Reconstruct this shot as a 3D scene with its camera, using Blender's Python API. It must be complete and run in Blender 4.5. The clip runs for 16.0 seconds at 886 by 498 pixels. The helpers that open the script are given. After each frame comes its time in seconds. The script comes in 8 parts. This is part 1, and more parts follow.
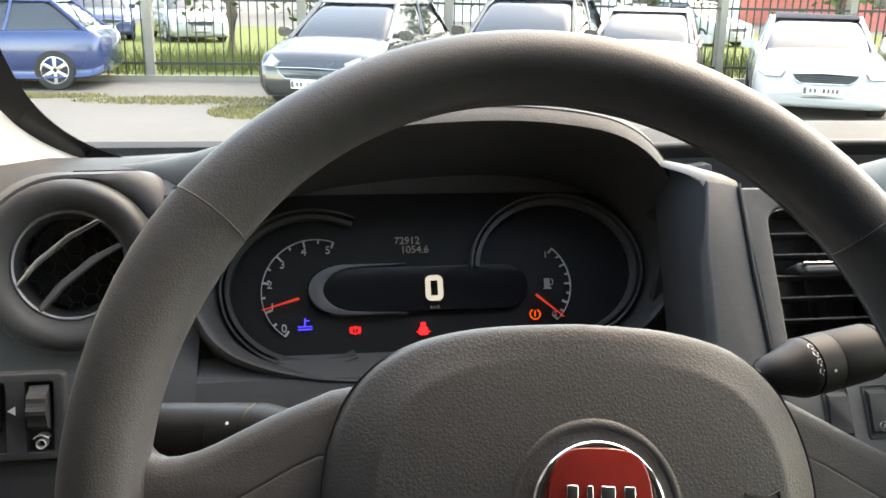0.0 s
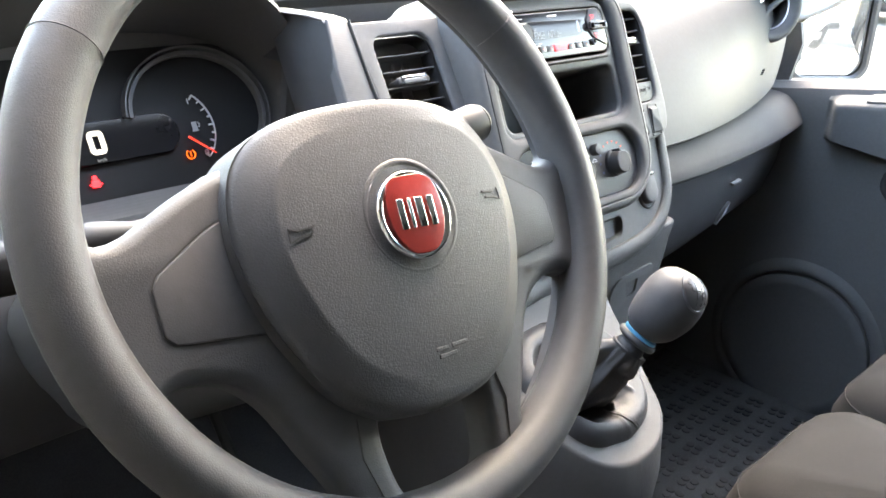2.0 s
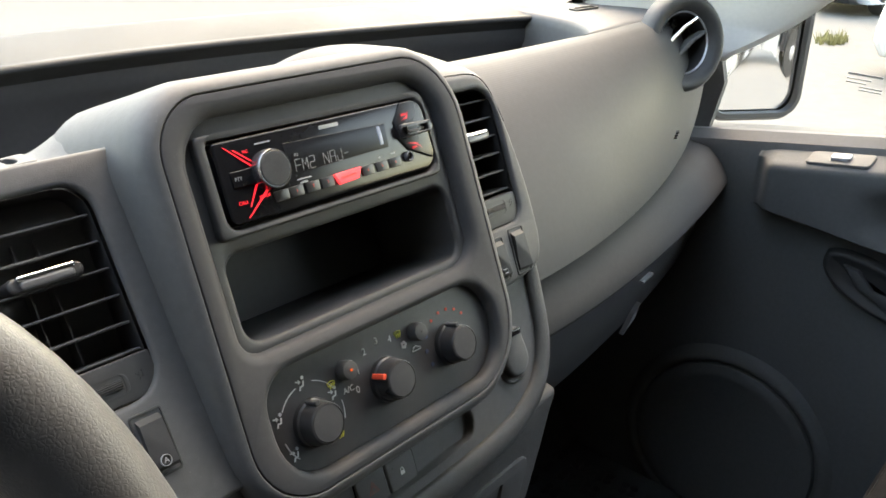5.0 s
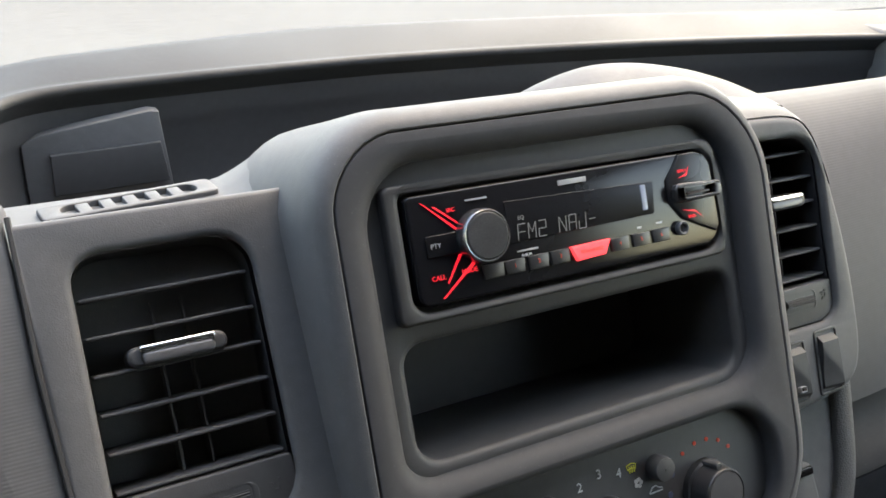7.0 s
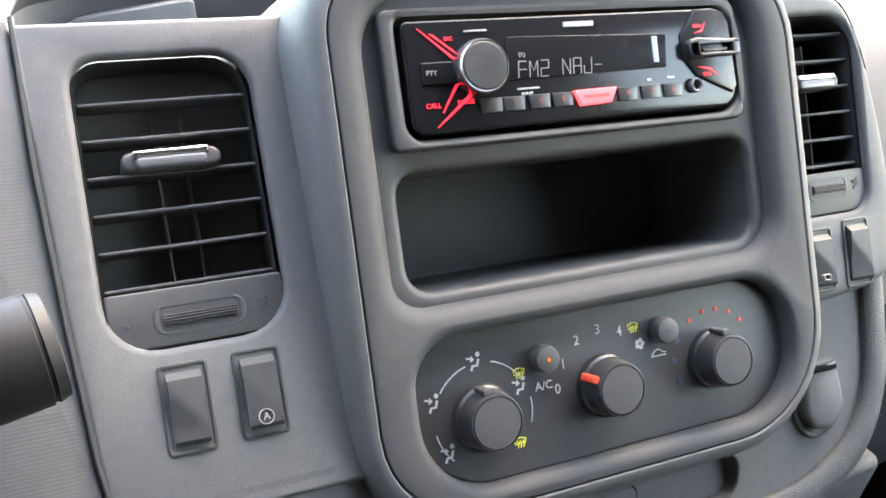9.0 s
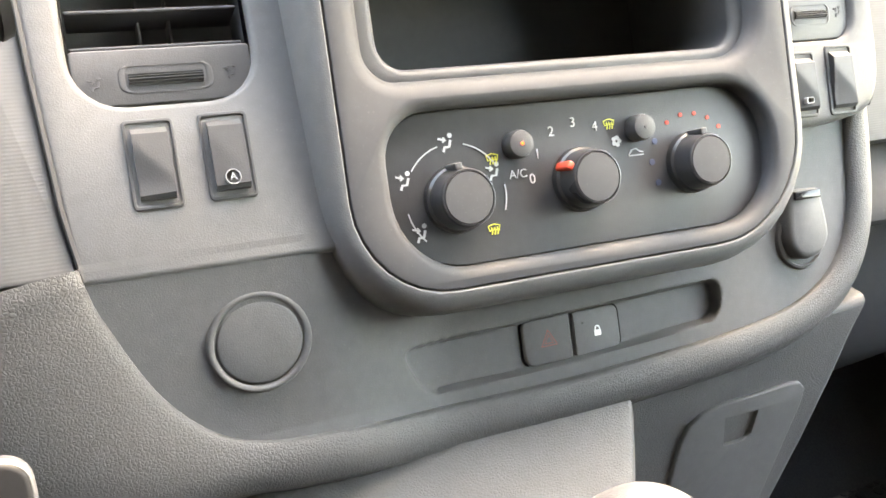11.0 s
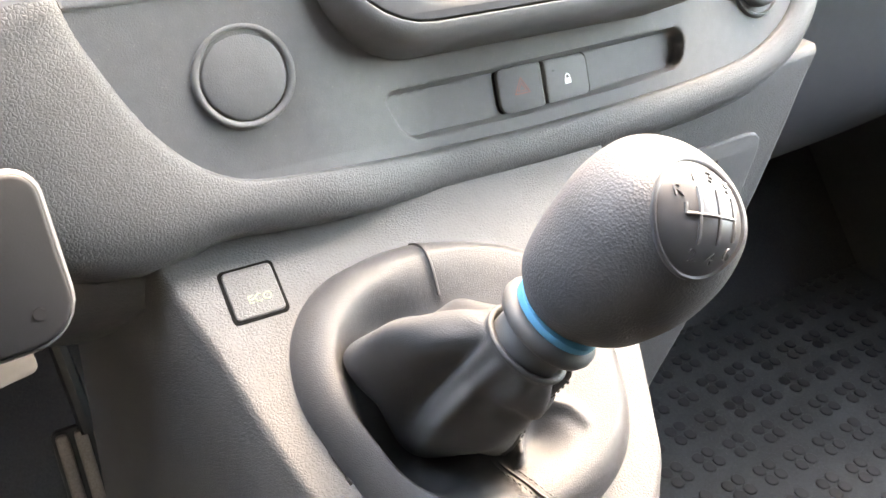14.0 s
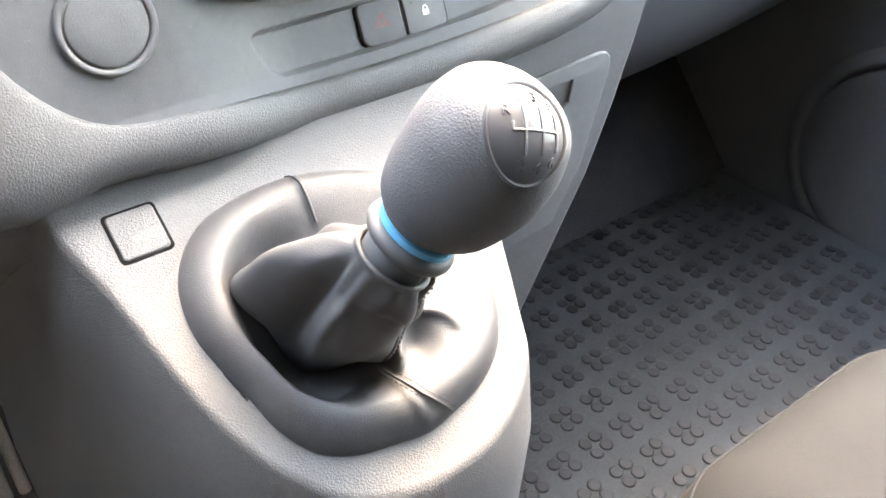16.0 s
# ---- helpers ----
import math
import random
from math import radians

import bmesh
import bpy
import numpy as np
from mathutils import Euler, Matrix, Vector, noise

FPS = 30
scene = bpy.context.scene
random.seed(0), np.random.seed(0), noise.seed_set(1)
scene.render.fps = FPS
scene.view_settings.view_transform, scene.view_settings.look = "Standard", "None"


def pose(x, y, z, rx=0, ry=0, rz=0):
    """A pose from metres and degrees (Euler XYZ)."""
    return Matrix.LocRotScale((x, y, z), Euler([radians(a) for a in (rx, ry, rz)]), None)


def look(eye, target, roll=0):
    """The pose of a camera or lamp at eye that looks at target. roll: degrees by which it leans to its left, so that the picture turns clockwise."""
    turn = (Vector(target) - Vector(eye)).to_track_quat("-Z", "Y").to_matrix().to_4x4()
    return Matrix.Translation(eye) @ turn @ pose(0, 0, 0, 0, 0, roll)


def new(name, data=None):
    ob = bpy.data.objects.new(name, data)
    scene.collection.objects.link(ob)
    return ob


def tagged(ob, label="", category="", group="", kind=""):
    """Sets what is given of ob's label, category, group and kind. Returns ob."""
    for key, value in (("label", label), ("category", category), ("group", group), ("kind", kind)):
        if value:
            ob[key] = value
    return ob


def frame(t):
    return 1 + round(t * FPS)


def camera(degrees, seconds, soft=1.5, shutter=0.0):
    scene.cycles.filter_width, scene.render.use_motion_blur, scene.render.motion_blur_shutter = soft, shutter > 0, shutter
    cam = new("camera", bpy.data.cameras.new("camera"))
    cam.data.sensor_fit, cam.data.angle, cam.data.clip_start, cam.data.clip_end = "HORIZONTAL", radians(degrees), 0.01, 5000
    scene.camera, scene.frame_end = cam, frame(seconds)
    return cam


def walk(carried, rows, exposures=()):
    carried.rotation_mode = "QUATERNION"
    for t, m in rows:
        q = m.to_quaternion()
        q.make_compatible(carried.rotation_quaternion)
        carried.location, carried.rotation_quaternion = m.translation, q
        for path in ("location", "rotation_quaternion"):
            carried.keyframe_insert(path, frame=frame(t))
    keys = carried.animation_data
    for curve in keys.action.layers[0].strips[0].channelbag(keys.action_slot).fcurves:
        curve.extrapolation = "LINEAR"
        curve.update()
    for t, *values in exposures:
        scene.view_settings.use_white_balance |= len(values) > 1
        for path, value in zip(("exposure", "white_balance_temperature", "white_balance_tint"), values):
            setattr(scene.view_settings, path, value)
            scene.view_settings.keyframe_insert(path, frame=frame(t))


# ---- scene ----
from mathutils.geometry import tessellate_polygon

cam = camera(54.7, 16.0, soft=1.6)
# seconds, eye, target, roll
PATH = [
    (0, (-0.0659, 0.0805, 0.9500), (0.2179, 1.9761, 0.3787), 1.15),
    (0.5, (-0.1148, 0.0518, 0.9627), (0.6086, 1.8179, 0.3649), 1.76),
    (1, (-0.1895, 0.0189, 0.9544), (0.8892, 1.5451, 0.2422), 2.54),
    (1.5, (-0.2428, 0.0092, 0.9472), (0.9924, 1.3718, 0.1614), 2.95),
    (2, (-0.2638, 0.0172, 0.9400), (1.0450, 1.3130, 0.1604), 3.12),
    (2.5, (-0.2790, -0.0014, 0.9464), (1.0676, 1.2211, 0.1144), 3.14),
    (3, (-0.2365, 0.0082, 0.9559), (1.1481, 1.1865, 0.1225), 3.20),
    (3.5, (-0.1627, 0.0551, 0.9635), (1.2518, 1.2060, 0.1421), 3.21),
    (4, (-0.0593, 0.1132, 0.9695), (1.3724, 1.2458, 0.1526), 3.23),
    (4.2, (-0.0203, 0.1304, 0.9711), (1.4136, 1.2642, 0.1596), 3.10),
    (6.3, (0.2190, 0.2906, 0.9673), (1.3783, 1.6755, 0.1083), 3.34),
    (6.5, (0.2226, 0.2926, 0.9639), (1.3016, 1.7350, 0.0949), 3.02),
    (7, (0.2290, 0.2980, 0.9577), (1.1207, 1.8789, 0.1177), 2.28),
    (7.5, (0.2363, 0.2877, 0.9520), (1.0290, 1.9210, 0.1129), 2.11),
    (8, (0.2409, 0.2718, 0.9389), (0.9856, 1.9204, 0.0858), 2.01),
    (8.5, (0.2485, 0.2607, 0.9138), (0.9923, 1.9139, 0.0690), 2.03),
    (9, (0.2487, 0.2569, 0.8907), (0.9936, 1.9090, 0.0446), 2.16),
    (9.2, (0.2484, 0.2531, 0.8790), (0.9960, 1.9084, 0.0417), 2.19),
    (11.3, (0.2499, 0.2135, 0.7963), (0.9857, 1.8761, -0.0370), 1.44),
    (11.5, (0.2449, 0.2168, 0.7980), (0.9995, 1.8472, -0.0808), 1.98),
    (12, (0.2304, 0.2171, 0.7857), (1.0387, 1.7924, -0.1445), 2.53),
    (12.5, (0.2248, 0.2108, 0.7720), (1.0484, 1.7697, -0.1723), 2.18),
    (13, (0.2237, 0.2052, 0.7622), (1.0289, 1.7265, -0.2562), 1.43),
    (13.5, (0.2185, 0.2001, 0.7566), (1.0318, 1.7135, -0.2672), 0.94),
    (14, (0.2149, 0.1912, 0.7464), (1.0284, 1.6623, -0.3372), 0.34),
    (14.5, (0.2059, 0.1895, 0.7449), (1.0498, 1.6035, -0.3902), 0.49),
    (15, (0.1957, 0.1707, 0.7427), (1.0842, 1.5280, -0.4270), 0.87),
    (15.5, (0.1901, 0.1587, 0.7402), (1.1046, 1.4792, -0.4516), 0.19),
    (16, (0.2115, 0.1596, 0.7615), (1.1664, 1.4307, -0.4519), 0.50),
]
EXPOSURES = [(0.0, 4.33, 9300, 10), (0.6, 4.46, 9200, 10), (1.0, 4.95, 8900, 11), (1.5, 5.80, 8700, 12), (2.0, 6.05, 8650, 12), (2.8, 5.90, 9000, 11), (4.2, 4.97, 10000, 10), (6.5, 4.33, 9100, 11), (8.0, 4.56, 8600, 12), (8.5, 5.26, 8400, 12), (9.2, 5.95, 8850, 12), (11.3, 6.70, 10500, 13), (12.6, 6.76, 10400, 14), (14.0, 7.14, 10050, 14), (16.0, 7.44, 9450, 13)]
walk(cam, [(t, look(eye, target, roll)) for t, eye, target, roll in PATH], EXPOSURES)

# ---- light ----
SUN_EL, SUN_AZ = 50.0, 55.0
world = bpy.data.worlds.new("daylight")
scene.world = world
world.use_nodes = True
wn = world.node_tree
wn.nodes.clear()
w_out, w_bg, w_sky = (wn.nodes.new(k) for k in ("ShaderNodeOutputWorld", "ShaderNodeBackground", "ShaderNodeTexSky"))
w_sky.sky_type, w_sky.sun_disc = "NISHITA", False
w_sky.sun_elevation, w_sky.sun_rotation = radians(SUN_EL), radians(SUN_AZ)
w_sky.air_density, w_sky.dust_density, w_sky.ozone_density = 1.0, 1.2, 0.6
w_bg.inputs["Strength"].default_value = 0.15
wn.links.new(w_sky.outputs[0], w_bg.inputs["Color"])
wn.links.new(w_bg.outputs[0], w_out.inputs["Surface"])
sun = new("sun", bpy.data.lights.new("sun", "SUN"))
sun.data.energy, sun.data.angle, sun.data.color = 0.12, radians(60), (1.0, 0.98, 0.95)
sun.rotation_euler = (radians(90 - SUN_EL), 0, radians(180 - SUN_AZ))


# ---- mesh helpers ----
def hang(ob, parent):
    """Make ob, built in the world's metres, a child of a thing or a part."""
    if parent is not None:
        ob.parent = parent
        if parent.parent is None:
            ob.matrix_parent_inverse = parent.matrix_basis.inverted()


def part(name, bm, material, parent=None, label="", smooth=32):
    """Link a bmesh as one mesh object, under a thing or a part."""
    me = bpy.data.meshes.new(name)
    bmesh.ops.recalc_face_normals(bm, faces=bm.faces)
    bm.to_mesh(me)
    bm.free()
    if material:
        me.materials.append(material)
    if smooth:
        for p in me.polygons:
            p.use_smooth = True
        me.set_sharp_from_angle(angle=radians(smooth))
    ob = new(name, me)
    hang(ob, parent)
    if label:
        ob["label"] = label
    return ob


def thing(name, label, category, at=(0, 0, 0), group="", kind=""):
    """An Empty at the base of a thing, to parent its parts."""
    ob = new(name)
    ob.empty_display_size = 0.02
    ob.matrix_basis = Matrix.Translation(at)
    return tagged(ob, label, category, group, kind)


def solo(name, bm, material, label, category, group="", kind="", smooth=32):
    """A thing of a single mesh."""
    return tagged(part(name, bm, material, None, "", smooth), label, category, group, kind)


def outline(cx, cy, w, h, r, k=7):
    """A rounded rectangle, counter-clockwise from the right of its lower right corner; r: one radius, or (br, tr, tl, bl)."""
    rs = (r,) * 4 if isinstance(r, (int, float)) else r
    pts = []
    for q, (sx, sy) in enumerate(((1, -1), (1, 1), (-1, 1), (-1, -1))):
        rr = max(min(rs[q], w / 2, h / 2), 1e-5)
        ox, oy = cx + sx * (w / 2 - rr), cy + sy * (h / 2 - rr)
        for i in range(k):
            a = radians(-90 + 90 * q + 90 * i / (k - 1))
            pts.append((ox + rr * math.cos(a), oy + rr * math.sin(a)))
    return pts


def circle(cx, cy, r, n=40, ry=None):
    ry = r if ry is None else ry
    return [(cx + r * math.cos(2 * math.pi * i / n), cy + ry * math.sin(2 * math.pi * i / n)) for i in range(n)]


def inset(poly, d):
    """The outline moved inwards by d (outwards: minus)."""
    out, n = [], len(poly)
    for i, (x, y) in enumerate(poly):
        (ax, ay), (bx, by) = poly[i - 1], poly[(i + 1) % n]
        tx, ty = bx - ax, by - ay
        s = math.hypot(tx, ty) or 1.0
        out.append((x - ty / s * d, y + tx / s * d))
    return out


def loft(bm, rings, m=None, cap0=False, cap1=False, closed=True):
    """Join rings of equally many points by quads."""
    vs = [[bm.verts.new(m @ Vector(p) if m else p) for p in ring] for ring in rings]
    n = len(vs[0])
    for a, b in zip(vs, vs[1:]):
        for i in range(n if closed else n - 1):
            j = (i + 1) % n
            try:
                bm.faces.new((a[i], a[j], b[j], b[i]))
            except ValueError:
                pass
    if cap0:
        bm.faces.new(vs[0])
    if cap1:
        bm.faces.new(vs[-1])
    return vs


def lift(poly, w):
    return [(x, y, w) for x, y in poly]


def rounded(w0, w1, bev, steps=3):
    """Pairs of inset and height for a rounded rim from w0 up to w1."""
    s = 1 if w1 > w0 else -1
    return [(0.0, w0)] + [(bev * (1 - math.cos(a)), w1 - s * bev * (1 - math.sin(a))) for a in (math.pi / 2 * i / steps for i in range(steps + 1))]


def plate(bm, poly, w0, w1, bev=0.001, m=None, holes=()):
    """A plate from w0 up to w1 with a rounded rim; holes: (outline, depth, bevel, with a floor)."""
    prof = rounded(w0, w1, bev)
    loft(bm, [lift(inset(poly, d), w) for d, w in prof], m, cap0=not holes, cap1=not holes)
    if not holes:
        return bm
    loops = [inset(poly, bev)]
    for hole, depth, hb, floor in holes:
        loops.append(inset(hole, -hb))
        steps = [lift(inset(hole, -hb * (1 - math.sin(a))), w1 - hb * (1 - math.cos(a))) for a in (math.pi / 2 * i / 3 for i in range(4))]
        loft(bm, steps + [lift(hole, depth)], m, cap1=floor)
    flat = [p for lp in loops for p in lp]
    vs = [bm.verts.new(m @ Vector((x, y, w1)) if m else (x, y, w1)) for x, y in flat]
    for tri in tessellate_polygon([[Vector((x, y, 0)) for x, y in lp] for lp in loops]):
        try:
            bm.faces.new([vs[i] for i in tri])
        except ValueError:
            pass
    bmesh.ops.remove_doubles(bm, verts=bm.verts, dist=2e-5)
    return bm


def box(bm, x0, x1, y0, y1, w0, w1, bev=0.0008, m=None, r=None):
    return plate(bm, outline((x0 + x1) / 2, (y0 + y1) / 2, x1 - x0, y1 - y0, r if r is not None else bev * 1.5, 4), w0, w1, bev, m)


def tube(bm, path, radii, n=14, cap=True, flat=1.0, up=(0, 0, 1)):
    """A tube of round section along a path of points."""
    path = [Vector(p) for p in path]
    radii = [radii] * len(path) if isinstance(radii, (int, float)) else radii
    rings = []
    for i, p in enumerate(path):
        d = (path[min(i + 1, len(path) - 1)] - path[max(i - 1, 0)]).normalized()
        side = d.cross(Vector(up))
        side = side.normalized() if side.length > 1e-4 else Vector((1, 0, 0))
        top = side.cross(d)
        rings.append([p + radii[i] * (math.cos(a) * side + flat * math.sin(a) * top) for a in (2 * math.pi * j / n for j in range(n))])
    loft(bm, rings, None, cap, cap)
    return bm


def turned(bm, profile, m=None, n=32):
    """A turned body: (radius, height) from bottom to top round the local z axis."""
    loft(bm, [lift(circle(0, 0, max(r, 1e-5), n), h) for r, h in profile], m, True, True)
    return bm


def curve_points(pts, n):
    """n points on a smooth curve through the given ones."""
    P = [Vector(p) for p in pts]
    out = []
    for i in range(n):
        s = i / (n - 1) * (len(P) - 1)
        k = min(int(s), len(P) - 2)
        f = s - k
        a, b, c, d = P[max(k - 1, 0)], P[k], P[k + 1], P[min(k + 2, len(P) - 1)]
        out.append(0.5 * (2 * b + (c - a) * f + (2 * a - 5 * b + 4 * c - d) * f * f + (3 * b - a - 3 * c + d) * f ** 3))
    return out


def tilted(a, deg, x0=0.0):
    """A panel's frame: x across, y up its slope, z out of it towards the driver; the panel passes (y=a, z=0) and leans back by deg."""
    t = radians(deg)
    m = Matrix(((1, 0, 0, x0), (0, math.sin(t), -math.cos(t), a), (0, math.cos(t), math.sin(t), 0), (0, 0, 0, 1)))
    return m


def words(text, m, x, y, w, size, material, parent, name="lettering", depth=0.0003, align="CENTER", turn=0.0, shear=0.0):
    """Raised lettering on a panel's frame, in the built-in font."""
    cu = bpy.data.curves.new(name, "FONT")
    cu.body, cu.size, cu.extrude, cu.resolution_u = text, size, depth, 3
    cu.align_x, cu.align_y, cu.shear = align, "CENTER", shear
    tmp = new(name, cu)
    me = bpy.data.meshes.new_from_object(tmp.evaluated_get(bpy.context.evaluated_depsgraph_get()))
    bpy.data.objects.remove(tmp)
    bpy.data.curves.remove(cu)
    me.transform(m @ Matrix.Translation((x, y, w)) @ Matrix.Rotation(turn, 4, "Z"))
    me.materials.clear()
    me.materials.append(material)
    ob = new(name, me)
    hang(ob, parent)
    return ob


# ---- materials ----
def node_mat(name):
    m = bpy.data.materials.new(name)
    m.use_nodes = True
    nt = m.node_tree
    return m, nt, nt.nodes["Principled BSDF"]


def surface(name, color, rough=0.6, metal=0.0, grain=0.0, scale=900.0, vary=0.12, blotch=6.0, kind="noise", spec=0.5, coat=0.0, stretch=(1, 1, 1), dust=0.0):
    """A painted, moulded or woven surface: base colour with large and fine variation, roughness variation and a fine relief."""
    m, nt, b = node_mat(name)
    N, L = nt.nodes.new, nt.links.new
    co = N("ShaderNodeTexCoord")
    big = N("ShaderNodeTexNoise")
    big.inputs["Scale"].default_value, big.inputs["Detail"].default_value = blotch, 4.0
    L(co.outputs["Object"], big.inputs["Vector"])
    fine = N("ShaderNodeTexNoise")
    fine.inputs["Scale"].default_value, fine.inputs["Detail"].default_value = blotch * 30, 3.0
    L(co.outputs["Object"], fine.inputs["Vector"])
    add = N("ShaderNodeMath")
    add.operation = "ADD"
    L(big.outputs["Fac"], add.inputs[0]), L(fine.outputs["Fac"], add.inputs[1])
    ramp = N("ShaderNodeMapRange")
    ramp.inputs["From Min"].default_value, ramp.inputs["From Max"].default_value = 0.6, 1.4
    ramp.inputs["To Min"].default_value, ramp.inputs["To Max"].default_value = 1 - vary, 1 + vary
    L(add.outputs[0], ramp.inputs["Value"])
    mul = N("ShaderNodeMix")
    mul.data_type, mul.blend_type = "RGBA", "MULTIPLY"
    mul.inputs["Factor"].default_value = 1.0
    mul.inputs["A"].default_value = (*color, 1)
    L(ramp.outputs[0], mul.inputs["B"])
    col = mul.outputs["Result"]
    if dust:
        speck = N("ShaderNodeTexNoise")
        speck.inputs["Scale"].default_value, speck.inputs["Detail"].default_value = 1400.0, 2.0
        L(co.outputs["Object"], speck.inputs["Vector"])
        cut = N("ShaderNodeMapRange")
        cut.inputs["From Min"].default_value, cut.inputs["From Max"].default_value = 0.68, 0.78
        cut.inputs["To Max"].default_value = dust
        L(speck.outputs["Fac"], cut.inputs["Value"])
        mx = N("ShaderNodeMix")
        mx.data_type = "RGBA"
        mx.inputs["B"].default_value = (0.35, 0.33, 0.3, 1)
        L(cut.outputs[0], mx.inputs["Factor"]), L(col, mx.inputs["A"])
        col = mx.outputs["Result"]
    L(col, b.inputs["Base Color"])
    rr = N("ShaderNodeMapRange")
    rr.inputs["From Min"].default_value, rr.inputs["From Max"].default_value = 0.3, 0.7
    rr.inputs["To Min"].default_value, rr.inputs["To Max"].default_value = max(rough - 0.06, 0.02), min(rough + 0.06, 1)
    L(big.outputs["Fac"], rr.inputs["Value"]), L(rr.outputs[0], b.inputs["Roughness"])
    b.inputs["Metallic"].default_value, b.inputs["Specular IOR Level"].default_value = metal, spec
    b.inputs["Coat Weight"].default_value = coat
    b.inputs["Coat Roughness"].default_value = 0.05
    if grain:
        mp = N("ShaderNodeMapping")
        mp.inputs["Scale"].default_value = stretch
        L(co.outputs["Object"], mp.inputs["Vector"])
        if kind == "leather":
            tex = N("ShaderNodeTexVoronoi")
            tex.feature = "F1"
            tex.inputs["Scale"].default_value = scale
            tex.inputs["Randomness"].default_value = 1.0
            wob = N("ShaderNodeTexNoise")
            wob.inputs["Scale"].default_value = scale * 0.6
            L(mp.outputs[0], wob.inputs["Vector"])
            mixv = N("ShaderNodeVectorMath")
            mixv.operation = "MULTIPLY_ADD"
            mixv.inputs[1].default_value = (0.9 / scale,) * 3
            L(wob.outputs["Color"], mixv.inputs[0]), L(mp.outputs[0], mixv.inputs[2])
            L(mixv.outputs[0], tex.inputs["Vector"])
            hgt = tex.outputs["Distance"]
        elif kind == "hide":
            # flat pebbles parted by thin creases
            tex = N("ShaderNodeTexVoronoi")
            tex.feature = "DISTANCE_TO_EDGE"
            tex.inputs["Scale"].default_value = scale
            wob = N("ShaderNodeTexNoise")
            wob.inputs["Scale"].default_value = scale * 0.8
            L(mp.outputs[0], wob.inputs["Vector"])
            mixv = N("ShaderNodeVectorMath")
            mixv.operation = "MULTIPLY_ADD"
            mixv.inputs[1].default_value = (1.1 / scale,) * 3
            L(wob.outputs["Color"], mixv.inputs[0]), L(mp.outputs[0], mixv.inputs[2])
            L(mixv.outputs[0], tex.inputs["Vector"])
            edge = N("ShaderNodeMapRange")
            edge.interpolation_type = "SMOOTHSTEP"
            edge.inputs["From Max"].default_value = 0.28
            L(tex.outputs["Distance"], edge.inputs["Value"])
            hgt = edge.outputs[0]
        elif kind == "weave":
            tex = N("ShaderNodeTexWave")
            tex.inputs["Scale"].default_value = scale
            tex.inputs["Distortion"].default_value = 0.6
            tex.inputs["Detail"].default_value = 1.0
            tex.inputs["Detail Scale"].default_value = 3.0
            tex.bands_direction = "Z"
            L(mp.outputs[0], tex.inputs["Vector"])
            hgt = tex.outputs["Fac"]
        else:
            tex = N("ShaderNodeTexNoise")
            tex.inputs["Scale"].default_value, tex.inputs["Detail"].default_value = scale, 2.0
            L(mp.outputs[0], tex.inputs["Vector"])
            hgt = tex.outputs["Fac"]
        bump = N("ShaderNodeBump")
        bump.inputs["Strength"].default_value = min(grain, 1.0)
        bump.inputs["Distance"].default_value = (0.10 if kind == "hide" else 0.25) / scale
        L(hgt, bump.inputs["Height"]), L(bump.outputs[0], b.inputs["Normal"])
    return m


def glow(name, color, strength):
    m, nt, b = node_mat(name)
    b.inputs["Base Color"].default_value = (*[0.2 * c for c in color], 1)
    b.inputs["Emission Color"].default_value = (*color, 1)
    b.inputs["Emission Strength"].default_value = strength
    return m


def clear(name, tint=(1, 1, 1), ior=1.45, rough=0.0):
    """Thin glass: light goes straight through, and its faces reflect by Fresnel."""
    m, nt, b = node_mat(name)
    nt.nodes.remove(b)
    N, L = nt.nodes.new, nt.links.new
    tr, gl, mx, fr = N("ShaderNodeBsdfTransparent"), N("ShaderNodeBsdfGlossy"), N("ShaderNodeMixShader"), N("ShaderNodeLayerWeight")
    tr.inputs[0].default_value = (*tint, 1)
    gl.inputs["Roughness"].default_value = rough
    fr.inputs["Blend"].default_value = 0.5
    pw, sc = N("ShaderNodeMath"), N("ShaderNodeMapRange")
    pw.operation, pw.inputs[1].default_value = "POWER", 4.0
    L(fr.outputs["Facing"], pw.inputs[0]), L(pw.outputs[0], sc.inputs["Value"])
    base = ((ior - 1) / (ior + 1)) ** 2
    sc.inputs["To Min"].default_value, sc.inputs["To Max"].default_value = base, 0.7
    L(sc.outputs[0], mx.inputs[0]), L(tr.outputs[0], mx.inputs[1]), L(gl.outputs[0], mx.inputs[2])
    L(mx.outputs[0], nt.nodes["Material Output"].inputs["Surface"])
    return m


PLASTIC = surface("charcoal_moulded_plastic", (0.088, 0.088, 0.089), 0.58, spec=0.24, grain=0.35, scale=1500, kind="leather", vary=0.1, dust=0.25)
PLASTIC_SMOOTH = surface("charcoal_satin_plastic", (0.052, 0.052, 0.054), 0.62, spec=0.17, grain=0.12, scale=2200, vary=0.08, dust=0.2)
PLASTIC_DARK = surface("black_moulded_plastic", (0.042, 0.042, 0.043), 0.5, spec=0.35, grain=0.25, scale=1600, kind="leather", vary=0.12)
PAD = surface("soft_grained_dash_pad", (0.060, 0.060, 0.060), 0.54, spec=0.3, grain=0.75, scale=640, kind="hide", vary=0.1, dust=0.12)
PAD_DARK = surface("dark_grained_dash_pad", (0.04, 0.04, 0.041), 0.6, spec=0.22, grain=0.85, scale=780, kind="leather", vary=0.12, dust=0.15)
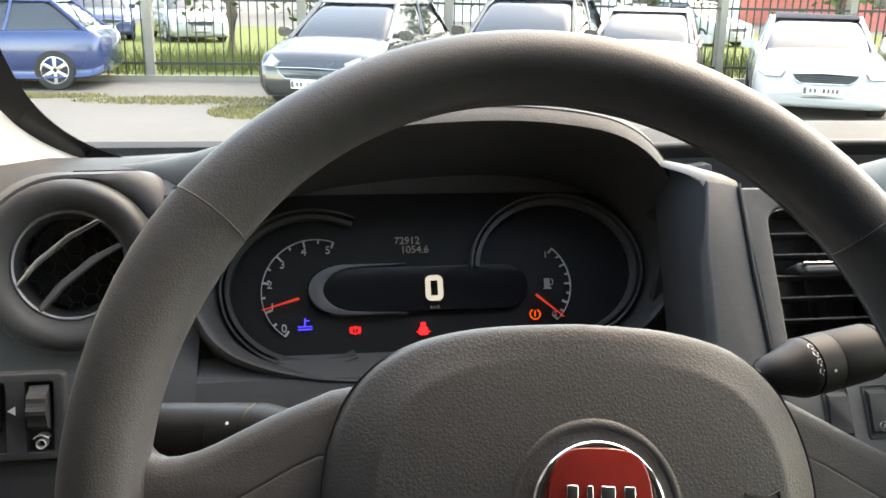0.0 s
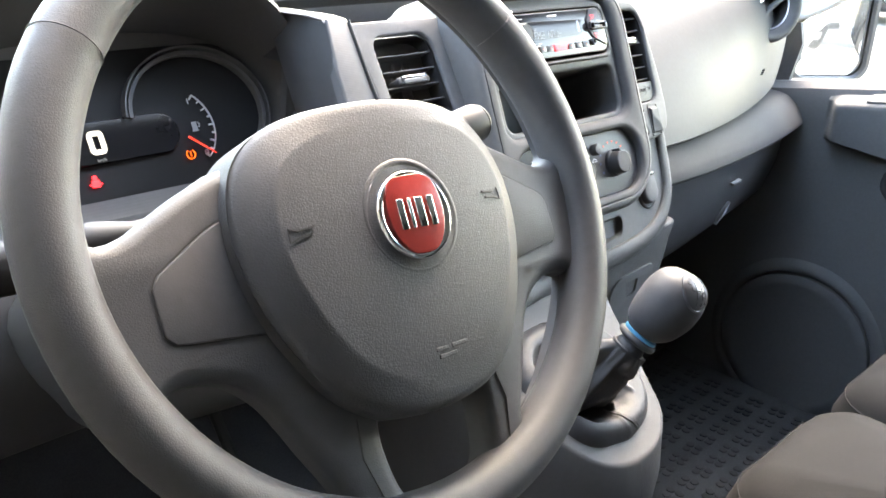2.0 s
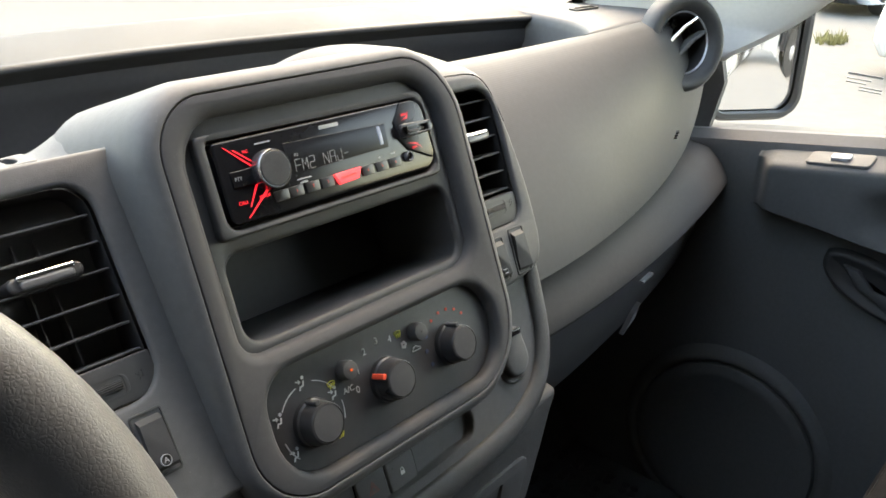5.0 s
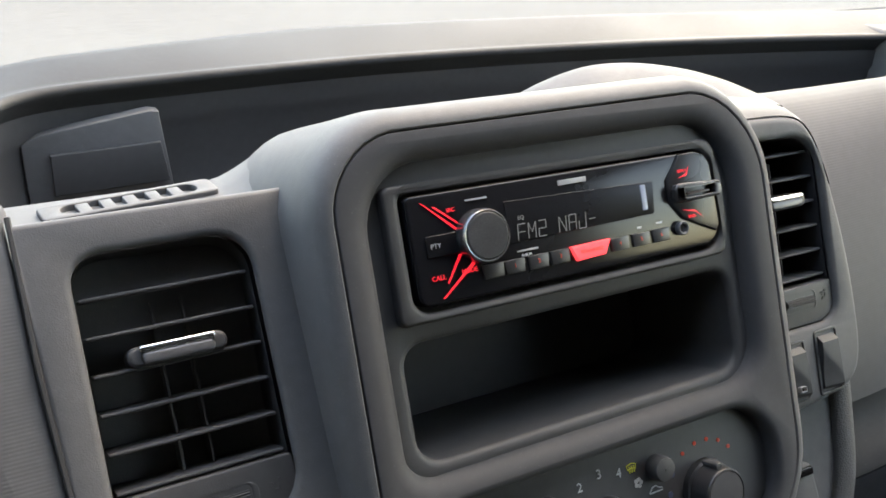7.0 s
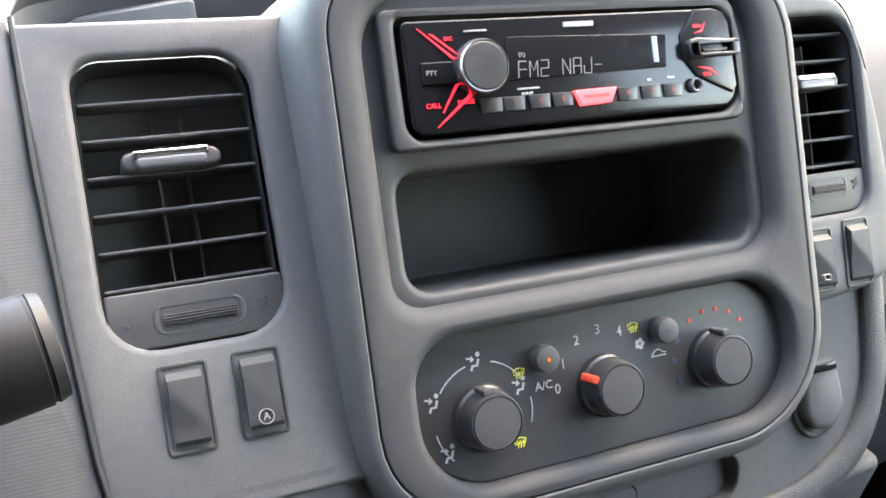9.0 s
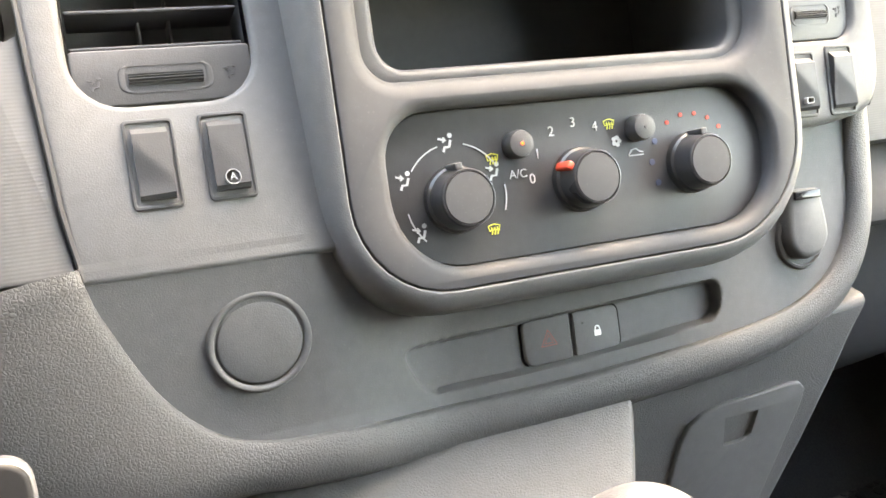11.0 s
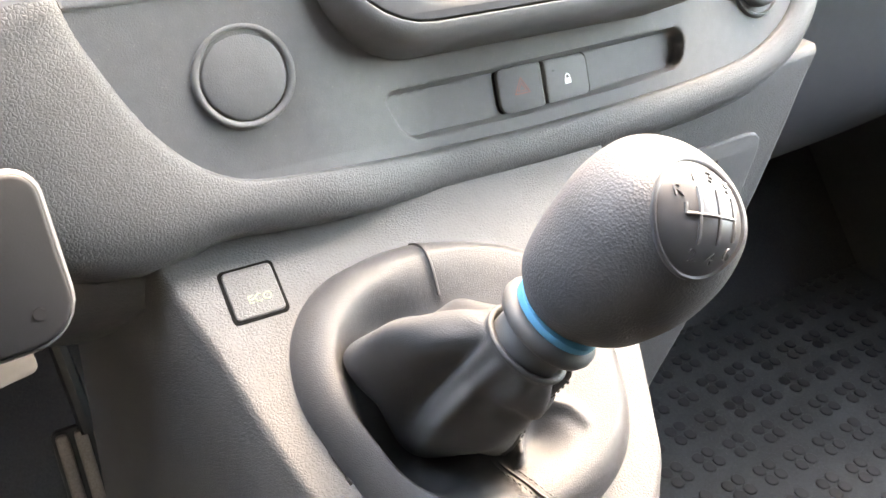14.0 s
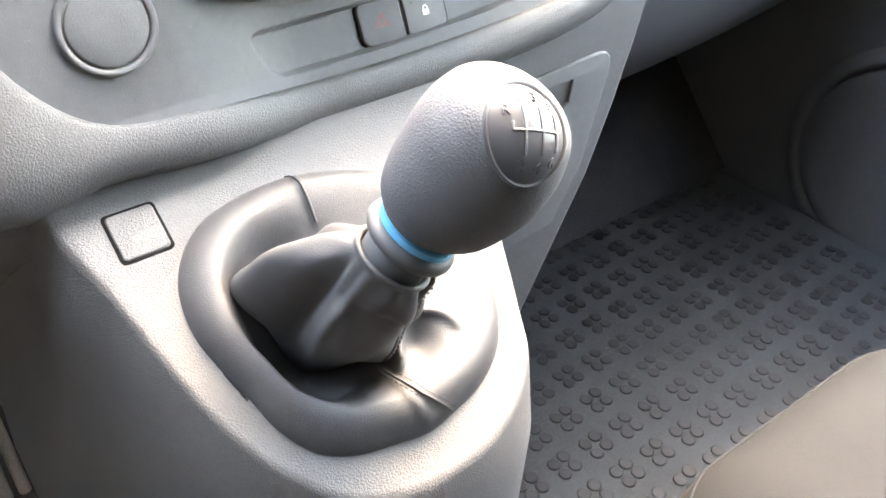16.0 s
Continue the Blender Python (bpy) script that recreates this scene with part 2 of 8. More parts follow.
WEAVE = surface("ribbed_dash_trim", (0.062, 0.062, 0.063), 0.6, spec=0.18, grain=0.06, scale=240, kind="weave", vary=0.08)
RIBBED = surface("ribbed_side_trim", (0.085, 0.085, 0.086), 0.6, spec=0.18, grain=0.06, scale=240, kind="weave", vary=0.08)
RIM = surface("grained_wheel_foam", (0.052, 0.0535, 0.0565), 0.48, spec=0.36, grain=0.36, scale=680, kind="hide", vary=0.12)
HUB = surface("grained_airbag_cover", (0.054, 0.0555, 0.0585), 0.49, spec=0.34, grain=0.42, scale=560, kind="hide", vary=0.1)
ROLL = surface("dark_satin_roll", (0.034, 0.034, 0.035), 0.72, spec=0.08, grain=0.15, scale=1800, vary=0.1, dust=0.15)
LEDGE = surface("dark_dashboard_top", (0.024, 0.0245, 0.025), 0.6, spec=0.2, grain=0.35, scale=1400, kind="leather", vary=0.12, dust=0.2)
LEATHER = surface("black_gaiter_leather", (0.034, 0.034, 0.035), 0.47, spec=0.37, grain=0.75, scale=1050, kind="hide", vary=0.15)
KNOB = surface("black_knob_rubber", (0.042, 0.042, 0.044), 0.52, spec=0.3, grain=0.85, scale=1300, kind="leather", vary=0.1)
FOB = surface("black_fob_plastic", (0.011, 0.011, 0.012), 0.5, spec=0.22, grain=0.2, scale=1500, vary=0.1)
GLOSS = surface("gloss_black_plastic", (0.008, 0.008, 0.009), 0.14, vary=0.05, spec=0.27)
VOID = surface("dull_black_gap", (0.004, 0.004, 0.004), 0.8, spec=0.05, vary=0.1)
BLACK = surface("matt_black_plastic", (0.022, 0.022, 0.023), 0.55, grain=0.2, scale=1500, vary=0.1)
CHROME = surface("bright_chrome", (0.82, 0.83, 0.85), 0.1, 1.0, vary=0.03)
SATIN = surface("satin_silver_plastic", (0.34, 0.34, 0.35), 0.35, 0.6, vary=0.06)
DIM_SATIN = surface("dull_grey_ring", (0.10, 0.10, 0.104), 0.4, 0.4, vary=0.06)
RED_ENAMEL = surface("red_enamel", (0.21, 0.02, 0.017), 0.25, vary=0.1, coat=0.5)
BLUE_RING = surface("light_blue_plastic", (0.035, 0.21, 0.34), 0.4, vary=0.05)
FABRIC = surface("charcoal_seat_fabric", (0.0092, 0.0093, 0.0095), 0.85, grain=0.6, scale=900, vary=0.18, blotch=10, spec=0.2)
CARPET = surface("dark_floor_carpet", (0.05, 0.05, 0.052), 0.9, grain=0.8, scale=500, vary=0.3, blotch=12, spec=0.1)
RUBBER = surface("dusty_rubber_mat", (0.050, 0.052, 0.054), 0.8, grain=0.4, scale=400, vary=0.3, blotch=14, spec=0.2, dust=0.5)
STUD = surface("black_rubber_stud", (0.012, 0.012, 0.013), 0.6, grain=0.2, scale=400, vary=0.2, blotch=14, dust=0.15)
DOORTRIM = surface("dark_door_trim", (0.082, 0.084, 0.086), 0.7, spec=0.2, grain=0.4, scale=800, kind="leather", vary=0.1)
PILLAR = surface("light_grey_pillar_trim", (0.5, 0.48, 0.45), 0.7, grain=0.3, scale=900, vary=0.06)
HEADLINER = surface("light_grey_headliner", (0.38, 0.375, 0.37), 0.9, grain=0.3, scale=600, vary=0.06)
FRIT = surface("black_glass_border", (0.01, 0.01, 0.011), 0.3, vary=0.05)
PAINT_BODY = surface("grey_van_paint", (0.3, 0.31, 0.32), 0.3, 0.2, coat=0.6, vary=0.05)
WHITE_INK = surface("white_print", (0.75, 0.75, 0.74), 0.5, vary=0.04)
GREY_INK = surface("grey_print", (0.3, 0.3, 0.3), 0.5, vary=0.04)
YELLOW_INK = surface("yellow_print", (0.62, 0.58, 0.08), 0.5, vary=0.04)
RED_INK = surface("red_print", (0.6, 0.06, 0.03), 0.5, vary=0.04)
BLUE_INK = surface("blue_print", (0.05, 0.07, 0.12), 0.5, vary=0.04)
STEEL = surface("worn_steel_pedal", (0.22, 0.19, 0.17), 0.5, 0.6, grain=0.3, scale=500, vary=0.35, blotch=20)
MIRROR = surface("mirror_glass", (0.92, 0.93, 0.94), 0.015, 1.0, vary=0.01)
LAMP_RED = glow("lit_red_symbol", (1.0, 0.02, 0.03), 0.12)
LAMP_STRIP = glow("lit_red_strip", (1.0, 0.02, 0.05), 0.065)
LAMP_BLUE = glow("lit_blue_symbol", (0.03, 0.03, 1.0), 0.16)
LAMP_ORANGE = glow("lit_orange_symbol", (1.0, 0.12, 0.01), 0.05)
LAMP_PINK = glow("lit_pink_key", (1.0, 0.06, 0.09), 0.10)
LCD = glow("lit_white_digits", (0.75, 0.78, 0.78), 0.042)
LCD_DIM = glow("dim_white_digits", (0.55, 0.58, 0.6), 0.0065)
GLASS = clear("window_glass", (0.58, 0.60, 0.585))

# ---- the cab: frames of its sloping panels ----
XC = 0.4625                                   # the van's middle
FACE = tilted(0.2467, 23.6)                   # radio and heater bezel
VENT = tilted(0.1215, 32.2)                   # vent panel beside the wheel
LOW = tilted(0.2826, 23.5)                    # lower console
GEAR = tilted(-0.4092, 59.6)                  # gear lever console
DIAL = tilted(0.3104, 30.0)                   # instrument face
WHEEL_FLAT = tilted(0.365 - 0.773 * math.tan(radians(31.9)), 31.9, 0.027) @ Matrix.Translation((0, 0.9105, 0))
WHEEL = WHEEL_FLAT @ Matrix.Rotation(radians(-3.0), 4, "Z")   # turned a little to the right


def sheet(bm, xs, profile, closed=False):
    """A sheet swept across the van: profile(x) gives (y, z) points."""
    loft(bm, [[(x, y, z) for y, z in profile(x)] for x in xs], closed=closed)
    return bm


def steps(a, b, n):
    return [a + (b - a) * i / (n - 1) for i in range(n)]


def slab(bm, pts, thick):
    """A slab over a polygon of corners, thickened along its normal."""
    a, b, c = Vector(pts[0]), Vector(pts[1]), Vector(pts[2])
    nrm = (b - a).cross(c - a).normalized() * thick
    loft(bm, [[Vector(p) for p in pts], [Vector(p) + nrm for p in pts]], None, True, True)
    return bm


def block(bm, x0, x1, y0, y1, z0, z1):
    loft(bm, [[(x0, y0, z), (x1, y0, z), (x1, y1, z), (x0, y1, z)] for z in (z0, z1)], None, True, True)
    return bm


# floor, bulkheads, roof
bm = bmesh.new()
block(bm, -0.50, 1.42, -1.0, 1.06, -0.06, -0.002)
solo("floor", bm, CARPET, "dark carpeted steel cab floor", "floor", kind="structure", smooth=0)
bm = bmesh.new()
block(bm, -0.50, 1.42, 1.06, 1.10, -0.3, 0.78)
block(bm, -0.50, 1.42, 1.0, 1.10, 0.735, 0.755)
slab(bm, [(-0.5, 0.86, 0.0), (1.42, 0.86, 0.0), (1.42, 1.07, 0.22), (-0.5, 1.07, 0.22)], 0.01)
solo("wall_front", bm, CARPET, "dark insulated front bulkhead above the footwell", "wall", kind="structure", smooth=0)
# unseen rear wall and roof, so that daylight enters by the windows only
bm = bmesh.new()
block(bm, -0.55, 1.47, -1.06, -1.0, -0.06, 1.50)
solo("wall_rear", bm, DOORTRIM, "unseen dark grey rear cab bulkhead that closes off the light", "wall", kind="structure", smooth=0)
bm = bmesh.new()
block(bm, -0.40, 1.325, -1.0, 0.22, 1.44, 1.50)
solo("ceiling", bm, HEADLINER, "unseen light grey cab headliner that shuts out the sky", "ceiling", kind="structure", smooth=0)

# front window: a slightly bowed sheet of glass with a black border
def screen_low(x):
    s = (x - XC) / 0.74
    return Vector((x, 1.04 - 0.13 * s * s, 0.795))


def screen_at(x, f):
    """A point of the front window, f from its foot (0) to its head (1)."""
    s = (x - XC) / 0.74
    a = screen_low(x)
    b = Vector((XC + (x - XC) * 0.86, 0.27 - 0.09 * s * s, 1.45))
    p = a.lerp(b, f)
    return p + Vector((0, 0.03, 0.03)) * math.sin(math.pi * f)


# unseen header under the front window's upper part, added to cut its light
bm = bmesh.new()
loft(bm, [[screen_at(x, f) + Vector((0, -0.030 - d, -0.025 - d)) for f, d in ((0.78, 0.0), (0.78, 0.035), (0.84, 0.05), (0.92, 0.05), (1.0, 0.03), (1.06, 0.0))] for x in steps(XC - 0.86, XC + 0.86, 15)], closed=True)
solo("header_baffle", bm, HEADLINER, "unseen light grey padded baffle that cuts light from the window's top", "ceiling", kind="structure", smooth=40)
bm = bmesh.new()
cols = steps(XC - 0.87, XC + 0.87, 19)
loft(bm, [[screen_at(x, f) for f in steps(0.0, 1.0, 7)] for x in cols], closed=False)
pane = part("window_1", bm, GLASS)
pane.visible_shadow = False
tagged(pane, "clear front window above the dashboard", "window", kind="structure")


def clear_half(f):
    """Half width of the clear glass at height f: it rounds off towards the foot."""
    return 0.790 - 0.090 * math.exp(-f / 0.055)


bm = bmesh.new()
heights = [-0.01 + 0.16 * (i / 15) ** 1.3 for i in range(16)] + steps(0.2, 1.0, 10)
for side in (-1, 1):
    edge = [screen_at(XC + side * clear_half(max(f, 0)), f) for f in heights]
    outer = [screen_at(XC + side * (clear_half(max(f, 0)) + 0.06), f) for f in heights]
    loft(bm, [[p + Vector((0, -0.004, -0.004)) for p in edge], [p + Vector((0, -0.004, -0.004)) for p in outer]], closed=False)
solo("trim", bm, FRIT, "black printed border along the front window's edge", "window border", kind="structure")
for n, side in enumerate((-1, 1)):
    bm = bmesh.new()
    edge = [screen_at(XC + side * (clear_half(max(f, 0)) + 0.022), f) + Vector((0, -0.010, -0.008)) for f in heights]
    loft(bm, [[p + Vector((side * a, b, c)) for p in edge] for a, b, c in ((0.02, 0.02, 0.01), (0.0, 0.0, 0.0), (0.004, -0.012, -0.003), (0.022, -0.04, -0.008), (0.05, -0.085, -0.012), (0.075, -0.15, -0.02), (0.085, -0.22, -0.03), (0.10, -0.23, -0.03))], closed=False)
    solo("pillar_%d" % (n + 1), bm, PILLAR, "light grey moulded windscreen pillar trim", "pillar", kind="structure", smooth=70)


# side doors
def door(side):
    """One side of the cab: trim panel, window opening and glass; side -1 is the driver's."""
    def X(d):
        return XC + side * (0.868 + d)
    name = "door_1" if side < 0 else "door_2"
    root = thing(name, "dark moulded front door trim with a closed window", "door", (X(0), 0.2, 0.0), kind="structure")
    sill = lambda y: 0.675 - 0.17 * (y - 0.39)
    bm = bmesh.new()
    ys = steps(-1.0, 1.09, 42)
    # inner face below the window, with a soft top edge
    loft(bm, [[(X(0.09), y, sill(y) + 0.01), (X(0.03), y, sill(y) + 0.012), (X(0.012), y, sill(y)), (X(0.004), y, sill(y) - 0.02), (X(0.0), y, sill(y) - 0.06),
               (X(0.0), y, sill(y) - 0.12), (X(-0.004), y, 0.42), (X(-0.012), y, 0.25), (X(-0.012), y, -0.05), (X(0.09), y, -0.05)] for y in ys], closed=False)
    part("trim_panel", bm, DOORTRIM, root)
    bm = bmesh.new()
    loft(bm, [[(X(0.09), y, sill(y) + 0.01), (X(0.10), y, sill(y) - 0.03), (X(0.13), y, 0.3), (X(0.10), y, -0.25)] for y in ys], closed=False)
    part("outer_panel", bm, PAINT_BODY, root)
    # frame round the window: rear post, head, front post
    bm = bmesh.new()
    tube(bm, [(X(0.02), -0.28, 0.75), (X(0.0), -0.36, 1.1), (X(-0.03), -0.42, 1.44)], 0.05, 10)
    tube(bm, [(X(-0.05), -1.0, 1.42), (X(-0.05), 0.25, 1.42)], 0.05, 10)
    part("window_frame", bm, DOORTRIM, root)
    # unseen wall that blocks side light, carried further forward on the driver's side
    bm = bmesh.new()
    block(bm, min(X(0.0), X(0.05)), max(X(0.0), X(0.05)), -1.0, -0.28 if side > 0 else 0.60, 0.6, 1.45)
    part("blocking_wall", bm, DOORTRIM, root, smooth=0)
    bm = bmesh.new()
    # sail panel in the window's front corner
    slab(bm, [(X(0.045), 0.735, 0.58), (X(0.045), 1.05, 0.58), (X(0.02), 0.95, 0.98), (X(0.02), 0.80, 1.02), (X(0.045), 0.715, 0.70)], 0.012 * side)
    part("sail_panel", bm, DOORTRIM, root, "dark corner panel", smooth=0)
    bm = bmesh.new()
    # dark bar between the drop glass and the fixed front quarter light
    tube(bm, [(X(0.05), 0.462, 0.65), (X(0.040), 0.440, 0.82), (X(0.01), 0.36, 1.15), (X(-0.03), 0.25, 1.42)], 0.016, 8)
    part("window_bar", bm, DOORTRIM, root)
    bm = bmesh.new()
    loft(bm, [[(X(0.05), y, sill(y) - 0.01), (X(0.035), y, 1.1), (X(-0.03), y, 1.42)] for y in steps(-0.6, 0.85, 4)], closed=False)
    g = part("glass", bm, GLASS, root, "clear side window glass")
    g.visible_shadow = False
    return root, X, sill


door_l, XL, sill_l = door(-1)
door_r, XR, sill_r = door(1)

# ---- dashboard ----
dash = thing("dashboard", "charcoal plastic van dashboard with grained and ribbed trim", "dashboard", (XC, 0.75, 0.62))


def bowl(x):
    """How far the dashboard's far edge lies from the driver."""
    s = (x - XC) / 0.74
    return 1.005 - 0.12 * s * s


# far ledge under the front window, and the open tray behind the console
NOSE = curve_points([(1.10, bowl(1.10) - 0.075, 0), (0.95, bowl(0.95) - 0.075, 0), (0.80, bowl(0.80) - 0.075, 0), (0.65, bowl(0.65) - 0.075, 0), (0.52, 0.930, 0), (0.405, 0.9255, 0), (0.330, 0.9195, 0), (0.282, 0.9135, 0), (0.2555, 0.9030, 0), (0.2385, 0.8830, 0), (0.2300, 0.8500, 0), (0.2262, 0.8150, 0), (0.2240, 0.7570, 0), (0.2245, 0.6900, 0)], 120)
rim_, wall_ = [], []
for i, p in enumerate(NOSE):
    d = (NOSE[min(i + 1, 119)] - NOSE[max(i - 1, 0)]).normalized()
    n = Vector((d.y, -d.x, 0))
    far_ = bowl(p.x) - 0.030 * min(max((0.47 - p.x) / 0.17, 0.0), 1.0) - p.y
    turn = min(max(-n.x * 1.15, 0.0), 1.0)
    side_ = 0.016 + 0.034 * min(max((p.y - 0.765) / 0.06, 0.0), 1.0)
    reach, top_, tail = far_ + (side_ - far_) * turn, 0.8150 - 0.011 * turn, 1 - 0.9 * turn
    at = lambda o, z: (p.x + n.x * o, p.y + n.y * o, z)
    rim_.append([at(0.010, 0.788), at(0.006, 0.7960), at(0.001, 0.8000), at(0.0, 0.8025), at(0.001, 0.8048), at(0.004, 0.8062), at(0.0085, 0.8060), at(0.0105, 0.8054), at(0.014, 0.8062), at(reach, top_), at(reach + 0.012 * tail, top_ + 0.0005), at(reach + 0.03 * tail, top_ - 0.004), at(reach + 0.09 * tail, top_ - 0.025)])
    wall_.append([at(0.006, 0.690), at(0.012, 0.70), at(0.0115, 0.768), at(0.0085, 0.772), at(0.0085, 0.789)])
bm = bmesh.new()
loft(bm, rim_, closed=False)
part("tray_ledge", bm, LEDGE, dash, "dark ledge with a thin rolled nose round the tray", smooth=50)
bm = bmesh.new()
loft(bm, wall_, closed=False)
part("tray_wall", bm, PLASTIC_DARK, dash, "dark wall of the dashboard tray", smooth=50)
bm = bmesh.new()
sheet(bm, steps(0.2, 1.13, 20), lambda x: [(1.0, 0.695), (0.70, 0.69)])
part("tray_floor", bm, PLASTIC_DARK, dash)


# solid dashboard top beyond the tray's rounded right end
bm = bmesh.new()
inner_ = curve_points([(1.056, 0.960, 0), (1.053, 0.900, 0), (1.050, 0.862, 0), (1.046, 0.814, 0), (1.033, 0.775, 0), (1.003, 0.740, 0), (0.961, 0.722, 0), (0.900, 0.715, 0)], 36)
outer_ = curve_points([(1.40, 0.960, 0), (1.40, 0.900, 0), (1.40, 0.862, 0), (1.39, 0.820, 0), (1.36, 0.785, 0), (1.25, 0.765, 0), (1.05, 0.735, 0), (0.910, 0.716, 0)], 36)
rows_ = []
for p, q in zip(inner_, outer_):
    d = (q - p).normalized()
    rows_.append([(p.x, p.y, 0.69), (p.x, p.y, 0.796), (p.x + d.x * 0.0012, p.y + d.y * 0.0012, 0.8035), (p.x + d.x * 0.004, p.y + d.y * 0.004, 0.8078), (p.x + d.x * 0.009, p.y + d.y * 0.009, 0.8098)] + [(p.x + (q.x - p.x) * f, p.y + (q.y - p.y) * f, 0.8104 - 0.006 * f) for f in (0.35, 0.7, 1.0)])
loft(bm, rows_, closed=False)
part("top_pad", bm, PLASTIC, dash, "charcoal dashboard top beside the tray", smooth=50)
bm = bmesh.new()
plate(bm, outline(1.155, 0.842, 0.060, 0.016, 0.006, 5), 0.808, 0.8112, 0.0008, None, [(outline(1.155, 0.842, 0.050, 0.0085, 0.004, 5), 0.806, 0.0006, True)])
part("demister_slot", bm, BLACK, dash, "dark side window demister slot")


def cover(x):
    """Glove box cover of the passenger side."""
    s = max((x - 0.67) / 0.62, 0.0)
    yt, yb = 0.677 + 0.05 * s * s, 0.567 + 0.15 * s ** 1.6
    zt, zb = 0.812 - 0.004 * s, 0.650 - 0.018 * s
    pts = [(yt + 0.10, 0.70), (yt + 0.075, 0.765), (yt + 0.06, 0.795), (yt + 0.045, zt - 0.004), (yt + 0.03, zt)]
    for i in range(13):
        f = i / 12
        b = 0.012 * math.sin(math.pi * f) ** 0.8
        pts.append((yt + (yb - yt) * f - b * 0.8 + 0.012 * (1 - f) ** 6, zt + (zb - zt) * f + b * 0.5 - 0.004 * (1 - f) ** 6))
    pts += [(yb + 0.006, zb - 0.005), (yb + 0.03, zb - 0.006)]
    return pts


bm = bmesh.new()
sheet(bm, steps(0.682, 1.30, 40), cover)
# rounded right end
x1 = 1.30
loft(bm, [[(x1 + 0.022 * math.sin(a), y + 0.02 * (1 - math.cos(a)) + 0.03 * math.sin(a) ** 2, z) for y, z in cover(x1)] for a in steps(0, math.pi / 2, 5)], closed=False)
part("glovebox_cover", bm, WEAVE, dash, "plain grey passenger airbag and glove box cover")


bm = bmesh.new()
def shelf(x):
    """The knee roll's section: a sloping top, a rounded front edge and an undercut."""
    s = max((x - 0.67) / 0.62, 0.0)
    y, z = 0.573 + 0.105 * s ** 1.5, 0.612 - 0.038 * s
    return [(y + 0.075, z + 0.042), (y + 0.030, z + 0.040), (y + 0.014, z + 0.037), (y + 0.002, z + 0.029), (y - 0.010, z + 0.018), (y - 0.019, z + 0.007), (y - 0.0235, z - 0.001), (y - 0.0250, z - 0.006), (y - 0.0235, z - 0.010), (y - 0.017, z - 0.014), (y + 0.014, z - 0.024), (y + 0.05, z - 0.034), (y + 0.12, z - 0.05)]
sheet(bm, steps(0.676, 1.345, 34), shelf)
part("knee_roll", bm, ROLL, dash, "smooth satin roll below the glove box")
bm = bmesh.new()
def knee(x):
    s = max((x - 0.67) / 0.62, 0.0)
    y, z = 0.588 + 0.10 * s ** 1.5, 0.60 - 0.038 * s
    return [(y, z), (y - 0.001, z - 0.03), (y + 0.004, z - 0.08), (y + 0.022, z - 0.14), (y + 0.09, z - 0.22), (y + 0.2, z - 0.30), (y + 0.36, z - 0.36)]
sheet(bm, steps(0.66, 1.33, 24), knee)
part("lower_panel", bm, PLASTIC_DARK, dash, "dark glove box door")
# finger latch in the glove box door: a bright lip over a small catch
bm = bmesh.new()
slab(bm, [(1.012, 0.6300, 0.5155), (1.044, 0.6335, 0.5155), (1.044, 0.6335, 0.5190), (1.012, 0.6300, 0.5180)], 0.006)
part("latch_lip", bm, GREY_INK, dash, "pale edge of the glove box latch", smooth=0)
bm = bmesh.new()
slab(bm, [(0.985, 0.6335, 0.452), (1.012, 0.6340, 0.466), (1.022, 0.6340, 0.484), (1.006, 0.6335, 0.474)], 0.006)
part("latch_catch", bm, SATIN, dash, "pale glove box catch", smooth=0)
# small embossed mark low on the cover
bm = bmesh.new()
for k in range(3):
    slab(bm, [(1.073 + 0.002 * k, 0.6435, 0.6855 + 0.003 * k), (1.084, 0.6470, 0.6855 + 0.003 * k), (1.084, 0.6475, 0.6870 + 0.003 * k), (1.073 + 0.002 * k, 0.6440, 0.6870 + 0.003 * k)], 0.004)
part("cover_mark", bm, BLACK, dash, "small dark moulded mark", smooth=0)

# driver's side: padded top left of the hood, and the shelf behind the hood
bm = bmesh.new()
def brow(x):
    return [(bowl(x) + 0.09, 0.785), (bowl(x) + 0.0, 0.798), (0.86, 0.806), (0.80, 0.808), (0.76, 0.806), (0.735, 0.800), (0.725, 0.785)]
sheet(bm, steps(-0.46, -0.13, 16), brow)
part("dash_pad", bm, PAD_DARK, dash, "grained dashboard top")
bm = bmesh.new()
sheet(bm, steps(-0.131, 0.214, 16), lambda x: [(bowl(x) + 0.09, 0.785), (bowl(x) + 0.0, 0.798), (0.90, 0.802), (0.86, 0.800)])
part("dash_shelf", bm, LEDGE, dash)

# ---- instrument binnacle ----
# the instrument hood's rim on the dial's frame: x, up, out
HOOD = [(-0.157, 0.815, 0.030), (-0.160, 0.860, 0.052), (-0.138, 0.903, 0.075), (-0.090, 0.924, 0.087), (-0.0285, 0.934, 0.090), (0.045, 0.940, 0.090), (0.105, 0.939, 0.090), (0.160, 0.929, 0.088), (0.196, 0.906, 0.076),
        (0.218, 0.872, 0.052), (0.220, 0.845, 0.035), (0.2075, 0.815, 0.028), (0.175, 0.787, 0.024), (0.110, 0.767, 0.022), (0.030, 0.760, 0.022), (-0.060, 0.763, 0.023), (-0.115, 0.776, 0.024), (-0.143, 0.793, 0.026)]
HOOD = curve_points(HOOD + HOOD[:1], 109)[:-1]
HC = Vector((0.031, 0.842, 0))


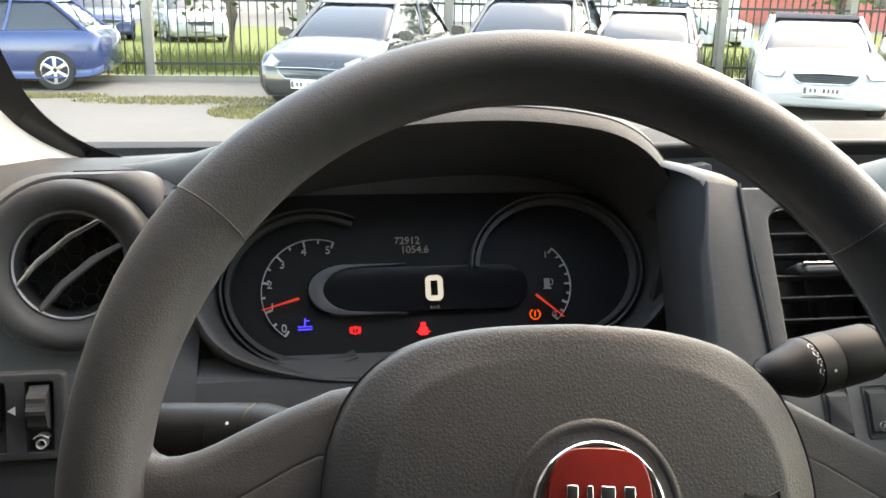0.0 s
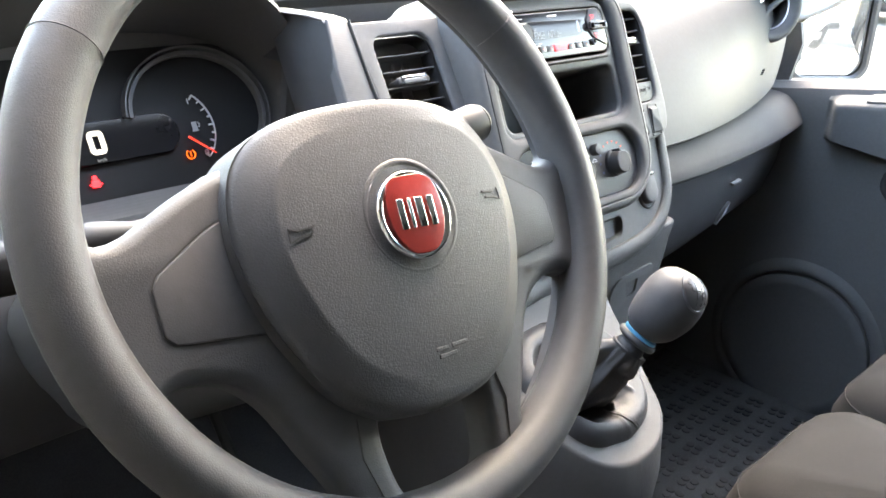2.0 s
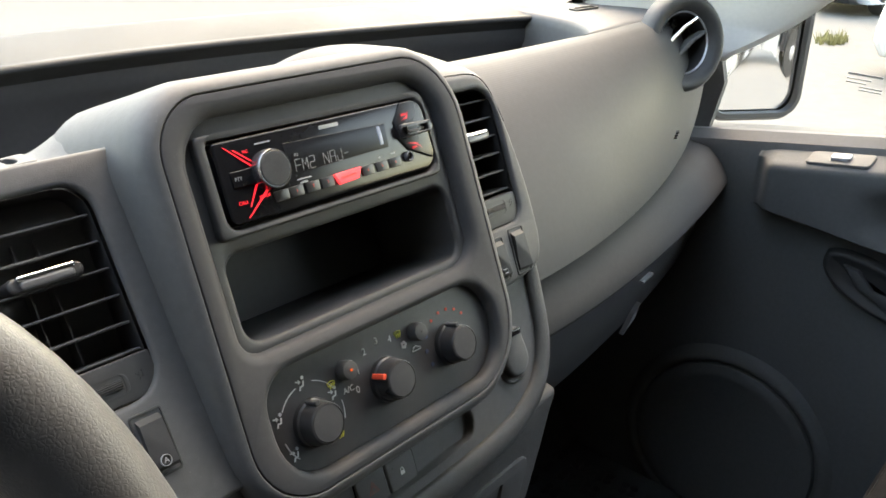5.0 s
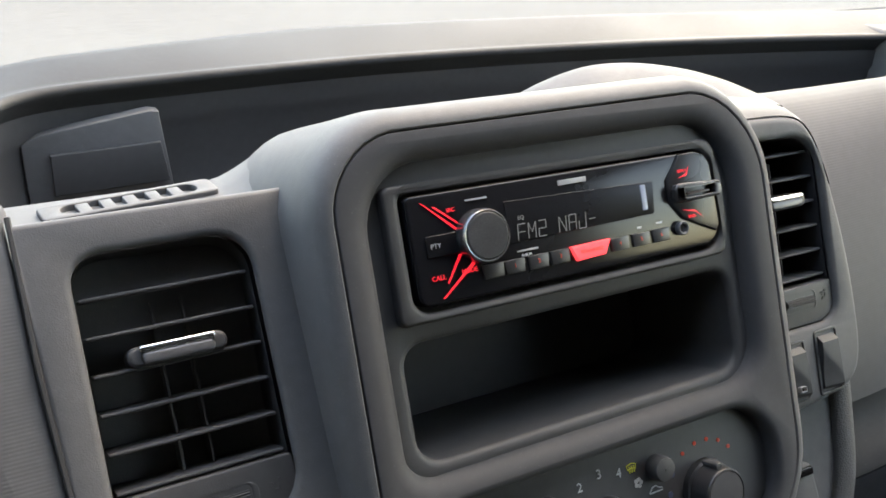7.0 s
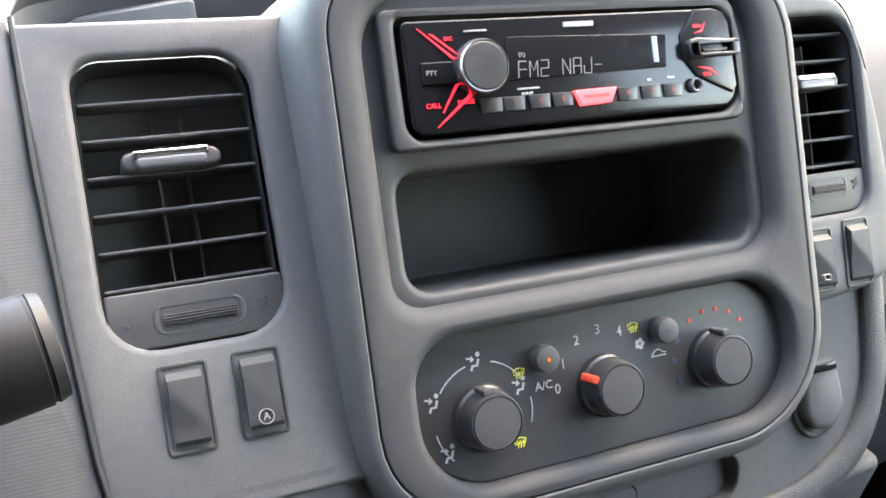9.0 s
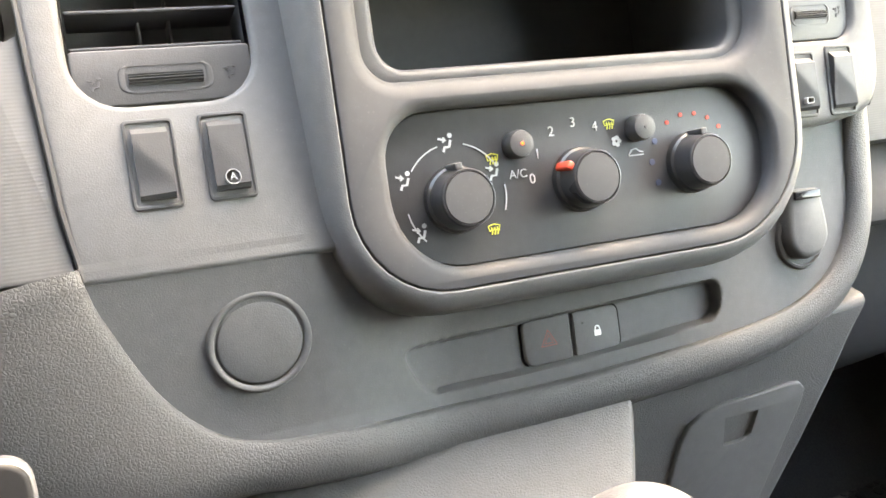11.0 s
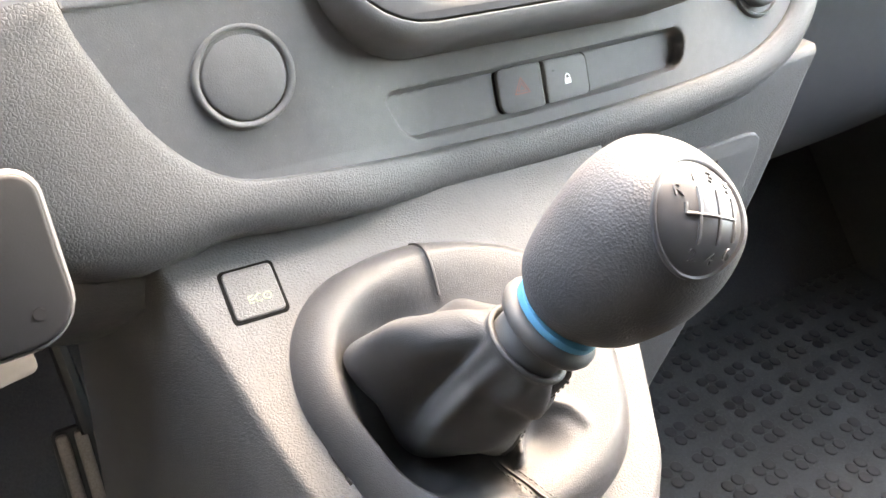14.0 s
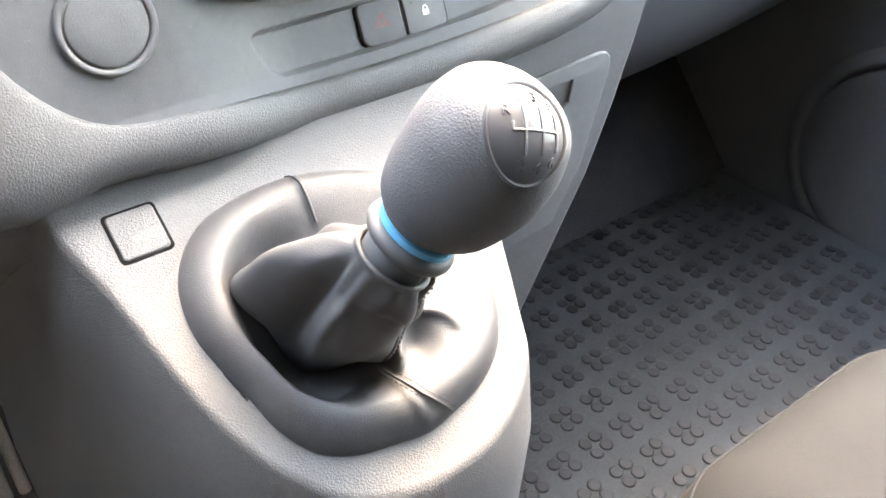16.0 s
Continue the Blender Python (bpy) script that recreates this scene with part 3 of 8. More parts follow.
def hood_ring(f, g, dw=0.0, grow=0.0):
    """The rim drawn in towards the dial by f, at g of its height."""
    out = []
    for p in HOOD:
        d = Vector((p.x - HC.x, p.y - HC.y, 0))
        out.append(HC + d * f + d.normalized() * grow + Vector((0, 0, p.z * g + dw)))
    return out


DIALFACE = surface("matt_black_dial", (0.010, 0.010, 0.011), 0.5, spec=0.25, vary=0.1)
DIALINK = surface("pale_dial_print", (0.42, 0.42, 0.42), 0.5, vary=0.05)
cluster = thing("instrument_cluster", "dark van instrument cluster, lit with digital speed and red warning lamps", "instrument cluster", (0.03, 0.72, 0.66))
# inner shroud: darker plastic stands in for the shade under the hood
bm = bmesh.new()
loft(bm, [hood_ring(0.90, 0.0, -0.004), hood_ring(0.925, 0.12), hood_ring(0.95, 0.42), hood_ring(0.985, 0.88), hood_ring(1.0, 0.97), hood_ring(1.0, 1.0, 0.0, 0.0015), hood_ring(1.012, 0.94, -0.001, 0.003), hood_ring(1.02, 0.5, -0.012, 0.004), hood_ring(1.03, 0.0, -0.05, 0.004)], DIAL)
part("tunnel", bm, PLASTIC_DARK, cluster, "inner shroud, its plastic darkened for the shade under the hood", smooth=60)
# hood: from the rim over its crest and back to the dashboard top
bm = bmesh.new()
rim_w = [DIAL @ p for p in hood_ring(1.0, 1.0, 0.0, 0.0015)]
ids = [i for i, p in enumerate(rim_w) if p.z > 0.765 and HOOD[i].y > 0.84]
gap = next((k for k in range(len(ids) - 1) if ids[k + 1] - ids[k] > 1), None)
ids = ids if gap is None else ids[gap + 1:] + ids[:gap + 1]
shell = []
for y, k, up, base in ((None, 1.0, 0.0, 0), (0.004, 1.012, 0.004, 0), (0.014, 1.02, 0.0085, 0), (0.030, 1.035, 0.0115, 0), (0.045, 1.055, 0.0105, 0.05), (0.075, 1.09, 0.004, 0.2), (0.11, 1.13, -0.002, 0.45), (0.15, 1.17, -0.004, 0.75), (0.20, 1.20, -0.006, 1.0)):
    row = []
    for i in ids:
        p = rim_w[i]
        q = Vector((0.03 + (p.x - 0.03) * k, (p.y if y is None else max(p.y, 0.70) * 0.6 + p.y * 0.4 + y), p.z + up * min(max((p.z - 0.77) / 0.06, 0), 1)))
        q.z += (0.798 - q.z) * base
        q.x = min(q.x, 0.226 + 0.1 * max(q.z - 0.80, 0) - 0.45 * max(q.y - 0.76, 0))
        row.append(q)
    shell.append(row)
loft(bm, shell, closed=False)
part("hood", bm, PAD_DARK, cluster, "grained hood over the instruments", smooth=60)
bm = bmesh.new()
tube(bm, [p + Vector((0, 0, 0.0002)) for p in shell[2]], 0.0007, 6)
part("hood_seam", bm, BLACK, cluster)
bm = bmesh.new()
loft(bm, [hood_ring(0.96, 0.0, -0.030), hood_ring(0.96, 0.0, -0.0055), hood_ring(0.3, 0.0, -0.0055)], DIAL, False, True)
part("back_plate", bm, PLASTIC, cluster, smooth=0)
bm = bmesh.new()
shoulder = []
for j, p in enumerate(shell[3]):
    if p.x > -0.02 or p.z < 0.802:
        continue
    row = []
    for f in steps(0.0, 1.0, 9):
        q = Vector((p.x + (min(-0.25, p.x - 0.06) - p.x) * f, p.y + 0.004 + 0.10 * f, 0.805 + (p.z - 0.003 - 0.805) * (1 - f) ** 1.5))
        row.append(q)
    shoulder.append(row)
loft(bm, shoulder, closed=False)
part("hood_shoulder", bm, PAD, cluster, "grained slope beside the hood", smooth=60)
bm = bmesh.new()
plate(bm, outline(0.030, 0.842, 0.345, 0.145, 0.055, 9), -0.012, -0.002, 0.001, DIAL)
part("dial_plate", bm, DIALFACE, cluster, "black dial face")


def band(bm, m, pts, width, w0, w1, closed=False):
    """A flat raised band along a path on a panel's frame."""
    n = len(pts)
    ins, outs = [], []
    for i, (x, y) in enumerate(pts):
        a = pts[(i - 1) % n] if closed or i else pts[i]
        b = pts[(i + 1) % n] if closed or i < n - 1 else pts[i]
        tx, ty = b[0] - a[0], b[1] - a[1]
        s = math.hypot(tx, ty) or 1
        nx, ny = -ty / s * width / 2, tx / s * width / 2
        ins.append((x - nx, y - ny))
        outs.append((x + nx, y + ny))
    rings = [[(*p, w0) for p in ins], [(*p, w1) for p in ins], [(*p, w1) for p in outs], [(*p, w0) for p in outs]]
    rings = [list(r) for r in zip(*rings)]
    if closed:
        rings.append(rings[0])
    loft(bm, rings, m, not closed, not closed)
    return bm


def arc(cx, cy, r, a0, a1, n=20, ry=None):
    return [(cx + r * math.cos(radians(a)), cy + (ry or r) * math.sin(radians(a))) for a in steps(a0, a1, n)]


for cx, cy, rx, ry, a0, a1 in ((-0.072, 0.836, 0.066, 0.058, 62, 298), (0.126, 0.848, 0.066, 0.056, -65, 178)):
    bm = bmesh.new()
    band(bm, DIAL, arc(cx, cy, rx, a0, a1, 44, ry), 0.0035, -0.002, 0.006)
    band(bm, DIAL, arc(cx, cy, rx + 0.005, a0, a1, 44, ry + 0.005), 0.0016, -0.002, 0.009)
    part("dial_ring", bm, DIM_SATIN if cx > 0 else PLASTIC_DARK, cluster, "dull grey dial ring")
bm = bmesh.new()
plate(bm, outline(0.012, 0.834, 0.178, 0.037, 0.018, 7), -0.002, 0.003, 0.001, DIAL)
part("speed_window", bm, GLOSS, cluster, "gloss black digital display")
bm = bmesh.new()
plate(bm, [(0.002, 0.8545)] + arc(-0.046, 0.834, 0.030, 82, 278, 24, 0.0205) + [(0.002, 0.8135)] + arc(-0.036, 0.834, 0.0285, 272, 88, 24, 0.0178), -0.002, 0.005, 0.0008, DIAL)
part("display_rim", bm, DIM_SATIN, cluster, "dull silver crescent rim")
bm = bmesh.new()
band(bm, DIAL, outline(0.024, 0.8335, 0.0100, 0.0165, 0.0022, 4), 0.0042, 0.002, 0.0042, True)
part("speed_digit", bm, LCD, cluster, "lit white digit 0", smooth=0)
words("km/h", DIAL, 0.024, 0.818, 0.0036, 0.004, LCD_DIM, cluster, "unit_lettering")
words("72912", DIAL, 0.004, 0.8735, 0.0006, 0.0085, LCD_DIM, cluster, "odometer_digits")
words("1054.6", DIAL, 0.010, 0.866, 0.0006, 0.0085, LCD_DIM, cluster, "trip_digits")
for t, x, y in (("0", -0.095, 0.805), ("1", -0.104, 0.822), ("2", -0.106, 0.840), ("3", -0.096, 0.856), ("4", -0.079, 0.866), ("5", -0.060, 0.867)):
    words(t, DIAL, x, y, 0.0006, 0.0092, DIALINK, cluster, "scale_digit")
words("1", DIAL, 0.1185, 0.859, 0.0006, 0.008, DIALINK, cluster, "scale_digit")
words("0", DIAL, 0.122, 0.809, 0.0006, 0.008, DIALINK, cluster, "scale_digit")
for pts, nt in ((arc(-0.070, 0.834, 0.0425, 70, 235, 30), 11), (arc(0.098, 0.835, 0.040, -48, 48, 20), 9)):
    bm = bmesh.new()
    band(bm, DIAL, pts, 0.0006, -0.002, 0.0004)
    for i in range(nt):
        f = i / (nt - 1) * (len(pts) - 1)
        k = min(int(f), len(pts) - 2)
        x, y = (pts[k][j] + (pts[k + 1][j] - pts[k][j]) * (f - k) for j in (0, 1))
        c = (-0.070, 0.834) if x < 0 else (0.098, 0.835)
        dx, dy = x - c[0], y - c[1]
        s = math.hypot(dx, dy)
        ln = 0.005 if i % 2 == 0 else 0.003
        band(bm, DIAL, [(x, y), (x - dx / s * ln, y - dy / s * ln)], 0.0014, -0.002, 0.0005)
    part("scale_marks", bm, DIALINK, cluster, "white scale marks", smooth=0)
for a, b in (((-0.083, 0.828), (-0.112, 0.8195)), ((0.107, 0.8255), (0.129, 0.8065))):
    bm = bmesh.new()
    d = Vector((b[0] - a[0], b[1] - a[1])).normalized()
    nx = Vector((-d.y, d.x))
    A, B = Vector(a), Vector(b)
    plate(bm, [tuple(A - nx * 0.0009), tuple(B - nx * 0.0003), tuple(B + nx * 0.0003), tuple(A + nx * 0.0009)], 0.004, 0.0055, 0.0002, DIAL)
    part("needle", bm, glow("red_needle", (0.9, 0.05, 0.03), 0.03) if "red_needle" not in bpy.data.materials else bpy.data.materials["red_needle"], cluster, "red needle")


def ring_symbol(bm, x, y, r):
    band(bm, DIAL, circle(x, y, r, 20), r * 0.25, 0.0, 0.0008, True)
    band(bm, DIAL, arc(x, y, r * 1.45, 140, 220, 8), r * 0.25, 0.0, 0.0008)
    band(bm, DIAL, arc(x, y, r * 1.45, -40, 40, 8), r * 0.25, 0.0, 0.0008)
    box(bm, x - r * 0.12, x + r * 0.12, y - r * 0.2, y + r * 0.55, 0.0, 0.0008, 0.0001, DIAL)
    box(bm, x - r * 0.12, x + r * 0.12, y - r * 0.55, y - r * 0.35, 0.0, 0.0008, 0.0001, DIAL)


bm = bmesh.new()
ring_symbol(bm, -0.040, 0.802, 0.0028)
part("brake_lamp", bm, LAMP_RED, cluster, "lit red brake warning lamp", smooth=0)
bm = bmesh.new()
box(bm, 0.0105, 0.0175, 0.7965, 0.8025, 0.0, 0.0008, 0.0003, DIAL)
box(bm, 0.012, 0.016, 0.8025, 0.8065, 0.0, 0.0008, 0.0003, DIAL)
box(bm, 0.0085, 0.0195, 0.7985, 0.7995, 0.0, 0.0008, 0.0002, DIAL)
part("door_lamp", bm, LAMP_RED, cluster, "lit red open door lamp", smooth=0)
bm = bmesh.new()
band(bm, DIAL, arc(0.106, 0.810, 0.0042, -240, 60, 14), 0.001, 0.0, 0.0008)
box(bm, 0.1055, 0.1065, 0.808, 0.813, 0.0, 0.0008, 0.0002, DIAL)
part("tyre_lamp", bm, LAMP_ORANGE, cluster, "lit amber tyre lamp", smooth=0)
bm = bmesh.new()
box(bm, -0.0795, -0.0785, 0.806, 0.813, 0.0, 0.0008, 0.0002, DIAL)
box(bm, -0.0795, -0.0755, 0.8105, 0.8112, 0.0, 0.0008, 0.0002, DIAL)
box(bm, -0.0845, -0.0735, 0.8035, 0.8045, 0.0, 0.0008, 0.0002, DIAL)
box(bm, -0.0845, -0.0735, 0.8058, 0.8066, 0.0, 0.0008, 0.0002, DIAL)
part("coolant_lamp", bm, LAMP_BLUE, cluster, "lit blue coolant lamp", smooth=0)
bm = bmesh.new()
box(bm, 0.1155, 0.1205, 0.8315, 0.8395, 0.0, 0.0006, 0.0003, DIAL)
box(bm, 0.1145, 0.1215, 0.8305, 0.8315, 0.0, 0.0006, 0.0002, DIAL)
band(bm, DIAL, [(0.1205, 0.8345), (0.1225, 0.834), (0.1232, 0.837), (0.1218, 0.8392)], 0.0008, 0.0, 0.0006)
part("fuel_symbol", bm, GREY_INK, cluster, "grey fuel pump mark", smooth=0)

# ---- steering wheel ----
wheel = thing("steering_wheel", "grained charcoal four-spoke steering wheel with a red and chrome badge", "steering wheel", (0.027, 0.365, 0.773))
RW, RT = 0.1728, 0.0158
bm = bmesh.new()
rings = []
for i in range(96):
    a = 2 * math.pi * i / 96
    grip = 1.0 + 0.10 * math.exp(-((math.degrees(a) % 360 - 150) / 16) ** 2) + 0.10 * math.exp(-((math.degrees(a) % 360 - 30) / 16) ** 2)
    rings.append([((RW + RT * grip * math.cos(b)) * math.cos(a), (RW + RT * grip * math.cos(b)) * math.sin(a), RT * 1.08 * math.sin(b)) for b in (2 * math.pi * j / 20 for j in range(20))])
rings.append(rings[0])
loft(bm, rings, WHEEL)
bmesh.ops.remove_doubles(bm, verts=bm.verts, dist=1e-5)
rim = part("rim", bm, RIM, wheel, "grained charcoal rim", smooth=60)
# joint lines moulded across the rim
for deg in (145, 36):
    a = radians(deg)
    bm = bmesh.new()
    k_ = RT * (1.0 + 0.10 * math.exp(-((deg - (150 if deg > 90 else 30)) / 16) ** 2))
    tube(bm, [WHEEL @ Vector(((RW + k_ * math.cos(b)) * math.cos(a), (RW + k_ * math.cos(b)) * math.sin(a), k_ * 1.08 * math.sin(b))) for b in steps(radians(-120), radians(200), 40)], 0.00035, 6)
    part("rim_joint", bm, RIM, rim)


# spokes: one moulded plate with four openings, blending into the rim
def ring_hole(pts, n=56):
    q = curve_points([(x, y, 0) for x, y in pts + pts[:1]], n + 1)[:-1]
    area = sum(a.x * b.y - b.x * a.y for a, b in zip(q, q[1:] + q[:1]))
    return [(p.x, p.y) for p in (q if area > 0 else q[::-1])]


R_IN = RW - 0.011
upper = [(R_IN * math.cos(radians(a)), R_IN * math.sin(radians(a))) for a in steps(5, 175, 24)] + [(-0.153, 0.006), (-0.139, 0.0085), (-0.124, 0.016), (-0.104, 0.0255), (-0.076, 0.034), (0.0, 0.038), (0.076, 0.034), (0.104, 0.0235), (0.124, 0.013), (0.139, 0.006), (0.153, 0.005)]
low_l = [(-0.1430, -0.0700), (-0.131, -0.0665), (-0.110, -0.0710), (-0.093, -0.087), (-0.078, -0.117), (-0.0665, -0.141), (-0.0680, -0.1500), (-0.080, -0.1420), (-0.100, -0.1255), (-0.122, -0.102), (-0.138, -0.0805)]
low_r = [(-x, y) for x, y in low_l]
mid_ = [(-0.034, -0.112), (0.0, -0.115), (0.034, -0.112), (0.0360, -0.128), (0.032, -0.152), (0.022, -0.1615), (0.0, -0.1640), (-0.022, -0.1615), (-0.032, -0.152), (-0.0360, -0.128)]
bm = bmesh.new()
disc = [((RW + 0.001) * math.cos(2 * math.pi * i / 96), (RW + 0.001) * math.sin(2 * math.pi * i / 96)) for i in range(96)]
plate(bm, disc, -0.014, 0.0045, 0.0015, WHEEL, [(ring_hole(h, k), -0.016, 0.0085, False) for h, k in ((upper, 80), (low_l, 56), (low_r, 56), (mid_, 48))])
body = part("spokes", bm, RIM, wheel, "moulded charcoal spokes", smooth=60)
for s in (-1, 1):
    poly = [(s * 0.086, 0.006), (s * 0.096, 0.0055), (s * 0.105, 0.0015), (s * 0.131, -0.0135), (s * 0.1355, -0.020), (s * 0.1355, -0.042), (s * 0.131, -0.047), (s * 0.086, -0.053)]
    poly = poly if s < 0 else poly[::-1]
    bm = bmesh.new()
    plate(bm, poly, -0.002, 0.0058, 0.0012, WHEEL)
    part("switch_blank", bm, RIM, body, "blank switch panel")
    bm = bmesh.new()
    band(bm, WHEEL, inset(poly, -0.0006), 0.0009, -0.002, 0.0048, True)
    part("groove", bm, BLACK, body)
    bm = bmesh.new()
    tube(bm, [WHEEL @ Vector(p) for p in ((s * 0.050, -0.108, 0.0046), (s * 0.053, -0.128, 0.0048), (s * 0.047, -0.152, 0.0048), (s * 0.034, -0.165, 0.0048), (s * 0.0, -0.1665, 0.0048))], 0.0006, 6)
    part("groove", bm, BLACK, body)
bm = bmesh.new()
HUBO = [(0.0, 0.0545), (0.037, 0.0525), (0.065, 0.0455), (0.083, 0.032), (0.0925, 0.0115), (0.0950, -0.015), (0.088, -0.048), (0.070, -0.084), (0.053, -0.103), (0.032, -0.1145), (0.0, -0.1185)]
HUBO = HUBO + [(-x, y) for x, y in HUBO[-2:0:-1]]
HUBO = [(p.x, p.y) for p in curve_points([(x, y, 0) for x, y in HUBO + HUBO[:1]], 81)][:-1][::-1]
def hub_w(x, y):
    return 0.032 - 0.8 * x * x - 1.0 * (y + 0.02) ** 2
rings = [[(x, y, -0.022) for x, y in HUBO], [(x, y, 0.002) for x, y in HUBO], [(x * 0.997, y * 0.997, hub_w(x, y) - 0.0075 - 0.004 * min(abs(x) / 0.085, 1.0) ** 2) for x, y in HUBO]]
for f, k in ((0.990, 0.0042), (0.978, 0.0020), (0.962, 0.0007), (0.94, 0.0), (0.89, 0.0), (0.84, 0.0), (0.815, 0.0), (0.80, 0.0), (0.785, 0.0), (0.76, 0.0), (0.68, 0.0), (0.6, 0.0), (0.5, 0.0), (0.4, 0.0), (0.3, 0.0), (0.2, 0.0), (0.1, 0.0), (0.01, 0.0)):
    # a broad bevel along the sides
    bev = 0.045 * max(f - 0.80, 0.0)
    rings.append([(x * f, -0.02 + (y + 0.02) * f, hub_w(x * f, -0.02 + (y + 0.02) * f) - k - bev * min(abs(x) / 0.085, 1.0) ** 2) for x, y in HUBO])
# seat of the badge
BX, BY = 0.0020, -0.0142
loft(bm, rings, WHEEL, True, True)
hub = part("airbag_cover", bm, HUB, wheel, "grained airbag cover with embossed horn marks", smooth=50)
BADGE = WHEEL @ Matrix.Translation((BX, BY, hub_w(BX, BY) - 0.0015)) @ Matrix.Rotation(radians(-2), 4, "Z")
bm = bmesh.new()
turned(bm, [(0.0246, 0.0), (0.0246, 0.0026), (0.0240, 0.0042), (0.0228, 0.0050), (0.0212, 0.0046), (0.0200, 0.0034)], BADGE, 64)
badge = part("badge", bm, CHROME, wheel, "round chrome badge with a red shield", smooth=50)
bm = bmesh.new()
shield = [(p.x, p.y) for p in curve_points([(x, y, 0) for x, y in ((0.0, 0.0215), (0.0115, 0.0203), (0.0172, 0.0135), (0.0188, 0.0), (0.0155, -0.0120), (0.0090, -0.0200), (0.0, -0.0218), (-0.0090, -0.0200), (-0.0155, -0.0120), (-0.0188, 0.0), (-0.0172, 0.0135), (-0.0115, 0.0203), (0.0, 0.0215))], 49)][:-1][::-1]
plate(bm, shield, 0.002, 0.0056, 0.0007, BADGE)
part("shield", bm, RED_ENAMEL, badge, "red enamel shield")
for x, w in ((-0.0105, 0.0042), (-0.0042, 0.0022), (0.0022, 0.0052), (0.0100, 0.0042)):
    bm = bmesh.new()
    box(bm, x - w / 2, x + w / 2, -0.0078, 0.0085, 0.0052, 0.0066, 0.0004, BADGE)
    part("badge_bar", bm, CHROME, badge, "plain chrome bar")
bm = bmesh.new()
loft(bm, [lift(circle(0, 0, r, 64), w) for r, w in ((0.0330, -0.0010), (0.0315, 0.0006), (0.0300, 0.0012), (0.0285, 0.0008), (0.0272, -0.0006), (0.0262, -0.002))], BADGE)
part("badge_seat", bm, HUB, hub, smooth=60)
for s in (-1, 1):
    bm = bmesh.new()
    HX, HY = s * 0.066, -0.012
    hw = hub_w(HX, HY)
    HM = WHEEL @ Matrix.Translation((HX, HY, hw - 0.0004)) @ Matrix.Rotation(0.12 * s, 4, "Y")
    band(bm, HM, [(-0.008 * s, 0.003), (0.001 * s, 0.0018), (0.006 * s, 0.004), (0.0065 * s, -0.003), (0.001 * s, -0.0012), (-0.006 * s, -0.0006)], 0.0008, -0.001, 0.0010)
    part("horn_mark", bm, BLACK, hub, smooth=0)
bm = bmesh.new()
SM = WHEEL @ Matrix.Translation((0.006, -0.088, hub_w(0.006, -0.088) - 0.0002))
for y, x0, x1 in ((0.005, -0.011, -0.002), (0.005, 0.001, 0.010), (0.0, -0.011, -0.003), (0.0, 0.0, 0.011), (-0.004, -0.010, 0.002)):
    box(bm, x0, x1, y, y + 0.0022, -0.001, 0.0006, 0.0003, SM)
part("embossed_mark", bm, HUB, hub, smooth=0)
# column shroud
bm = bmesh.new()
CM = WHEEL_FLAT
loft(bm, [[(x * (f + g * min(max((y + 0.015) / 0.05, 0.0), 1.0)), -0.03 + y * (f + g * (y > 0)) * 0.9, w) for x, y in outline(0, 0, 0.15, 0.12, 0.05, 9)] for f, g, w in ((0.75, 0.0, -0.02), (0.9, 0.0, -0.03), (1.0, 0.0, -0.05), (1.06, 0.09, -0.10), (1.12, 0.28, -0.15), (1.18, 0.44, -0.22), (1.22, 0.48, -0.30), (1.22, 0.48, -0.36))], CM, True, True)
solo("steering_column_cover", bm, PLASTIC_DARK, "charcoal plastic steering column shroud behind the wheel", "column cover")


# ---- stalks ----
def stalk(name, base, tip, label, r, neck):
    """A column stalk: thin arm to neck, cone, grooved body and twist end."""
    root = thing(name, label, "stalk", base)
    a, b = Vector(base), Vector(tip)
    d = (b - a).normalized()
    L_ = (b - a).length
    m = Matrix.Translation(a) @ d.to_track_quat("Z", "Y").to_matrix().to_4x4()
    k = lambda f: L_ * (neck + (1 - neck) * f)
    bm = bmesh.new()
    turned(bm, [(0.0055, 0.0), (0.0060, k(0.0)), (r * 0.62, k(0.06)), (r * 0.72, k(0.18)), (r * 0.96, k(0.32)), (r, k(0.36)), (r, k(0.385)), (r * 0.95, k(0.39)), (r * 0.95, k(0.40)), (r, k(0.405)), (r * 1.0, k(0.58)), (r * 0.96, k(0.585))], m, 32)
    part("arm", bm, FOB, root)
    bm = bmesh.new()
    turned(bm, [(r * 0.95, k(0.58)), (r * 0.97, k(0.59)), (r * 0.99, k(0.60)), (r * 0.97, k(0.93)), (r * 0.93, k(0.935)), (r * 0.93, k(0.945)), (r * 0.96, k(0.95)), (r * 0.90, k(0.99)), (r * 0.6, k(1.0))], m, 32)
    part("end_cap", bm, FOB, root, "ridged black twist end")
    return root, m, L_


st_r, SRM, SRL = stalk("wiper_stalk", (0.085, 0.450, 0.752), (0.2355, 0.4805, 0.7655), "black wiper stalk with white drop marks", 0.0162, 0.50)
st_l, SLM, SLL = stalk("light_stalk", (-0.030, 0.414, 0.763), (-0.1525, 0.4825, 0.7365), "black light stalk with small white marks", 0.0150, 0.25)

# ---- centre console ----
console = thing("centre_console", "charcoal centre console with radio bezel, vents and heater controls", "console", (XC, 0.55, 0.50))


def arch(poly, cx, half, top, amount):
    """Bow the upper edge of an outline upwards."""
    return [(x, y + amount * (1 - ((x - cx) / half) ** 2) * min(max((y - top + 0.06) / 0.05, 0), 1)) for x, y in poly]


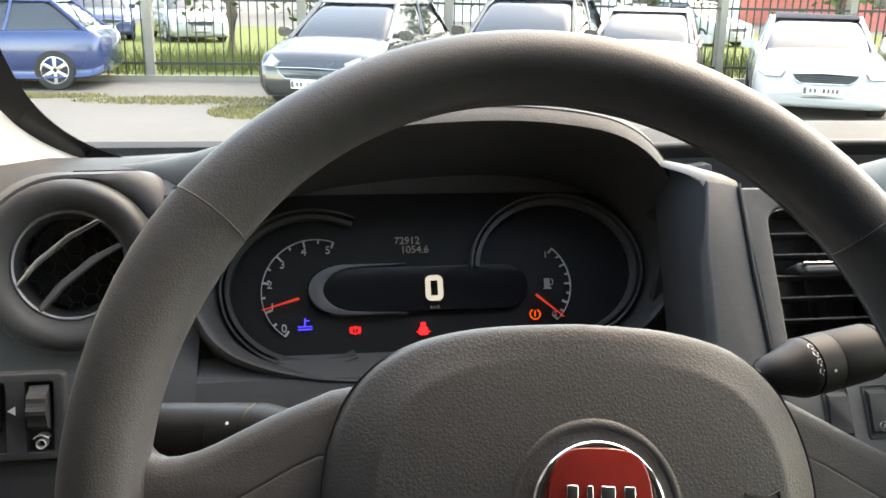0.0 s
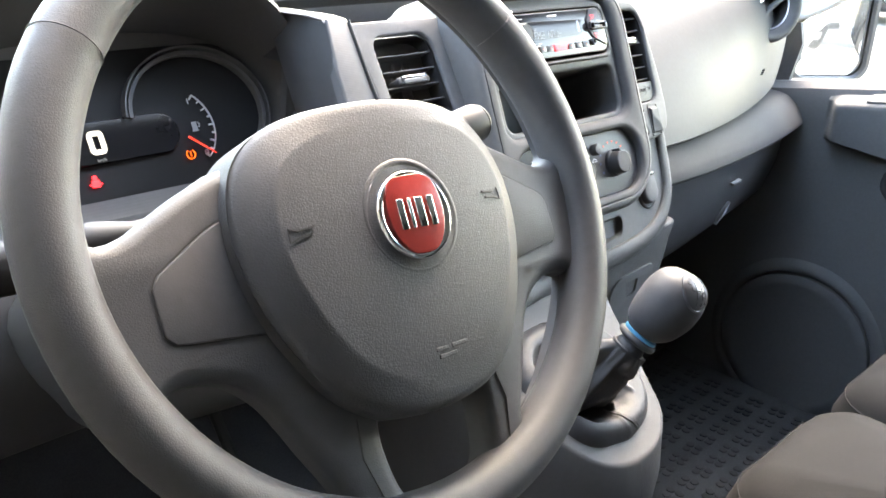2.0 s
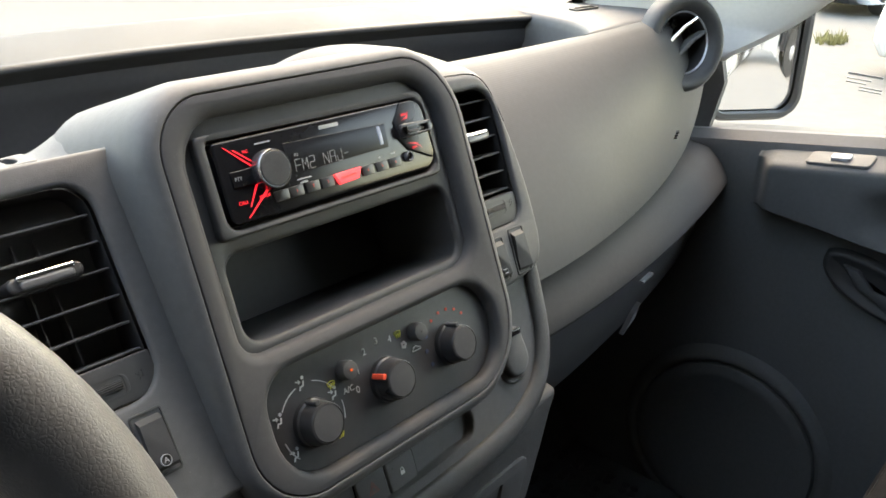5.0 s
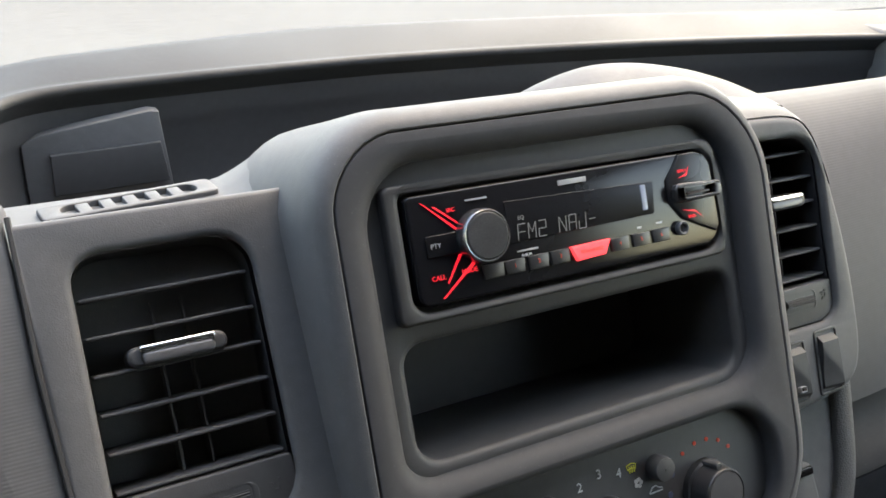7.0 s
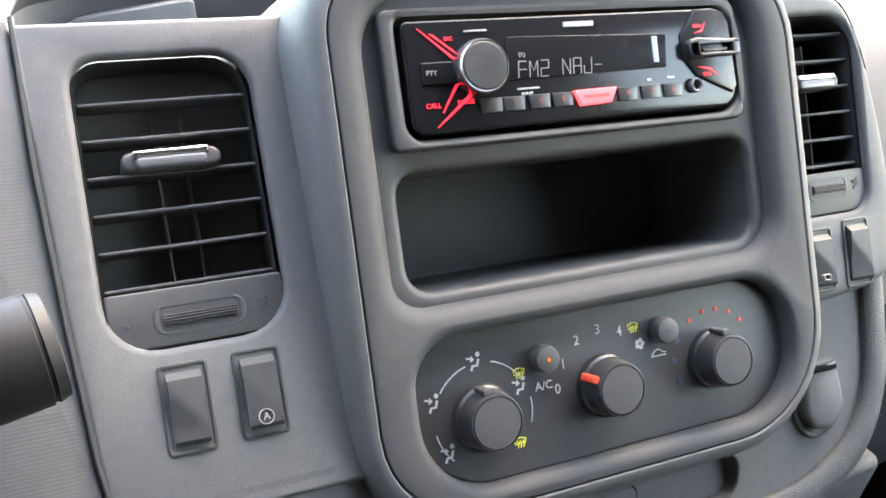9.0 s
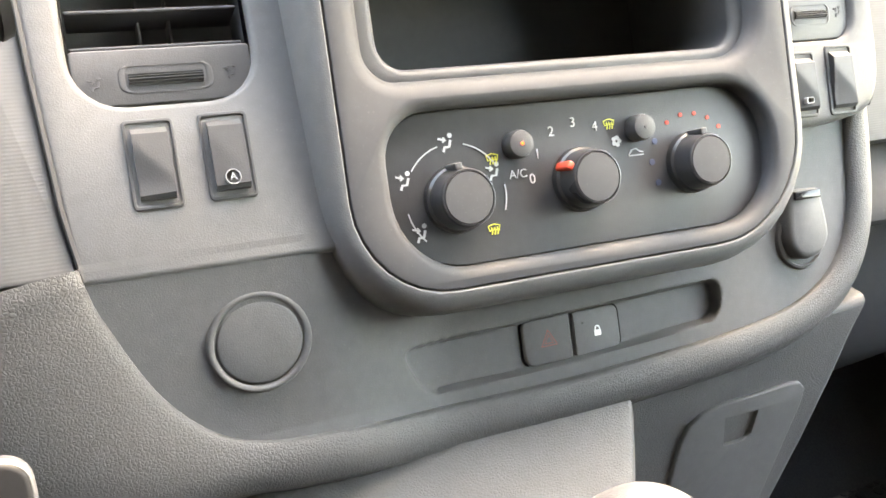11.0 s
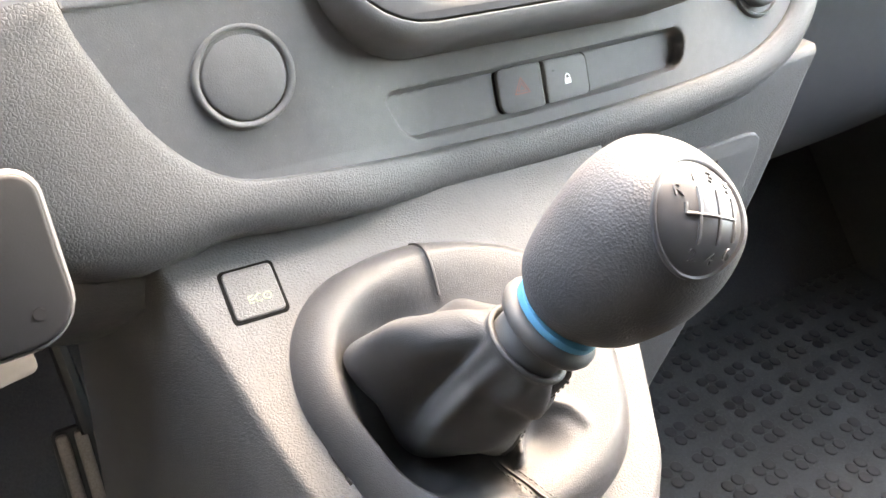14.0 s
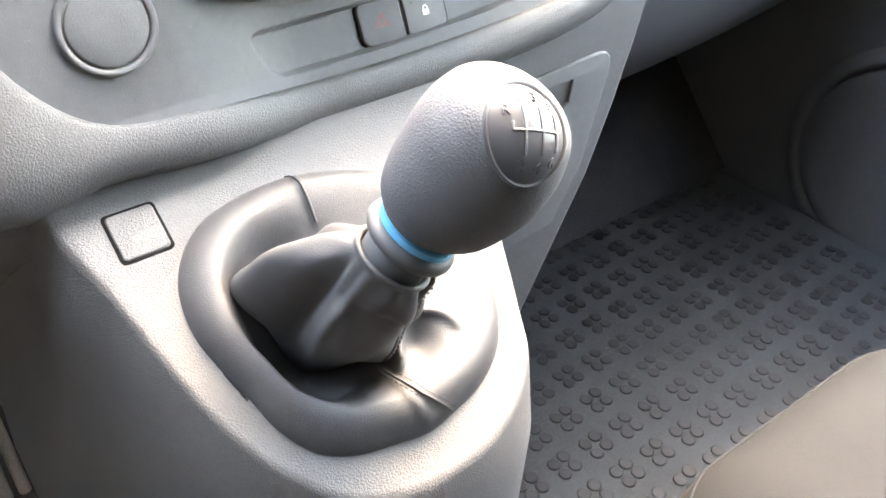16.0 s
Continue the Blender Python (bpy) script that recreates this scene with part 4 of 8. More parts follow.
BEZ = arch(outline(0.4675, 0.802, 0.240, 0.238, (0.055, 0.042, 0.030, 0.042), 9), 0.4675, 0.12, 0.92, 0.009)
UP = arch(outline(0.4660, 0.8420, 0.206, 0.134, (0.022, 0.030, 0.026, 0.014), 9), 0.466, 0.105, 0.91, 0.006)
CLI = outline(0.4690, 0.7265, 0.206, 0.070, (0.034, 0.030, 0.022, 0.034), 9)
# pod shoulder round the bezel
bm = bmesh.new()
loft(bm, [lift(inset(BEZ, -d), w) for d, w in ((0.018, -0.11), (0.0150, -0.06), (0.0136, -0.03), (0.0126, -0.014), (0.0112, -0.004), (0.0090, 0.0022), (0.0062, 0.0055), (0.0032, 0.0070), (0.0014, 0.0072), (0.0007, 0.0066), (0.0005, -0.01))], FACE)
part("pod", bm, PLASTIC, console, "charcoal pod round the radio bezel")
bm = bmesh.new()
plate(bm, BEZ, -0.02, 0.0072, 0.0007, FACE, [(UP, -0.003, 0.0088, False), (CLI, -0.004, 0.0046, True)])
bezel = part("bezel", bm, PLASTIC_SMOOTH, console, "satin charcoal bezel")
POCKET = outline(0.4660, 0.807, 0.190, 0.053, (0.012, 0.010, 0.010, 0.012), 6)
RSLOT = outline(0.4655, 0.8735, 0.184, 0.054, 0.003, 4)
bm = bmesh.new()
plate(bm, inset(UP, -0.003), -0.012, -0.001, 0.0005, FACE, [(POCKET, -0.085, 0.0035, True), (RSLOT, -0.03, 0.0006, True)])
part("inner_panel", bm, PLASTIC_DARK, bezel, "dark panel with an open storage pocket")

# ---- radio ----
radio = thing("car_radio", "gloss black car radio with red lit keys and a round knob", "radio", tuple(FACE @ Vector((0.4655, 0.848, 0))))
FR = outline(0.4645, 0.8725, 0.189, 0.0605, (0.006, 0.008, 0.004, 0.004), 6)
FI = outline(0.4675, 0.8730, 0.1750, 0.0490, (0.010, 0.016, 0.003, 0.006), 6)
bm = bmesh.new()
plate(bm, FR, -0.008, 0.0042, 0.0016, FACE, [(inset(FI, -0.0022), -0.006, 0.0030, False)])
part("trim_frame", bm, BLACK, radio, "matt black mounting frame")
bm = bmesh.new()
plate(bm, FI, -0.02, 0.0045, 0.0016, FACE)
face = part("faceplate", bm, GLOSS, radio, "gloss black faceplate")
RK = (0.4138, 0.8753)
bm = bmesh.new()
turned(bm, [(0.0124, 0.0), (0.0122, 0.006), (0.0118, 0.0073), (0.0112, 0.0080), (0.0106, 0.0078), (0.0104, 0.0060)], FACE @ Matrix.Translation((*RK, 0.004)), 48)
rk = part("volume_knob", bm, surface("dark_knob_chrome", (0.24, 0.24, 0.25), 0.22, 0.9, vary=0.1), radio, "chrome-ringed black knob")
bm = bmesh.new()
turned(bm, [(0.0104, 0.0), (0.0104, 0.0080), (0.0099, 0.0084), (0.006, 0.0085)], FACE @ Matrix.Translation((*RK, 0.004)), 40)
part("knob_face", bm, surface("speckled_black_knob", (0.03, 0.03, 0.032), 0.42, spec=0.25, grain=0.9, scale=2200, vary=0.5, blotch=60), rk, "speckled black face")
# display window, keys
bm = bmesh.new()
plate(bm, [(0.4285, 0.8690), (0.5135, 0.8700), (0.5150, 0.8860), (0.4285, 0.8885)], 0.004, 0.0049, 0.0003, FACE)
part("display", bm, GLOSS, face, "dark display window")
LW = 0.0051


def segments(text, x, y, w, h, gap, material, name):
    """Digits and letters of a segment display, as thin strokes."""
    glyphs = {"F": "afeg", "M": "fenb" "c", "2": "abged", "N": "febck", "A": "abcefg", "J": "bcde", "-": "g", " ": ""}
    L = {"a": ((0, 1), (1, 1)), "b": ((1, 1), (1, 0.5)), "c": ((1, 0.5), (1, 0)), "d": ((0, 0), (1, 0)), "e": ((0, 0), (0, 0.5)), "f": ((0, 0.5), (0, 1)), "g": ((0, 0.5), (1, 0.5)), "n": ((0, 1), (0.5, 0.4), (1, 1)), "k": ((0, 1), (1, 0))}
    for ch in text:
        bm = bmesh.new()
        for s in glyphs[ch]:
            pts = [(x + w * a * 0.9 + 0.08 * h * b + 0.05 * w, y + h * (0.05 + 0.9 * b)) for a, b in L[s]]
            band(bm, FACE, pts, 0.00042, LW - 0.0004, LW)
        if glyphs[ch]:
            part(name, bm, material, face, "dim %s on the display" % ch if ch != "-" else "dim dash on the display", smooth=0)
        else:
            bm.free()
        x += w + gap


segments("FM2 NAJ-", 0.4330, 0.8695, 0.0044, 0.0080, 0.0013, LCD_DIM, "display_letter")
words("EQ", FACE, 0.4360, 0.8800, LW, 0.0026, LCD_DIM, face, "display_text", 0.0001)
bm = bmesh.new()
box(bm, 0.5065, 0.5098, 0.8725, 0.8850, 0.0045, LW, 0.0002, FACE)
part("display_end", bm, surface("pale_display_edge", (0.25, 0.28, 0.34), 0.2, vary=0.1), face)
bm = bmesh.new()
box(bm, 0.4590, 0.4752, 0.8914, 0.8938, 0.004, LW, 0.0002, FACE)
part("maker_bar", bm, GREY_INK, face, "plain white bar")
for x0, x1, y in ((0.4090, 0.4200, 0.8918), (0.4318, 0.4430, 0.8650)):
    bm = bmesh.new()
    box(bm, x0, x1, y - 0.0004, y + 0.0004, 0.004, LW, 0.0001, FACE)
    part("print_bar", bm, GREY_INK, face)
KEY = surface("black_key_plastic", (0.02, 0.02, 0.021), 0.32, vary=0.1)
PRESETS = ((0.4180, ""), (0.4293, "1"), (0.4423, "2"), (0.4544, "3"), (0.4897, "4"), (0.5029, "5"), (0.5157, "6"))
for x, t in PRESETS:
    bm = bmesh.new()
    plate(bm, [(x - 0.0051, 0.8556), (x + 0.0051, 0.8556), (x + 0.0056, 0.8620), (x - 0.0056, 0.8620)], 0.003, 0.0054, 0.0006, FACE)
    k = part("preset_key", bm, KEY, face, "black preset key")
    if t:
        words(t, FACE, x, 0.8590, 0.0055, 0.0028, RED_INK, k, "key_digit", 0.0001)
bm = bmesh.new()
plate(bm, [(0.4632, 0.8550), (0.4795, 0.8556), (0.4830, 0.8625), (0.4602, 0.8622)], 0.003, 0.0068, 0.0007, FACE)
mk = part("bass_key", bm, LAMP_PINK, face, "lit pink bass key")
words("MEGA BASS", FACE, 0.4716, 0.8590, 0.0070, 0.0026, RED_INK, mk, "key_text", 0.0001)
for t, x, y, s in (("ALBUM", 0.4365, 0.8628, 0.0018), ("MIC", 0.5029, 0.8645, 0.0015), ("PAUSE", 0.5157, 0.8650, 0.0015)):
    words(t, FACE, x, y, 0.0047, s, WHITE_INK, face, "key_caption", 0.0001)
bm = bmesh.new()
box(bm, 0.3868, 0.4035, 0.8695, 0.8792, 0.003, 0.0054, 0.0005, FACE)
part("function_key", bm, GLOSS, face)
words("PTY", FACE, 0.3912, 0.8744, 0.0055, 0.0030, GREY_INK, face, "key_caption", 0.0001)
words("CALL", FACE, 0.3905, 0.8605, 0.0050, 0.0030, LAMP_STRIP, face, "key_caption", 0.0001)
words("MODE", FACE, 0.4060, 0.8612, 0.0050, 0.0028, LAMP_STRIP, face, "key_caption", 0.0001)
words("SRC", FACE, 0.4010, 0.8888, 0.0050, 0.0024, LAMP_STRIP, face, "key_caption", 0.0001)
words("SEEK+", FACE, 0.5335, 0.8885, 0.0062, 0.0022, LAMP_STRIP, face, "key_caption", 0.0001)
words("SEEK-", FACE, 0.5365, 0.8650, 0.0062, 0.0022, LAMP_STRIP, face, "key_caption", 0.0001)
for pts in ([(0.3870, 0.8938), (0.4022, 0.8800), (0.4030, 0.8806), (0.3885, 0.8930)], [(0.3925, 0.8912), (0.4035, 0.8826), (0.4038, 0.8832), (0.3938, 0.8912)], [(0.4035, 0.8690), (0.3950, 0.8572), (0.3946, 0.8576), (0.4020, 0.8690)], [(0.4085, 0.8648), (0.3913, 0.8514), (0.3920, 0.8512), (0.4098, 0.8640)],
            [(0.5305, 0.8850), (0.5365, 0.8858), (0.5385, 0.8905), (0.5360, 0.8868)], [(0.5310, 0.8690), (0.5390, 0.8680), (0.5440, 0.8635), (0.5395, 0.8668)]):
    bm = bmesh.new()
    area = sum(a[0] * b[1] - b[0] * a[1] for a, b in zip(pts, pts[1:] + pts[:1]))
    plate(bm, pts if area > 0 else pts[::-1], 0.003, 0.0060 if pts[0][0] > 0.5 else 0.0050, 0.0001, FACE)
    part("light_strip", bm, LAMP_STRIP, face, "lit red strip", smooth=0)
bm = bmesh.new()
plate(bm, [(0.5514, 0.8551), (0.5545, 0.8584), (0.5530, 0.8900), (0.5499, 0.8951), (0.5434, 0.8972), (0.5330, 0.8968), (0.5280, 0.8900), (0.5236, 0.8852), (0.5236, 0.8735), (0.5310, 0.8643)], 0.003, 0.0058, 0.0010, FACE)
part("usb_panel", bm, surface("smoked_clear_plastic", (0.012, 0.012, 0.013), 0.25, vary=0.1, spec=0.3), face, "smoked angular end panel")
bm = bmesh.new()
plate(bm, [(0.5265, 0.8735), (0.5300, 0.8728), (0.5545, 0.8733), (0.5562, 0.8750), (0.5562, 0.8790), (0.5545, 0.8812), (0.5300, 0.8825), (0.5265, 0.8818), (0.5252, 0.8800), (0.5252, 0.8755)], 0.004, 0.0092, 0.0010, FACE, [(outline(0.5415, 0.8775, 0.0200, 0.0052, 0.0006, 3), 0.003, 0.0006, True)])
usb = part("usb_socket", bm, surface("dark_chrome_trim", (0.06, 0.06, 0.062), 0.3, 0.6, vary=0.1), radio, "dark chrome framed socket")
bm = bmesh.new()
box(bm, 0.5345, 0.5500, 0.8760, 0.8775, 0.003, 0.0070, 0.0003, FACE)
part("contact_tongue", bm, surface("dull_brown_contacts", (0.12, 0.07, 0.06), 0.4, vary=0.2), usb)
bm = bmesh.new()
turned(bm, [(0.0036, 0.0), (0.0036, 0.0024), (0.0030, 0.0030), (0.0022, 0.0026), (0.0020, 0.0006)], FACE @ Matrix.Translation((0.5290, 0.8600, 0.0042)), 24)
part("aux_socket", bm, DIM_SATIN, radio, "small round socket")

# ---- heater controls ----
KNOB_SKIRT = surface("satin_black_skirt", (0.022, 0.022, 0.023), 0.3, spec=0.4, vary=0.08)
heater = thing("heater_panel", "dark heater control panel with three round knobs", "heater controls", tuple(FACE @ Vector((0.469, 0.695, 0))))
bm = bmesh.new()
plate(bm, inset(CLI, 0.0004), -0.006, -0.0015, 0.0006, FACE)
hp = part("panel", bm, PLASTIC_DARK, heater)
for n, (x, y) in enumerate(((0.3978, 0.7215), (0.4625, 0.7232), (0.5268, 0.7243))):
    m = FACE @ Matrix.Translation((x, y, -0.0015))
    bm = bmesh.new()
    turned(bm, [(0.0152, 0.0), (0.0149, 0.0035), (0.0138, 0.0045), (0.0128, 0.0135), (0.0126, 0.0146), (0.0122, 0.0153), (0.0117, 0.0154), (0.0114, 0.0140)], m, 44)
    kn = part("knob", bm, KNOB_SKIRT, heater, "glossy black knob skirt")
    bm = bmesh.new()
    turned(bm, [(0.0114, 0.006), (0.0114, 0.0148), (0.0110, 0.0153), (0.004, 0.0156)], m, 44)
    part("cap", bm, PLASTIC_SMOOTH, kn, "grey knob cap")
    bm = bmesh.new()
    ang = (100, 152, 95)[n]
    a = radians(ang)
    mm = m @ Matrix.Rotation(a, 4, "Z")
    box(bm, 0.0125, 0.0158, -0.0019, 0.0019, 0.003, 0.0138, 0.0006, mm)
    part("pointer", bm, RED_INK if n == 1 else PLASTIC_DARK, kn, "orange-red pointer" if n == 1 else "")
for x, y in ((0.4300, 0.7425), (0.4965, 0.7440)):
    m = FACE @ Matrix.Translation((x, y, -0.0015))
    bm = bmesh.new()
    turned(bm, [(0.0064, 0.0), (0.0064, 0.006), (0.0058, 0.0078), (0.004, 0.0082)], m, 28)
    bt = part("push_button", bm, PLASTIC_DARK, heater)
    bm = bmesh.new()
    turned(bm, [(0.0008, 0.0), (0.0008, 0.0086)], m, 12)
    part("tell_tale", bm, LAMP_ORANGE if x < 0.45 else BLACK, bt)
HW = -0.0013
PANEL_INK = surface("pale_panel_print", (0.42, 0.42, 0.41), 0.5, vary=0.05)
for t, x, y, s in (("0", 0.4370, 0.7262, 0.0066), ("1", 0.4412, 0.7372, 0.0066), ("2", 0.4497, 0.7468, 0.0066), ("3", 0.4617, 0.7500, 0.0066), ("4", 0.4735, 0.7470, 0.0066), ("A/C", 0.4300, 0.7292, 0.0056)):
    words(t, FACE, x, y, HW, s, PANEL_INK, hp, "scale_digit", 0.0002)
bm = bmesh.new()
for a0, a1 in ((35, 75), (105, 145), (190, 225)):
    band(bm, FACE, arc(0.3985, 0.7222, 0.0242, a0, a1, 10), 0.00055, HW - 0.001, HW + 0.0002)
band(bm, FACE, arc(0.3985, 0.7222, 0.0242, -20, 8, 8), 0.00055, HW - 0.001, HW + 0.0002)
part("dial_arc", bm, PANEL_INK, hp, "white dial arcs", smooth=0)


def seated(bm, m, x, y, s, w):
    """Air flow mark: a seated outline with an arrow."""
    turned(bm, [(0.0011 * s, w - 0.001), (0.0011 * s, w + 0.0002)], m @ Matrix.Translation((x + 0.0012 * s, y + 0.003 * s, 0)), 10)
    band(bm, m, [(x + 0.0014 * s, y + 0.001 * s), (x + 0.0004 * s, y - 0.002 * s), (x - 0.0018 * s, y - 0.002 * s), (x - 0.0026 * s, y - 0.004 * s)], 0.0011 * s, w - 0.001, w + 0.0002)
    band(bm, m, [(x - 0.0045 * s, y + 0.002 * s), (x - 0.0012 * s, y + 0.001 * s)], 0.0008 * s, w - 0.001, w + 0.0002)
    band(bm, m, [(x - 0.0022 * s, y + 0.0024 * s), (x - 0.0010 * s, y + 0.001 * s), (x - 0.0026 * s, y + 0.0002 * s)], 0.0007 * s, w - 0.001, w + 0.0002)


for x, y in ((0.3975, 0.7470), (0.3755, 0.7325), (0.3800, 0.7090), (0.4185, 0.7320)):
    bm = bmesh.new()
    seated(bm, FACE, x, y, 1.0, HW)
    part("air_mark", bm, PANEL_INK, hp, smooth=0)


def demist(bm, m, x, y, s, w):
    band(bm, m, [(x - 0.003 * s, y - 0.0008 * s), (x - 0.0036 * s, y + 0.002 * s), (x, y + 0.003 * s), (x + 0.0036 * s, y + 0.002 * s), (x + 0.003 * s, y - 0.0008 * s), (x, y)], 0.0006 * s, w - 0.001, w + 0.0002, True)
    for k in (-1, 0, 1):
        band(bm, m, [(x + k * 0.0018 * s, y - 0.003 * s), (x + k * 0.0018 * s + 0.0006 * s, y - 0.001 * s), (x + k * 0.0018 * s, y + 0.0012 * s)], 0.0006 * s, w - 0.001, w + 0.0002)


for x, y, mt in ((0.4815, 0.7475, YELLOW_INK), (0.4180, 0.7375, YELLOW_INK), (0.4145, 0.7060, YELLOW_INK)):
    bm = bmesh.new()
    demist(bm, FACE, x, y, 0.8, HW)
    part("demist_mark", bm, mt, hp, smooth=0)
bm = bmesh.new()
for k in range(5):
    a = 2 * math.pi * k / 5
    turned(bm, [(0.0011, HW - 0.001), (0.0011, HW + 0.0002)], FACE @ Matrix.Translation((0.4845 + 0.0017 * math.cos(a), 0.7390 + 0.0017 * math.sin(a), 0)), 10)
band(bm, FACE, [(0.4905, 0.7315), (0.4925, 0.7340), (0.4950, 0.7345), (0.4968, 0.7330), (0.4990, 0.7325)], 0.0006, HW - 0.001, HW + 0.0002)
band(bm, FACE, [(0.4905, 0.7313), (0.4990, 0.7313)], 0.0006, HW - 0.001, HW + 0.0002)
part("fan_mark", bm, PANEL_INK, hp, smooth=0)
for k, a in enumerate((205, 178, 152, 122, 100, 80, 60, 40)):
    bm = bmesh.new()
    r = 0.0016 if k < 3 else 0.0011
    turned(bm, [(r, HW - 0.001), (r, HW + 0.0002)], FACE @ Matrix.Translation((0.5275 + 0.0240 * math.cos(radians(a)), 0.7262 + 0.0225 * math.sin(radians(a)), 0)), 12)
    part("heat_dot", bm, BLUE_INK if k < 3 else RED_INK, hp)


# ---- vents ----
def vent(root, m, op, w, n_slat, y0, y1, handle, drum):
    """Slatted vent in an opening: box, slats, upright vanes, handle and thumb wheel."""
    xs = [p[0] for p in op]
    x0, x1 = min(xs), max(xs)
    bm = bmesh.new()
    loft(bm, [lift(op, w - 0.001), lift(inset(op, 0.001), w - 0.05)], m, False, True)
    part("vent_box", bm, BLACK, root, "deep black vent box")
    for i in range(n_slat):
        y = y1 + (y0 - y1) * i / (n_slat - 1)
        bm = bmesh.new()
        mm = m @ Matrix.Translation(((x0 + x1) / 2, y, w - 0.012)) @ Matrix.Rotation(radians(3), 4, "X")
        plate(bm, outline(0, 0, x1 - x0 - 0.002, 0.0017, 0.0007, 3), -0.012, 0.010, 0.0007, mm)
        part("slat", bm, PLASTIC_SMOOTH, root)
    for i in range(4):
        x = x0 + (x1 - x0) * (0.18, 0.42, 0.60, 0.82)[i]
        bm = bmesh.new()
        plate(bm, outline(x, (y0 + y1) / 2 - 0.004, 0.0013, abs(y1 - y0) * (0.98 if i in (1, 2) else 0.8), 0.0004, 3), w - 0.045, w - (0.014 if i in (1, 2) else 0.026), 0.0004, m)
        part("vane", bm, PLASTIC if i in (1, 2) else PLASTIC_DARK, root)
    hx, hy, hw = handle
    bm = bmesh.new()
    plate(bm, outline(hx, hy, hw * 1.18, 0.0085, 0.004, 6), w - 0.014, w + 0.003, 0.002, m)
    hd = part("handle", bm, PLASTIC_DARK, root)
    bm = bmesh.new()
    plate(bm, outline(hx, hy - 0.0010, hw * 0.86, 0.0054, 0.0024, 6), w, w + 0.0048, 0.0016, m)
    part("handle_pad", bm, DIM_SATIN, hd, "dull grey face")
    bm = bmesh.new()
    plate(bm, outline(hx, hy + 0.0028, hw * 0.90, 0.0030, 0.0012, 5), w, w + 0.0050, 0.0011, m)
    part("handle_insert", bm, CHROME, hd, "bright chrome insert")
    if drum:
        dx, dy, dw = drum
        bm = bmesh.new()
        plate(bm, outline(dx, dy, dw * 1.30, 0.0124, 0.0045, 7), w - 0.004, w + 0.0013, 0.0010, m, [(outline(dx, dy, dw * 1.04, 0.0088, 0.0020, 5), w - 0.006, 0.0016, True)])
        part("wheel_surround", bm, PLASTIC_DARK, root)
        bm = bmesh.new()
        mm = m @ Matrix.Translation((dx, dy, w - 0.004)) @ Matrix.Rotation(radians(90), 4, "Y")
        k = 44
        prof = [[((0.0072 if i % 2 else 0.0064) * math.cos(2 * math.pi * i / k), (0.0072 if i % 2 else 0.0066) * 0.56 * math.sin(2 * math.pi * i / k), z) for i in range(k)] for z in (-dw / 2, dw / 2)]
        loft(bm, prof, mm, True, True)
        part("thumb_wheel", bm, PLASTIC_DARK, root, "ribbed thumb wheel", smooth=0)
        for sx in (-1, 1):
            bm = bmesh.new()
            seated(bm, m, dx + sx * dw * 0.92, dy + 0.001 * sx, 0.75, w + 0.0012)
            part("air_mark", bm, PLASTIC_SMOOTH, root, smooth=0)


# panel left of the radio
VP = [(0.2305, 0.972), (0.2310, 0.92), (0.2335, 0.86), (0.2375, 0.80), (0.2420, 0.766), (0.345, 0.766), (0.345, 0.80), (0.345, 0.86), (0.345, 0.92), (0.345, 0.972)]
VO = outline(0.2840, 0.8955, 0.0720, 0.1210, (0.020, 0.016, 0.012, 0.020), 7)
bm = bmesh.new()
plate(bm, VP, -0.03, 0.0, 0.003, VENT, [(VO, -0.004, 0.003, False)])
part("vent_panel", bm, PLASTIC, console, "charcoal panel with a slatted vent")
va = thing("air_vent", "slatted black air vent with a chrome tab, beside the radio", "air vent", tuple(VENT @ Vector((0.284, 0.835, 0))), group="dashboard vents")
vent(va, VENT, outline(0.2835, 0.9060, 0.0700, 0.1000, (0.004, 0.016, 0.012, 0.004), 5), -0.004, 6, 0.8615, 0.9390, (0.2830, 0.9120, 0.034), (0.2845, 0.8465, 0.0290))
bm = bmesh.new()
plate(bm, outline(0.2841, 0.8476, 0.0712, 0.0236, (0.0195, 0.002, 0.002, 0.0195), 7), -0.012, -0.003, 0.001, VENT)
part("lower_blade", bm, PLASTIC_DARK, va)
# top face of the vent panel, rising to the pod, with a slotted outlet
bm = bmesh.new()
top = []
for x in steps(0.226, 0.358, 26):
    f = min(max(0.0, (x - 0.324) / 0.034), 1.0)
    up = 0.036 * (f * f * (3 - 2 * f) * 0.5 + f * f * 0.5)
    row = [(0.60, 0.70), (0.640, 0.786), (0.647, 0.7945), (0.656, 0.799), (0.670, 0.8005), (0.700, 0.8000), (0.722, 0.7985), (0.728, 0.794), (0.730, 0.70)]
    top.append([(x, y, z + (up * max(1 - 9.0 * max(y - 0.655, 0), 0.2) if z > 0.79 else 0)) for y, z in row])
loft(bm, top, closed=False)
part("top_face", bm, PLASTIC, console, "pale-lit top face of the console")
outlet = thing("demister_outlet", "slotted charcoal air outlet strip on the dashboard top", "air outlet", (0.282, 0.693, 0.80))
TOPM = Matrix.Translation((0.2845, 0.7015, 0.7987)) @ Matrix.Rotation(radians(6.5), 4, "Z") @ Matrix.Translation((-0.289, -0.724, 0))
bm = bmesh.new()
plate(bm, outline(0.2890, 0.7240, 0.082, 0.018, 0.003, 4), -0.006, 0.0040, 0.001, TOPM, [(outline(0.2890, 0.7240, 0.064, 0.0115, 0.0055, 6), -0.004, 0.0006, True)])
part("strip", bm, PLASTIC, outlet)
bm = bmesh.new()
